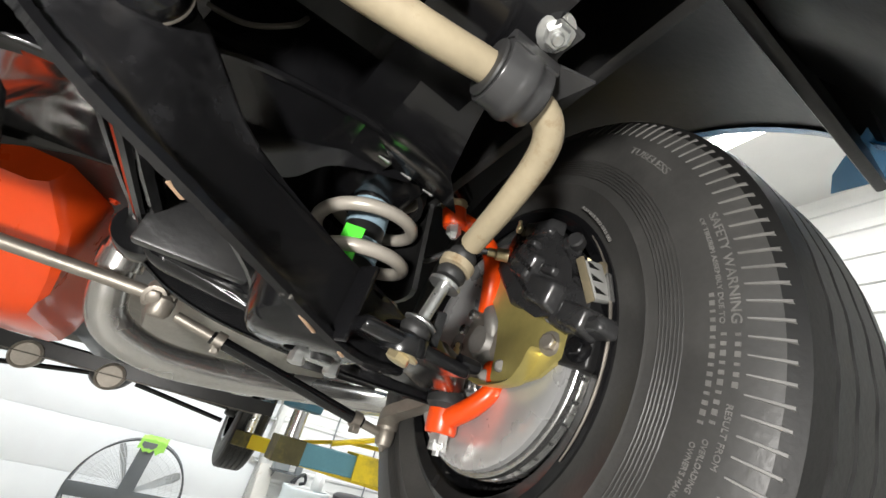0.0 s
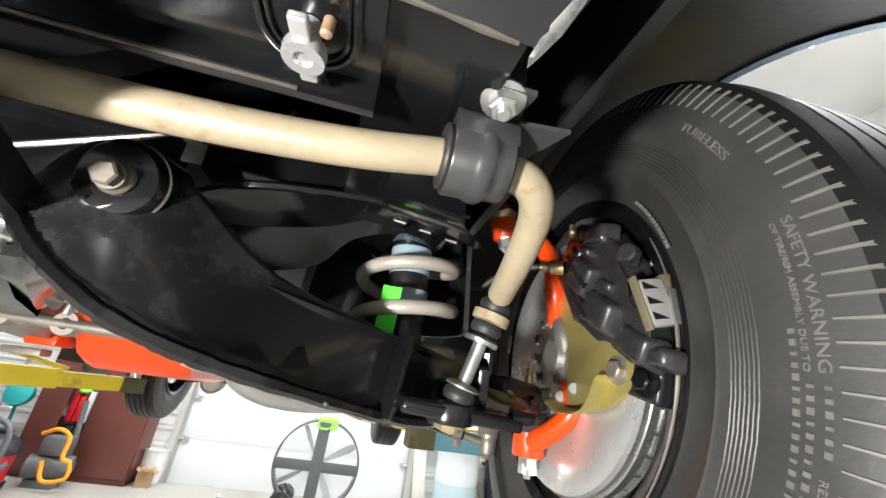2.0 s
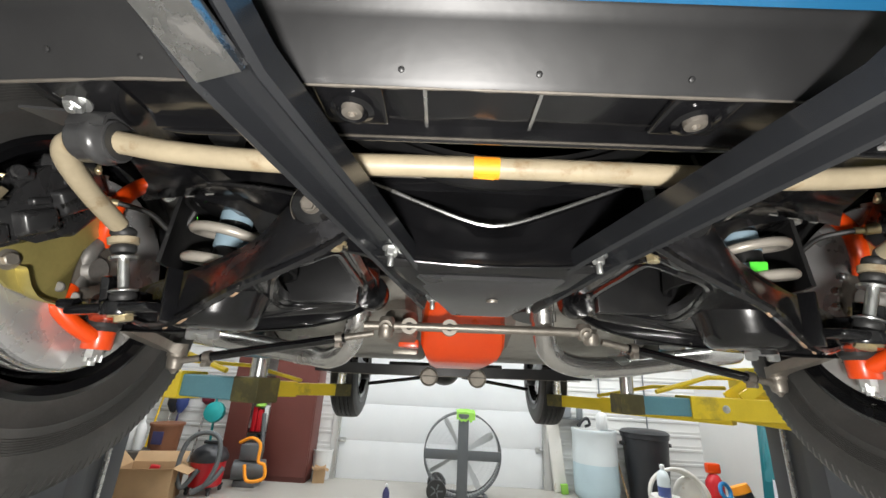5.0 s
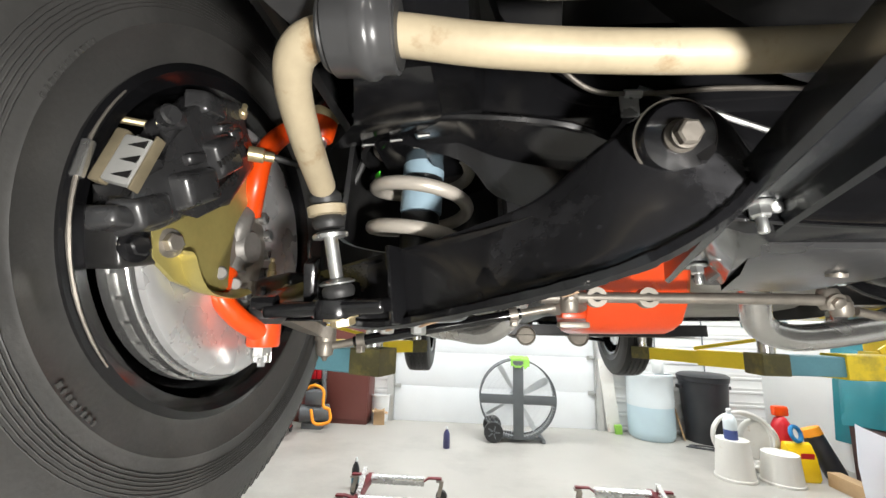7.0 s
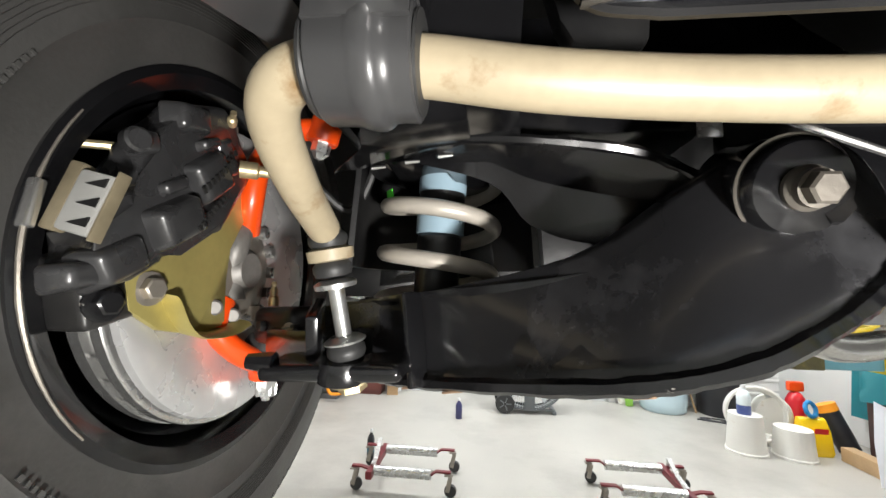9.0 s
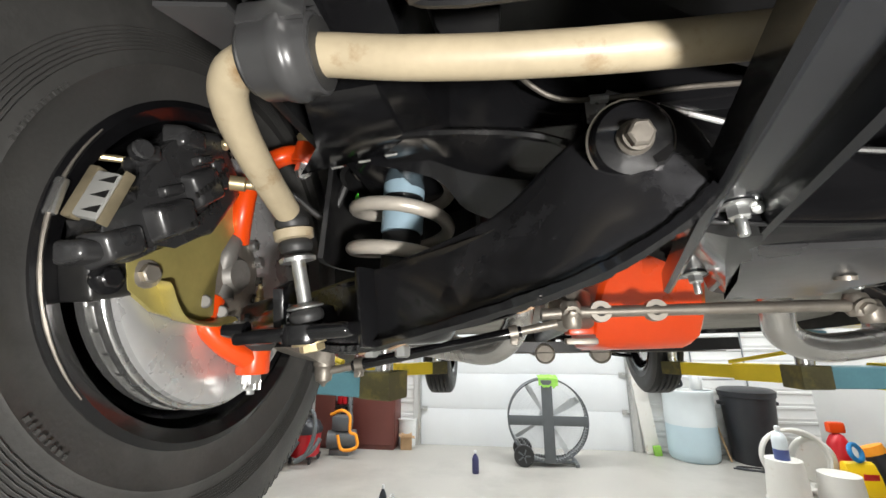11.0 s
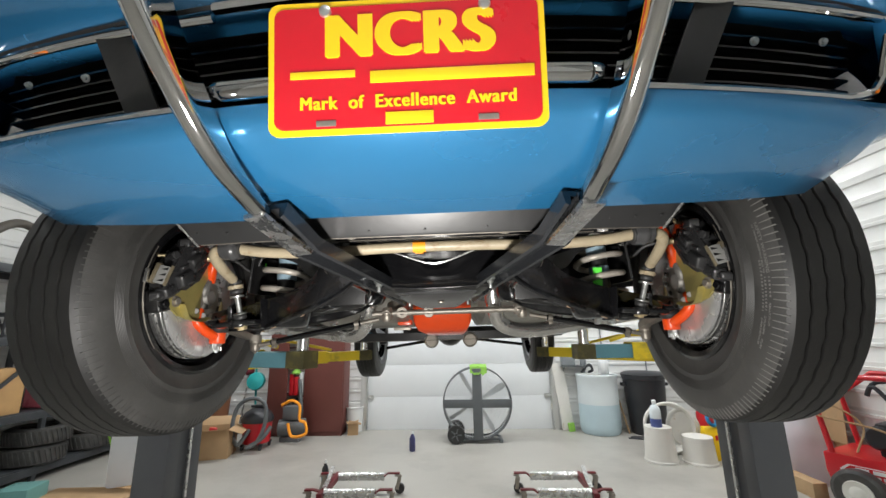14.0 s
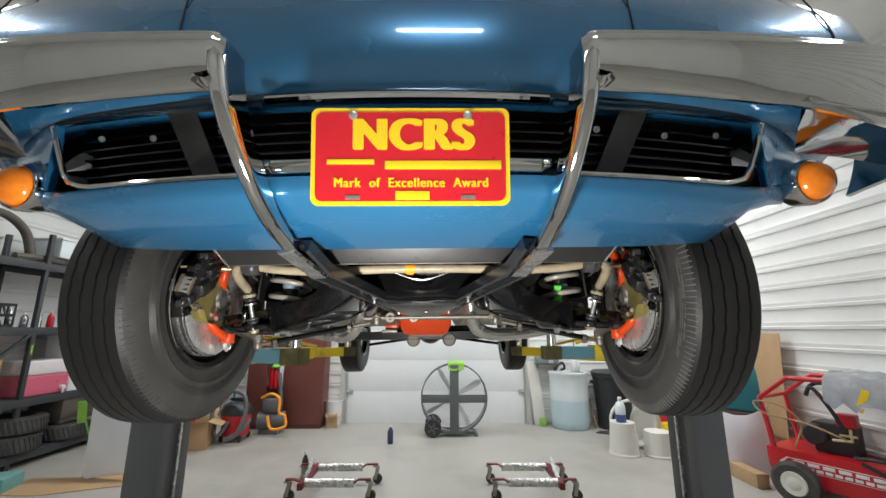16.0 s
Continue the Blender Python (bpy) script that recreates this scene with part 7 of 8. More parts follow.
carton((-1.75, 6.50, 0), 0.16, 0.14, 0.17, 12, "small open brown cardboard box beside a bucket")
carton((-3.45, 5.35, 0), 0.58, 0.42, 0.36, 14, "large open cardboard box with crumpled flaps")
bm = bmesh.new()
box(bm, (-3.42, 5.33, 0.27), (0.10, 0.08, 0.20), rot=(0, 10, 20), bevel=0.02)
box(bm, (-3.42, 5.33, 0.09), (0.08, 0.07, 0.17), rot=(0, 0, 20), bevel=0.02)
solo("red_bottle", bm, REDP, "red and white bottle inside the cardboard box", "bottle")
# board, barrel, bin
bm = bmesh.new()
box(bm, (1.76, 6.69, 0.535), (0.19, 0.04, 1.06), rot=(-4, -5, 0), bevel=0.004)
board = solo("leaning_board", bm, WORNWHITE, "white painted board leaning beside the garage door", "board")
bm = bmesh.new()
box(bm, (1.84, 6.585, 0.065), (0.10, 0.06, 0.13), rot=(0, -5, 0), bevel=0.01)
solo("lime_block", bm, LIME, "lime green block at the foot of a board", "block")
TOOLGREY = surf("tool_grey", (0.22, 0.24, 0.25), 0.45, var=0.1, scale=9)
BARREL = surf("milky_plastic", (0.72, 0.78, 0.80), 0.35, var=0.05, scale=4)
WATERLINE = surf("milky_plastic_filled", (0.52, 0.66, 0.72), 0.35, var=0.05, scale=4)
barrel = thing("barrel", (2.29, 6.52, 0), "milky white open plastic barrel half filled with water", "barrel")
bm = bmesh.new()
lathe(bm, [(0.28, 0), (0.305, 0.03), (0.315, 0.12), (0.315, 0.45)], None, 40, cap=False)
part("lower_shell", bm, WATERLINE, barrel)
bm = bmesh.new()
lathe(bm, [(0.315, 0.45), (0.32, 0.52), (0.315, 0.60), (0.315, 0.84), (0.325, 0.86), (0.325, 0.90), (0.31, 0.905), (0.30, 0.90), (0.30, 0.46)], None, 40)
part("upper_shell", bm, BARREL, barrel)
bin_ = thing("waste_bin", (3.02, 6.45, 0), "large black plastic waste bin with a lid", "bin")
bm = bmesh.new()
lathe(bm, [(0.25, 0), (0.26, 0.02), (0.315, 0.82), (0.33, 0.83), (0.33, 0.88), (0.30, 0.885)], None, 36)
part("tub", bm, PLASTICB, bin_)
bm = bmesh.new()
lathe(bm, [(0.335, 0.875), (0.34, 0.90), (0.30, 0.93), (0.05, 0.945)], None, 36)
part("lid", bm, PLASTICB, bin_)
for s in (1, -1):
    bm = bmesh.new()
    box(bm, (s * 0.335, 0, 0.74), (0.05, 0.12, 0.05), bevel=0.01)
    part("handle", bm, PLASTICB, bin_)
wsh = thing("wall_shelf", (1.98, 6.64, 1.02), "small grey steel shelf on the wall over the barrel", "shelf")
bm = bmesh.new()
box(bm, (0, 0, 0), (0.46, 0.22, 0.016), bevel=0.003)
part("board", bm, FANGREY, wsh)
for x in (-0.18, 0.18):
    bm = bmesh.new()
    prism(bm, [(0, 0), (-0.16, 0), (0, -0.12)], Matrix(((0, 0, 1, x), (1, 0, 0, 0.11), (0, 1, 0, -0.008), (0, 0, 0, 1))), 0.012)
    part("bracket", bm, FANGREY, wsh)
bm = bmesh.new()
box(bm, (1.87, 6.62, 1.128), (0.22, 0.15, 0.20), bevel=0.02, segs=3)
solo("tool_box", bm, TOOLGREY, "grey plastic tool box on the wall shelf", "tool box")
bm = bmesh.new()
lathe(bm, [(0.03, 0), (0.055, 0.02), (0.05, 0.06), (0.02, 0.08)], Matrix.Translation((1.83, 6.60, 1.228)), 12)
solo("funnel", bm, REDP, "bright red plastic funnel on the tool box", "funnel")
bm = bmesh.new()
lathe(bm, [(0.05, 0), (0.085, 0.03), (0.07, 0.07), (0.03, 0.11)], Matrix.Translation((1.95, 6.61, 1.228)) @ Matrix.Diagonal((1.0, 0.7, 1, 1)), 9)
solo("rag", bm, GREENTAG, "crumpled bright green rag on the tool box", "rag")
bottle("spray_bottle", (2.12, 6.60, 1.028), 0.24, 0.05, TOOLGREY, "grey spray bottle on the wall shelf", "bottle")
for x in (2.50, 3.22):
    bm = bmesh.new()
    tube(bm, [(x, 6.735, 0.9), (x, 6.735, 3.2)], 0.011, n=8)
    solo("conduit", bm, TOOLGREY, "thin grey conduit running up the wall", "conduit", "conduits on the wall")
bm = bmesh.new()
tube(bm, [(2.70, 6.42, 0.0), (2.63, 6.80, 0.85)], 0.014, n=8)
solo("wooden_stake", bm, CARD, "thin wooden stake leaning between barrel and bin", "stake")
jug = bottle("jug", (2.40, 6.45, 0.905), 0.30, 0.085, PLASTICW, "white plastic jug standing on the barrel rim board", "jug", None, True)
bm = bmesh.new()
box(bm, (2.29, 6.52, 0.9045), (0.60, 0.22, 0.004), bevel=0.001)
solo("rim_board", bm, PLASTICW, "thin white board across the barrel", "board")
bm = bmesh.new()
tube(bm, smooth_path([(2.05, 6.5, 0.93), (2.12, 6.46, 1.02), (2.2, 6.5, 1.05), (2.24, 6.52, 0.96), (2.18, 6.56, 0.925)], 5), 0.02, n=8)
solo("hose_end", bm, PLASTICB, "black hose end lying on the barrel board", "hose")
bm = bmesh.new()
tube(bm, smooth_path([(2.55, 6.1, 0.012), (2.75, 6.02, 0.012), (2.95, 6.05, 0.012), (2.8, 6.15, 0.012), (2.6, 6.12, 0.02), (2.9, 5.9, 0.012), (3.1, 5.5, 0.012), (3.15, 5.1, 0.012)], 5), 0.010, n=6)
solo("cable", bm, PLASTICB, "black cable lying loosely on the floor", "cable")

# ---- along the east wall ----
b1 = bucket((2.52, 5.05, 0), 0.40, 0.155, 0.185, WORNWHITE, "white upturned plastic bucket with paint stains", flip=True)
b2 = bucket((2.95, 4.98, 0), 0.30, 0.165, 0.185, WORNWHITE, "low white upturned plastic bucket", flip=True)
fb = thing("fluid_bottle", (2.50, 5.03, 0.40), "clear bottle of blue fluid standing on a bucket", "bottle")
bm = bmesh.new()
lathe(bm, [(0.062, 0), (0.066, 0.01), (0.066, 0.10)], None, 20, cap=False)
part("fluid", bm, BLUEL, fb)
bm = bmesh.new()
lathe(bm, [(0.066, 0.10), (0.066, 0.19), (0.05, 0.24), (0.024, 0.26), (0.022, 0.285)], None, 20)
part("upper_body", bm, BARREL, fb)
bm = bmesh.new()
lathe(bm, [(0.026, 0.28), (0.026, 0.31), (0.015, 0.32)], None, 14)
part("cap", bm, PLASTICW, fb)
reel = thing("hose_coil", (2.78, 5.32, 0), "coil of white hose standing on edge behind buckets", "hose")
bm = bmesh.new()
for k in range(4):
    tube(bm, ring_pts((0, 0.03 * k - 0.05, 0.34), 0.30 - 0.01 * k, 36, (0.2, 1, 0)), 0.018, n=8, close=True)
part("coil", bm, WORNWHITE, reel)
ap = thing("white_appliance", (2.98, 5.34, 0), "white plastic shop machine with a grey knob", "machine")
ap.scale = (0.66, 0.66, 0.78)
bm = bmesh.new()
lathe(bm, [(0.05, -0.12), (0.26, -0.12), (0.29, -0.08), (0.29, 0.08), (0.26, 0.12), (0.05, 0.12)], axis((0, 0, 0.42), (0.25, 1, 0)), 36)
box(bm, (0, 0, 0.08), (0.30, 0.30, 0.16), bevel=0.03)
part("casing", bm, WORNWHITE, ap)
bm = bmesh.new()
lathe(bm, [(0.06, 0), (0.06, 0.03), (0.04, 0.04)], axis((0.02, -0.16, 0.28), (0.1, -1, 0)), 20)
part("knob", bm, FANGREY, ap)
ext = thing("red_canister", (3.40, 5.55, 0), "red metal canister with a bright red top", "canister")
bm = bmesh.new()
lathe(bm, [(0.09, 0), (0.10, 0.02), (0.10, 0.46), (0.06, 0.54), (0.03, 0.56)], None, 24)
part("tank", bm, REDP, ext)
bm = bmesh.new()
box(bm, (0, 0, 0.62), (0.17, 0.08, 0.12), bevel=0.03)
part("head", bm, ORANGE, ext)
yb = thing("yellow_bag", (3.24, 5.10, 0), "yellow bag with a red label standing against a timber", "bag")
yb.scale = (0.85, 0.85, 0.82)
bm = bmesh.new()
rows = [[V(x * w, y * d + dy, z) for x, y in ((-0.5, -0.5), (0.5, -0.5), (0.53, 0), (0.5, 0.5), (-0.5, 0.5), (-0.53, 0))] for z, w, d, dy in ((0, 0.30, 0.16, 0), (0.05, 0.33, 0.19, 0), (0.3, 0.32, 0.16, 0.02), (0.44, 0.31, 0.08, 0.04), (0.46, 0.31, 0.02, 0.05))]
loft(bm, rows)
part("sack", bm, PYEL, yb)
bm = bmesh.new()
box(bm, (0.03, -0.088, 0.32), (0.16, 0.004, 0.07), rot=(7, 0, 0), bevel=0.001)
part("label_patch", bm, PRED, yb, "plain red label patch")
sp = thing("orange_spool", (3.60, 5.22, -0.064), "dark tube with an orange rim leaning on the wall", "tube")
bm = bmesh.new()
tube(bm, [(0.05, -0.05, 0.10), (-0.08, 0.05, 0.50)], 0.10, n=20)
part("tube", bm, PLASTICB, sp)
bm = bmesh.new()
tube(bm, [(-0.075, 0.045, 0.485), (-0.10, 0.065, 0.56)], 0.105, n=20)
part("rim", bm, TAPEO, sp)
bm = bmesh.new()
tube(bm, ring_pts((3.25, 5.135, 0.462), 0.075, 20, (0.4, -1, 0.3)), 0.022, n=8, close=True)
solo("blue_strap_roll", bm, surf("bright_blue", (0.02, 0.22, 0.5), 0.5), "roll of bright blue strap on top of a bag", "strap")
bm = bmesh.new()
box(bm, (0, 0, 0.07), (0.13, 1.1, 0.14), bevel=0.005, m=pose(3.44, 4.42, 0, 0, 0, -2))
solo("timber_beam", bm, surf("raw_timber", (0.46, 0.31, 0.17), 0.7, var=0.15, scale=7, bump=0.2, bscale=50), "raw timber beam lying on the floor", "timber")
bm = bmesh.new()
box(bm, (XE - 0.045, 5.85, 1.25), (0.012, 2.0, 2.5), bevel=0.003)
solo("wall_panel", bm, DRYWALL, "plain off-white board on the siding wall", "wall panel", kind="structure")
bm = bmesh.new()
box(bm, (XE - 0.055, 5.55, 1.62), (0.004, 0.32, 0.36), bevel=0.001)
notice = solo("wall_notice", bm, PLASTICW, "white paper notice with faint blue lines on the wall", "notice")
TEAL = surf("teal_paint", (0.015, 0.17, 0.20), 0.35, var=0.08, scale=4, coat=0.3)


def curved_panel(name, m, w, h, bulge, material, label, category, notch=True):
    bm = bmesh.new()
    rows = []
    for i in range(13):
        v = i / 12
        row = []
        for j in range(13):
            u = j / 12 * 2 - 1
            half = w / 2 * (1 - 0.25 * max(0, v - 0.5) * (1 if notch else 0))
            zz = v * h - (0.18 * h * (1 - u * u) * max(0.0, v - 0.55) * 2.0 if notch else 0)
            row.append((u * half, -bulge * (1 - u * u) * (0.6 + 0.4 * math.sin(math.pi * v)), zz))
        rows.append(row)
    loft(bm, [[m @ Vector(p) for p in r] + [m @ (Vector(p) + V(0, 0.006, 0)) for p in r[::-1]] for r in rows])
    return solo(name, bm, material, label, category, sharp=60)


curved_panel("white_fender", pose(3.60, 4.30, 0.0, -8, 0, -12), 0.74, 0.74, 0.10, surf("primer_white", (0.80, 0.82, 0.88), 0.4, var=0.03, scale=4), "white primed body panel standing on the floor", "body panel")
curved_panel("teal_fender", pose(3.86, 4.62, 0.62, -14, 0, -50), 0.85, 0.85, 0.16, TEAL, "glossy teal car fender leaning against the wall", "body panel")
curved_panel("teal_door_skin", pose(3.98, 5.05, 0.35, -6, 0, -75), 0.75, 1.35, 0.05, TEAL, "teal painted door skin leaning against the wall", "body panel", False)
bm = bmesh.new()
box(bm, (3.80, 4.70, 0.31), (0.4, 0.5, 0.62), rot=(0, 0, -20), bevel=0.02)
solo("panel_stand", bm, DARKIN, "dark brown crate under the teal fender", "crate")
bm = bmesh.new()
box(bm, (3.97, 4.35, 1.0), (0.006, 0.62, 1.15), rot=(0, 4, -4), bevel=0.001)
box(bm, (3.97, 4.35, 0.21), (0.006, 0.60, 0.42), rot=(0, 4, -4), bevel=0.001)
sheet = solo("cardboard_sheet", bm, CARD, "tall brown cardboard sheet leaning on the siding", "cardboard")
bm = bmesh.new()
box(bm, (3.93, 4.42, 1.565), (0.004, 0.05, 0.06), bevel=0.001)
solo("lime_sticker", bm, LIME, "small lime sticker on the cardboard sheet", "sticker")


# pressure washer trolley
PWWHITE = surf("wheel_white", (0.75, 0.74, 0.68), 0.45, var=0.06)
pw = thing("pressure_washer", (3.98, 3.30, 0), "red pressure washer trolley with roll frame, hoses and white-hub wheels", "pressure washer", rot=(0, 0, -62))
bm = bmesh.new()
prism(bm, [(-0.62, 0.16), (0.62, 0.16), (0.66, 0.30), (0.66, 0.46), (-0.66, 0.46), (-0.66, 0.30)], Matrix(((1, 0, 0, 0), (0, 0, 1, -0.30), (0, 1, 0, 0), (0, 0, 0, 1))), 0.60, 0.012)
part("chassis", bm, REDP, pw, "red sheet metal chassis")
bm = bmesh.new()
prism(bm, [(-0.50, 0.29), (-0.56, 0.34), (-0.50, 0.39), (0.52, 0.39), (0.52, 0.29)], Matrix(((1, 0, 0, 0), (0, 0, 1, -0.305), (0, 1, 0, 0), (0, 0, 0, 1))), 0.004)
deco = part("decal", bm, PLASTICW, pw, "white decal outline")
bm = bmesh.new()
prism(bm, [(-0.485, 0.297), (-0.53, 0.34), (-0.485, 0.383), (0.51, 0.383), (0.51, 0.297)], Matrix(((1, 0, 0, 0), (0, 0, 1, -0.308), (0, 1, 0, 0), (0, 0, 0, 1))), 0.004)
part("decal_field", bm, REDP, deco)
for z, h, x0, x1, n in ((0.361, 0.030, -0.46, 0.20, 6), (0.319, 0.026, -0.42, 0.24, 10)):
    for k in range(n):
        bm = bmesh.new()
        w = (x1 - x0) / n
        box(bm, (x0 + w * (k + 0.5), -0.310, z), (w * 0.78, 0.004, h), bevel=0.001)
        part("decal_bar", bm, PLASTICW, deco)
bm = bmesh.new()
for y in (-0.28, 0.28):
    tube(bm, [(-0.60, y, 0.46), (-0.66, y, 0.92), (-0.40, y, 1.14), (0.52, y, 1.14), (0.66, y, 1.02), (0.64, y, 0.46)], 0.024, n=10)
tube(bm, [(-0.66, -0.28, 0.92), (-0.66, 0.28, 0.92)], 0.02, n=8)
tube(bm, [(0.52, -0.28, 1.14), (0.52, 0.28, 1.14)], 0.02, n=8)
part("roll_frame", bm, REDP, pw, "red tubular roll frame")
for x in (-0.42, 0.36):
    for y in (-0.38, 0.38):
        bm = bmesh.new()
        lathe(bm, [(0.10, -0.05), (0.16, -0.06), (0.185, -0.045), (0.19, 0.0), (0.185, 0.045), (0.16, 0.06), (0.10, 0.05)], axis((x, y, 0.19), (0, 1, 0)), 32)
        w = part("wheel", bm, RUBBER, pw, "black pneumatic wheel")
        bm = bmesh.new()
        lathe(bm, [(0.105, 0), (0.10, 0.012), (0.06, 0.004), (0.03, 0.02), (0.015, 0.02)], axis((x, y + (-0.052 if y < 0 else 0.052), 0.19), (0, -1 if y < 0 else 1, 0)), 28)
        part("hub", bm, PWWHITE, w, "cream white wheel hub")
bm = bmesh.new()
box(bm, (-0.18, 0.0, 0.60), (0.30, 0.26, 0.28), bevel=0.03)
lathe(bm, [(0.08, -0.16), (0.10, -0.14), (0.10, 0.12), (0.06, 0.16)], axis((-0.30, -0.02, 0.62), (0, 1, 0)), 20)
part("engine", bm, PLASTICB, pw, "dark greasy engine")
bm = bmesh.new()
box(bm, (-0.06, -0.10, 0.78), (0.14, 0.12, 0.12), bevel=0.012)
part("red_box", bm, REDP, pw)
bm = bmesh.new()
tube(bm, [(-0.16, -0.18, 0.60), (-0.02, -0.2, 0.62), (-0.02, -0.2, 0.72)], 0.014, n=8)
tube(bm, [(-0.10, -0.2, 0.66), (0.02, -0.2, 0.66)], 0.011, n=8)
part("brass_fitting", bm, YZINC, pw, "brass pipe fitting")
bm = bmesh.new()
lathe(bm, [(0.16, 0.46), (0.17, 0.48), (0.17, 1.05), (0.13, 1.10), (0.05, 1.12)], Matrix.Translation((0.36, 0.0, 0)), 28)
part("boiler", bm, STEEL, pw, "bare metal boiler shell")
bm = bmesh.new()
tube(bm, smooth_path([(-0.05, -0.22, 0.70), (-0.12, -0.26, 0.9), (-0.24, -0.22, 1.06), (-0.30, -0.2, 0.98), (-0.22, -0.2, 1.10), (0.05, -0.22, 1.10), (0.3, -0.3, 1.05)], 5), 0.018, n=8)
tube(bm, smooth_path([(0.0, -0.28, 0.5), (0.2, -0.32, 0.52), (0.4, -0.33, 0.46), (0.25, -0.32, 0.40), (0.05, -0.31, 0.47)], 5), 0.016, n=8)
part("hose", bm, PLASTICB, pw, "black rubber hose")
bm = bmesh.new()
tube(bm, smooth_path([(-0.05, -0.2, 0.62), (-0.3, -0.26, 0.72), (-0.62, -0.34, 0.78), (-0.70, -0.32, 0.88), (-0.5, -0.28, 0.86), (-0.36, -0.24, 0.72), (-0.42, -0.28, 0.5)], 5), 0.009, n=8)
part("thin_line", bm, CARD, pw, "tan thin hose")
bm = bmesh.new()
rnd = random.Random(8)
rows = []
for i in range(12):
    x = -0.12 + 0.07 * i
    rows.append([V(x, y, 1.165 + dz + 0.05 * rnd.random()) for y, dz in ((-0.36, -0.22 - 0.1 * rnd.random()), (-0.30, 0.0), (-0.1, 0.03), (0.15, 0.03), (0.30, 0.0), (0.30, -0.012), (0.15, 0.018), (-0.1, 0.018), (-0.29, -0.012), (-0.345, -0.22))])
loft(bm, rows)
part("plastic_cover", bm, surf("grey_plastic_sheet", (0.34, 0.35, 0.37), 0.25, var=0.2, scale=12), pw, "crumpled grey plastic sheet", sharp=70)
for x, z, rot in ((0.14, 1.0, 20), (0.44, 1.06, -30)):
    bm = bmesh.new()
    box(bm, (x, -0.345, z), (0.05, 0.004, 0.20), rot=(0, rot, 0), bevel=0.001)
    part("tape_strip", bm, PYEL, pw, "yellow tape strip")

# ---- along the west wall ----
SHELFGREY = surf("shelf_steel", (0.045, 0.05, 0.055), 0.45, var=0.12, scale=6)
rack = thing("storage_rack", (-5.22, 4.6, 0), "dark steel storage rack with perforated posts, loaded with parts", "storage rack")
for y in (-2.2, -0.2, 2.0):
    for x in (-0.28, 0.28):
        bm = bmesh.new()
        box(bm, (x, y, 1.4), (0.05, 0.05, 2.8), bevel=0.004)
        post = part("upright", bm, SHELFGREY, rack, "perforated dark steel upright")
        if x > 0 and y == -0.2:
            for k in range(48):
                bm = bmesh.new()
                box(bm, (x + 0.0255, y, 0.06 + k * 0.055), (0.002, 0.014, 0.022), bevel=0.0005)
                part("slot", bm, PLASTICB, post)
for z in (0.16, 0.78, 1.62, 2.42):
    bm = bmesh.new()
    box(bm, (0, -0.1, z), (0.58, 4.2, 0.02), bevel=0.003)
    sh_ = part("shelf", bm, SHELFGREY, rack, "dark shelf board")
    for x in (-0.30, 0.30):
        bm = bmesh.new()
        box(bm, (x, -0.1, z - 0.045), (0.02, 4.2, 0.085), bevel=0.003)
        part("shelf_beam", bm, SHELFGREY, sh_)
bm = bmesh.new()
tube(bm, [(0.30, -0.2, 1.58), (0.30, -0.75, 1.10)], 1.0, section=[(-0.012, -0.02), (0.012, -0.02), (0.012, 0.02), (-0.012, 0.02)], up=(0, 1, 0.3))
part("diagonal_brace", bm, SHELFGREY, rack)
bm = bmesh.new()
box(bm, (0.309, -0.2, 1.36), (0.003, 0.022, 0.11), bevel=0.0005)
part("sticker", bm, LIME, rack, "lime sticker")


def crate(at, w, d, h):
    ob = thing("milk_crate", at, "black slotted plastic crate on a rack shelf", "crate")
    for s in (1, -1):
        for ax in (0, 1):
            L, o = (d, w) if ax == 0 else (w, d)
            bm = bmesh.new()
            for z in (0.012, h / 2, h - 0.015):
                box(bm, (s * o / 2, 0, z) if ax == 0 else (0, s * o / 2, z), (0.012, L, 0.03) if ax == 0 else (L, 0.012, 0.03), bevel=0.003)
            for k in range(5):
                p = -L / 2 + L * k / 4
                box(bm, (s * o / 2, p, h / 2) if ax == 0 else (p, s * o / 2, h / 2), (0.012, 0.02, h) if ax == 0 else (0.02, 0.012, h), rot=(25 if 0 < k < 4 and ax == 0 else 0, 0, 0), bevel=0.003)
            part("side", bm, PLASTICB, ob)
    bm = bmesh.new()
    box(bm, (0, 0, 0.006), (w, d, 0.01), bevel=0.002)
    part("bottom", bm, PLASTICB, ob)
    return ob


crate((-5.14, 3.98, 1.63), 0.36, 0.36, 0.27)
rnd = random.Random(2)
for k in range(8):
    bottle("small_can", (-5.10 - 0.07 * (k % 2), 4.24 + 0.085 * k, 1.63), 0.17 + 0.07 * rnd.random(), 0.034, (STEEL, PLASTICW, STEEL, PLASTICB, PLASTICW, STEEL, REDP, NAVY)[k], "small metal or plastic can on a rack shelf", "can")
pc = thing("fluid_container", (-5.12, 4.75, 0.79), "wide clear container half full of pink fluid with a tap", "container")
bm = bmesh.new()
box(bm, (0, 0, 0.125), (0.34, 0.62, 0.25), bevel=0.03, segs=3)
part("fluid", bm, surf("pink_fluid", (0.62, 0.13, 0.2), 0.3, var=0.04), pc, "pink fluid")
bm = bmesh.new()
box(bm, (0, 0, 0.34), (0.34, 0.62, 0.18), bevel=0.03, segs=3)
part("upper_wall", bm, surf("frosted_plastic", (0.74, 0.68, 0.68), 0.35, var=0.04), pc)
bm = bmesh.new()
lathe(bm, [(0.03, 0), (0.03, 0.04), (0.015, 0.05)], axis((0.17, 0.17, 0.07), (1, 0, 0)), 14)
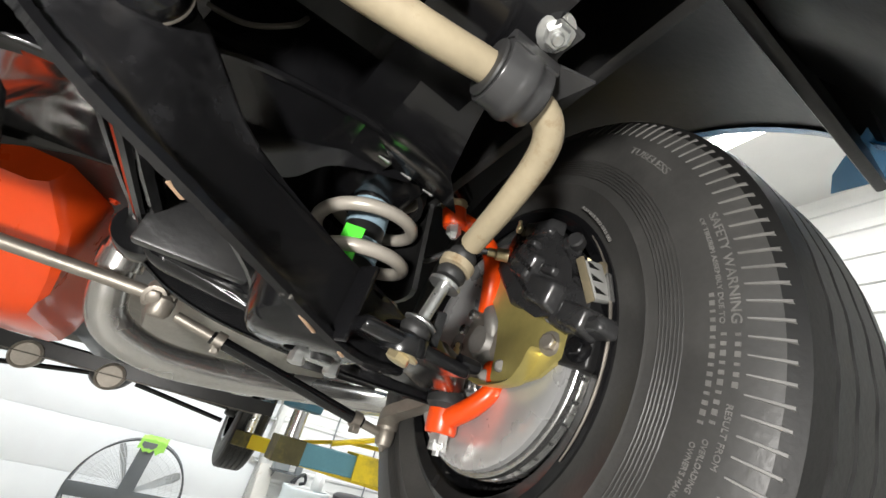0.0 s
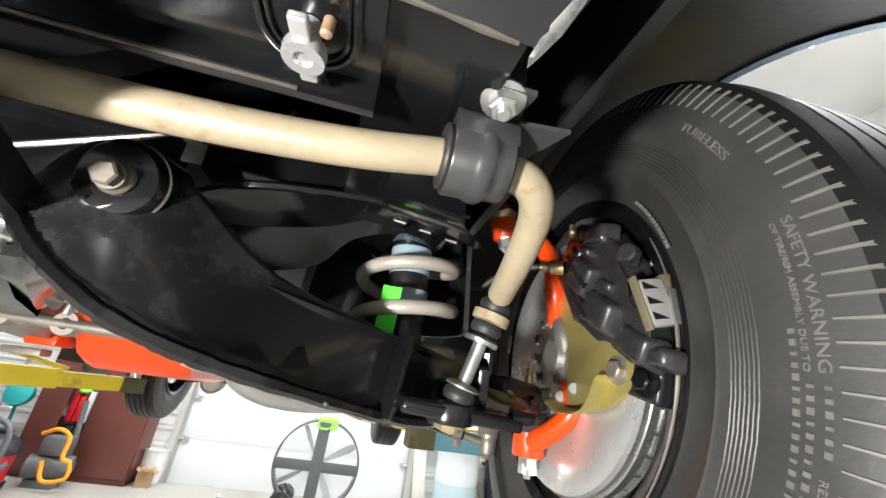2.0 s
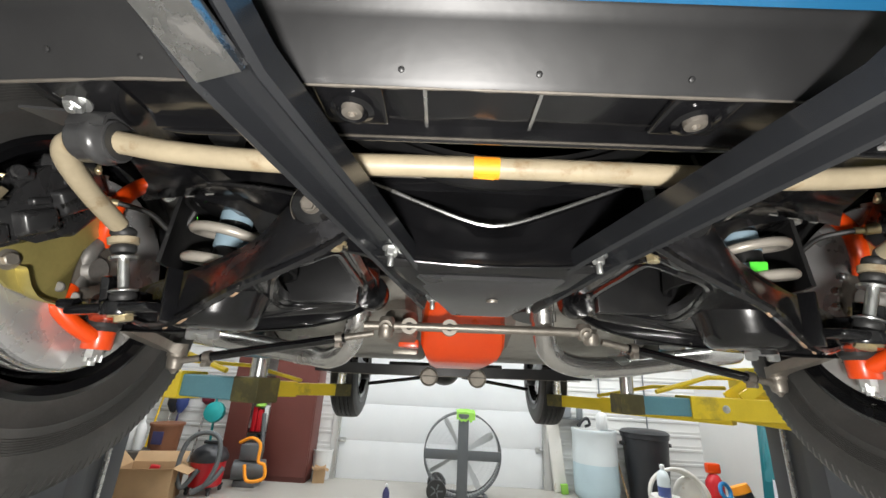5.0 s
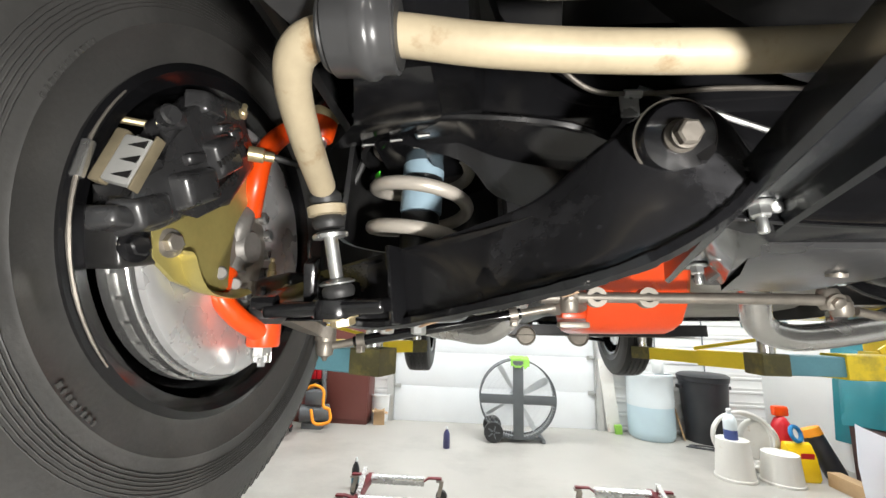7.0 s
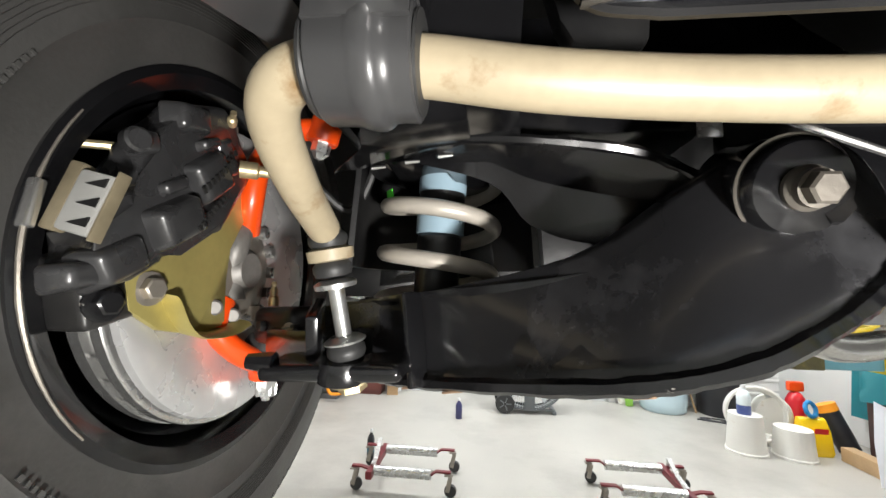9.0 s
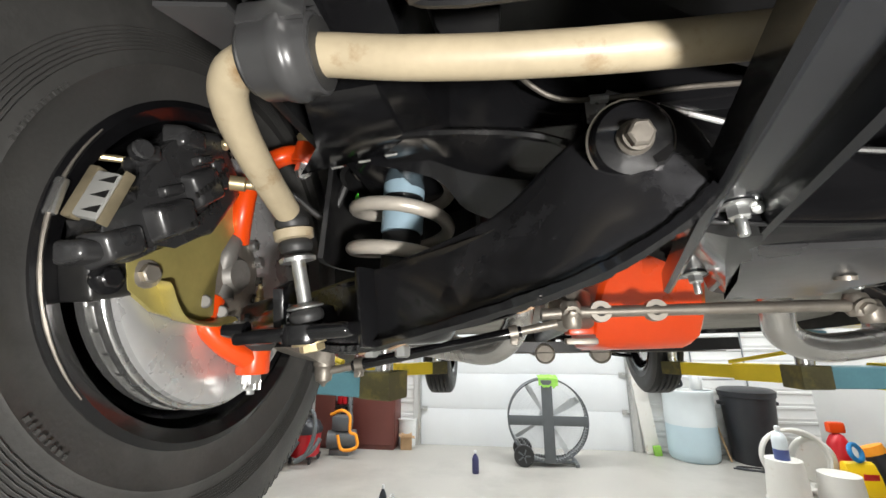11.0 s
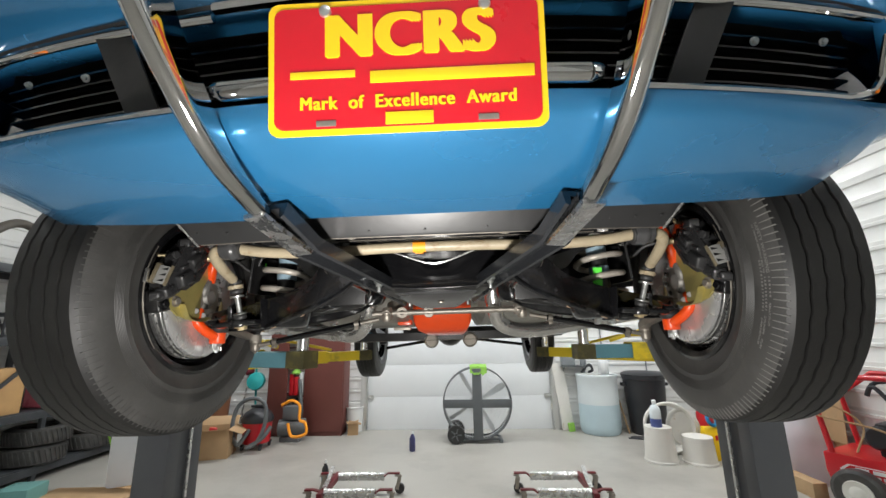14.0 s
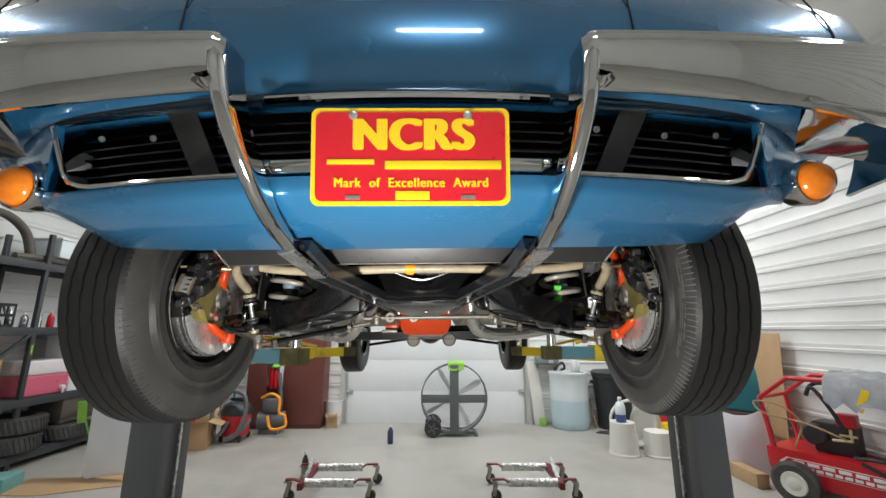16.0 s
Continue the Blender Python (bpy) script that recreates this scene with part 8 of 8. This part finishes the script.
box(bm, (0.20, 0.17, 0.04), (0.02, 0.02, 0.09), bevel=0.004)
part("tap", bm, PLASTICW, pc)
for y, z, r in ((4.52, 0.17, 0), (4.56, 0.375, 6), (5.20, 0.17, 0)):
    tb = bmesh.new()
    lathe(tb, [(0.17, -0.085), (0.20, -0.10), (0.27, -0.10), (0.305, -0.08), (0.312, 0.0), (0.305, 0.08), (0.27, 0.10), (0.20, 0.10), (0.17, 0.085)], Matrix.Translation((-5.12, y, z + 0.102)), 40, cap=False)
    spare = solo("spare_tyre", tb, RUBBER, "worn black spare tyre lying on the rack", "tyre", "spare tyres")
    for k in range(40):
        a = 2 * math.pi * k / 40
        tb = bmesh.new()
        box(tb, (0, 0, 0), (0.012, 0.022, 0.15), bevel=0.002, m=Matrix.Translation((-5.12, y, z + 0.102)) @ Matrix.Rotation(a, 4, "Z") @ Matrix.Translation((0.310, 0, 0)) @ Matrix.Rotation(0.3, 4, "X"))
        part("tread_block", tb, RUBBER, spare)
bm = bmesh.new()
box(bm, (-5.15, 5.25, 0.60), (0.45, 0.55, 0.30), bevel=0.02)
box(bm, (-5.15, 5.25, 0.43), (0.40, 0.50, 0.10), bevel=0.02)
box(bm, (-5.15, 5.2, 0.385), (0.3, 0.3, 0.03), bevel=0.01)
# parts heaped on the upper shelves
HULL = surf("dusty_part", (0.10, 0.085, 0.07), 0.6, var=0.25, scale=8)
solo("old_carton", bm, HULL, "dusty dark carton on the spare tyre", "carton")
bm = bmesh.new()
tube(bm, smooth_path([(-5.1, 3.4, 2.46), (-5.05, 3.6, 2.80), (-5.1, 3.9, 2.95), (-5.1, 4.2, 2.80), (-5.05, 4.3, 2.46)], 6), 0.05, n=10)
solo("exhaust_elbow", bm, HULL, "dark curved metal part on the top shelf", "car part")
bm = bmesh.new()
tube(bm, smooth_path([(-5.05, 4.1, 2.47), (-5.0, 4.5, 2.49), (-5.05, 5.0, 2.47), (-5.1, 5.6, 2.48)], 6), 0.045, n=8)
solo("metal_rail", bm, HULL, "rusty long metal part on the top shelf", "car part")
tb_ = thing("storage_tote", (-5.12, 4.85, 2.525), "clear plastic storage tote on the top shelf", "tote")
bm = bmesh.new()
prism(bm, [(-0.2, -0.33), (0.2, -0.33), (0.2, 0.33), (-0.2, 0.33)], Matrix(), 0.24, 0.02)
part("tub", bm, BARREL, tb_)
bm = bmesh.new()
box(bm, (0, 0, 0.25), (0.43, 0.70, 0.025), bevel=0.008)
part("lid", bm, PLASTICW, tb_)
bm = bmesh.new()
box(bm, (-5.13, 4.0, 1.04), (0.32, 0.30, 0.50), rot=(0, 0, 4), bevel=0.004)
solo("wooden_case", bm, surf("pale_wood", (0.55, 0.33, 0.14), 0.6, var=0.12, scale=6), "pale wooden case standing on the rack shelf", "case")
bm = bmesh.new()
box(bm, (-5.13, 5.3, 1.20), (0.4, 0.6, 0.82), bevel=0.02)
solo("grey_bin", bm, PLASTICW, "pale storage bin on the rack shelf", "bin")
bm = bmesh.new()
rr = [(-0.27, 0.045), (0.27, 0.045), (0.305, 0.055), (0.325, 0.08), (0.33, 0.12), (0.33, 1.03), (0.315, 1.08), (0.28, 1.11), (0.22, 1.12), (-0.22, 1.12), (-0.28, 1.11), (-0.315, 1.08), (-0.33, 1.03), (-0.33, 0.10), (-0.32, 0.065), (-0.30, 0.05)]
prism(bm, rr, pose(-3.52, 4.16, 0.0, 82, -9, -6), 0.03, 0.010, 3)
solo("white_hardtop", bm, surf("gelcoat_white", (0.82, 0.84, 0.88), 0.35, var=0.03, scale=3), "white moulded body panel leaning against the lift post", "body panel")
bm = bmesh.new()
box(bm, (-4.03, 4.24, 0.68), (0.10, 0.014, 0.24), rot=(0, -8, 0), bevel=0.004)
tube(bm, [(-3.99, 4.25, 0.60), (-3.74, 4.27, 0.0)], 0.010, n=8)
solo("lime_paddle", bm, LIME, "lime green paddle standing by the white panel", "paddle")
bm = bmesh.new()
prism(bm, [(-0.7, -0.2), (-0.2, -0.3), (0.5, -0.15), (0.75, 0.1), (0.4, 0.25), (-0.1, 0.18), (-0.6, 0.25)], pose(-3.75, 4.05, 0.002, 0, 0, 10), 0.006, 0.001)
solo("cardboard_floor_sheet", bm, CARD, "torn cardboard sheet lying on the floor", "cardboard")
bm = bmesh.new()
box(bm, (-4.45, 3.85, 0.07), (0.3, 0.3, 0.14), rot=(0, 0, 15), bevel=0.008)
solo("teal_box", bm, surf("pale_teal", (0.16, 0.36, 0.34), 0.6, var=0.1), "pale teal box on the floor by the rack", "box")
# shop vacuum
vac = thing("shop_vacuum", (-2.98, 5.72, 0), "red shop vacuum with a black lid and coiled grey hose", "vacuum cleaner")
bm = bmesh.new()
lathe(bm, [(0.17, 0.08), (0.19, 0.10), (0.205, 0.36), (0.21, 0.38)], None, 28)
part("tank", bm, REDP, vac, "red plastic tank")
bm = bmesh.new()
lathe(bm, [(0.22, 0.37), (0.225, 0.42), (0.18, 0.50), (0.10, 0.55), (0.03, 0.56)], None, 28)
box(bm, (0, 0, 0.58), (0.22, 0.05, 0.04), bevel=0.015)
part("lid", bm, PLASTICB, vac, "black motor lid")
bm = bmesh.new()
tube(bm, smooth_path([(0.0, -0.21, 0.30), (-0.12, -0.30, 0.12), (-0.22, -0.28, 0.35), (-0.18, -0.24, 0.62), (0.0, -0.22, 0.72), (0.20, -0.24, 0.66), (0.24, -0.26, 0.40), (0.16, -0.30, 0.16), (0.02, -0.31, 0.08), (0.22, -0.28, 0.2), (0.3, -0.2, 0.34)], 6), 0.028, n=10)
part("hose", bm, FANGREY, vac, "grey ribbed hose")
for a in range(4):
    bm = bmesh.new()
    x, y = 0.19 * math.cos(radians(45 + 90 * a)), 0.19 * math.sin(radians(45 + 90 * a))
    lathe(bm, [(0.03, -0.012), (0.035, 0), (0.03, 0.012)], axis((x, y, 0.035), (1, 0, 0)), 14)
    box(bm, (x, y, 0.075), (0.05, 0.05, 0.03), bevel=0.006)
    part("caster", bm, PLASTICB, vac)
cp = thing("compressor", (-2.62, 6.12, 0), "grey compressor with coiled orange air hose", "compressor")
bm = bmesh.new()
lathe(bm, [(0.05, -0.22), (0.12, -0.20), (0.13, 0.0), (0.12, 0.20), (0.05, 0.22)], axis((0, 0, 0.2), (1, 0.3, 0)), 22)
box(bm, (0, 0, 0.42), (0.26, 0.2, 0.2), bevel=0.03)
box(bm, (0, -0.05, 0.04), (0.3, 0.1, 0.08), bevel=0.01)
part("body", bm, FANGREY, cp)
bm = bmesh.new()
tube(bm, smooth_path([(-0.12, -0.15, 0.55), (0.05, -0.2, 0.62), (0.18, -0.2, 0.55), (0.2, -0.22, 0.35), (0.28, -0.2, 0.30), (0.30, -0.22, 0.15), (0.1, -0.24, 0.12), (0.02, -0.22, 0.3)], 6), 0.022, n=8)
part("air_hose", bm, TAPEO, cp, "orange air hose")
bm = bmesh.new()
tube(bm, [(0.1, 0.1, 0.4), (0.02, 0.14, 0.9)], 0.03, n=8)
part("handle", bm, FANGREY, cp)
MAROON = surf("maroon_plastic", (0.16, 0.012, 0.03), 0.5)
for x, mt, head, lab in ((-4.42, PYEL, None, "yellow broom handle leaning on the wall"), (-3.70, STEEL, MAROON, "mop with a dark red head leaning on the wall"), (-4.10, NAVY, BLUEL, "blue handled brush leaning on the wall"), (-4.22, STEEL, PLASTICB, "black headed floor brush leaning on the wall")):
    br_ = thing("broom", (x, 6.62, 0), lab, "broom", "brooms on the wall")
    bm = bmesh.new()
    tube(bm, [(0, -0.1, 0.0), (0.03, 0.11, 1.35)], 0.014, n=8)
    part("handle", bm, mt, br_)
    if head:
        bm = bmesh.new()
        lathe(bm, [(0.03, -0.10), (0.10, -0.05), (0.10, 0.02), (0.03, 0.08)], Matrix.Translation((0.025, 0.035, 1.04)) @ Matrix.Diagonal((1, 0.6, 1 if head == MAROON else 2.4, 1)), 12)
        part("head", bm, head, br_)
bm = bmesh.new()
lathe(bm, [(0.13, -0.05), (0.15, 0.0), (0.14, 0.06), (0.05, 0.09)], axis((-3.42, 6.45, 0.86), (0.1, -1, 0.2)), 22)
tube(bm, [(-3.45, 6.47, 1.15), (-3.42, 6.52, 0.0)], 0.018, n=8)
solo("dust_scoop", bm, surf("teal_plastic", (0.02, 0.36, 0.36), 0.4), "teal plastic scoop on a stick against the wall", "scoop")
pot = thing("brown_bin", (-3.86, 6.1, 0), "brown plastic bin with a blue label", "bin")
bm = bmesh.new()
lathe(bm, [(0.15, 0), (0.20, 0.70), (0.215, 0.70), (0.215, 0.73), (0.19, 0.73)], None, 28)
part("tub", bm, surf("brown_plastic", (0.24, 0.10, 0.05), 0.5), pot)
bm = bmesh.new()
box(bm, (0.02, -0.192, 0.56), (0.14, 0.02, 0.16), bevel=0.003)
part("label_patch", bm, NAVY, pot, "plain blue label")
for k in range(2):
    sb = bottle("spray_bottle", (-4.12 + 0.10 * k, 5.82, 0.42), 0.42, 0.06, PLASTICW, "white spray bottle on a low carton", "spray bottle")
bm = bmesh.new()
box(bm, (-4.08, 5.86, 0.21), (0.36, 0.34, 0.42), bevel=0.008)
solo("low_carton", bm, HULL, "dusty low carton under spray bottles", "carton")


# ---- wheel dollies ----
def dolly(at, s):
    ob = thing("wheel_dolly", at, "dark red wheel dolly with steel rollers and casters", "wheel dolly", "wheel dollies")
    bm = bmesh.new()
    beam(bm, V(-s * 0.26, -0.30, 0.15), V(-s * 0.26, 0.30, 0.15), 0.05, 0.06)
    part("side_beam", bm, surf_dolly, ob, "dark red steel beam")
    for y in (-0.22, 0.22):
        bm = bmesh.new()
        lathe(bm, [(0.02, -0.30), (0.04, -0.295), (0.04, 0.18), (0.02, 0.185)], axis((s * 0.06, y, 0.16), (s, 0, 0)), 22)
        part("roller", bm, STEEL, ob, "bare steel roller")
        bm = bmesh.new()
        tube(bm, [(s * 0.24, y, 0.16), (s * 0.28, y, 0.19), (s * 0.40, y, 0.19)], 1.0, section=[(-0.02, -0.006), (0.02, -0.006), (0.02, 0.006), (-0.02, 0.006)], up=(0, 0, 1))
        part("end_arm", bm, surf_dolly, ob)
        bm = bmesh.new()
        tube(bm, [(-s * 0.26, y, 0.17), (-s * 0.34, y, 0.19), (-s * 0.42, y, 0.19)], 1.0, section=[(-0.02, -0.006), (0.02, -0.006), (0.02, 0.006), (-0.02, 0.006)], up=(0, 0, 1))
        part("end_arm", bm, surf_dolly, ob)
        for x in (s * 0.38, -s * 0.40):
            bm = bmesh.new()
            lathe(bm, [(0.02, -0.018), (0.045, -0.02), (0.05, -0.01), (0.05, 0.01), (0.045, 0.02), (0.02, 0.018)], axis((x + 0.02, y, 0.05), (0, 1, 0)), 22)
            cs = part("caster", bm, BUSH, ob, "black caster wheel")
            bm = bmesh.new()
            for dy in (-0.026, 0.026):
                box(bm, (x + 0.008, y + dy, 0.105), (0.035, 0.004, 0.12), rot=(0, 12, 0), bevel=0.001)
            box(bm, (x, y, 0.172), (0.06, 0.06, 0.012), bevel=0.002)
            part("fork", bm, CASTIRON, cs)
    bm = bmesh.new()
    tube(bm, [(-s * 0.30, 0.22, 0.25), (-s * 0.27, 0.0, 0.20), (-s * 0.25, -0.2, 0.19)], 1.0, section=[(-0.018, -0.008), (0.018, -0.008), (0.018, 0.008), (-0.018, 0.008)], up=(0, 0, 1))
    lathe(bm, [(0.018, 0), (0.018, 0.05)], axis((-s * 0.30, 0.22, 0.19), (0, 0, 1)), 12)
    part("ratchet_lever", bm, STEEL, ob, "bare steel ratchet lever")
    return ob


surf_dolly = surf("dolly_red", (0.16, 0.012, 0.018), 0.45, var=0.15, scale=9)
dolly((-1.0, 3.82, 0), 1)
dolly((0.97, 3.82, 0), -1)
can = bottle("spray_can", (-1.44, 4.22, 0), 0.27, 0.036, PLASTICB, "black spray can with a white cap and blue label", "spray can")
bm = bmesh.new()
lathe(bm, [(0.0365, 0.05), (0.0368, 0.055), (0.0368, 0.12), (0.0365, 0.125)], None, 20, cap=False)
part("label_band", bm, BLUEPAD, can, "plain blue label band")
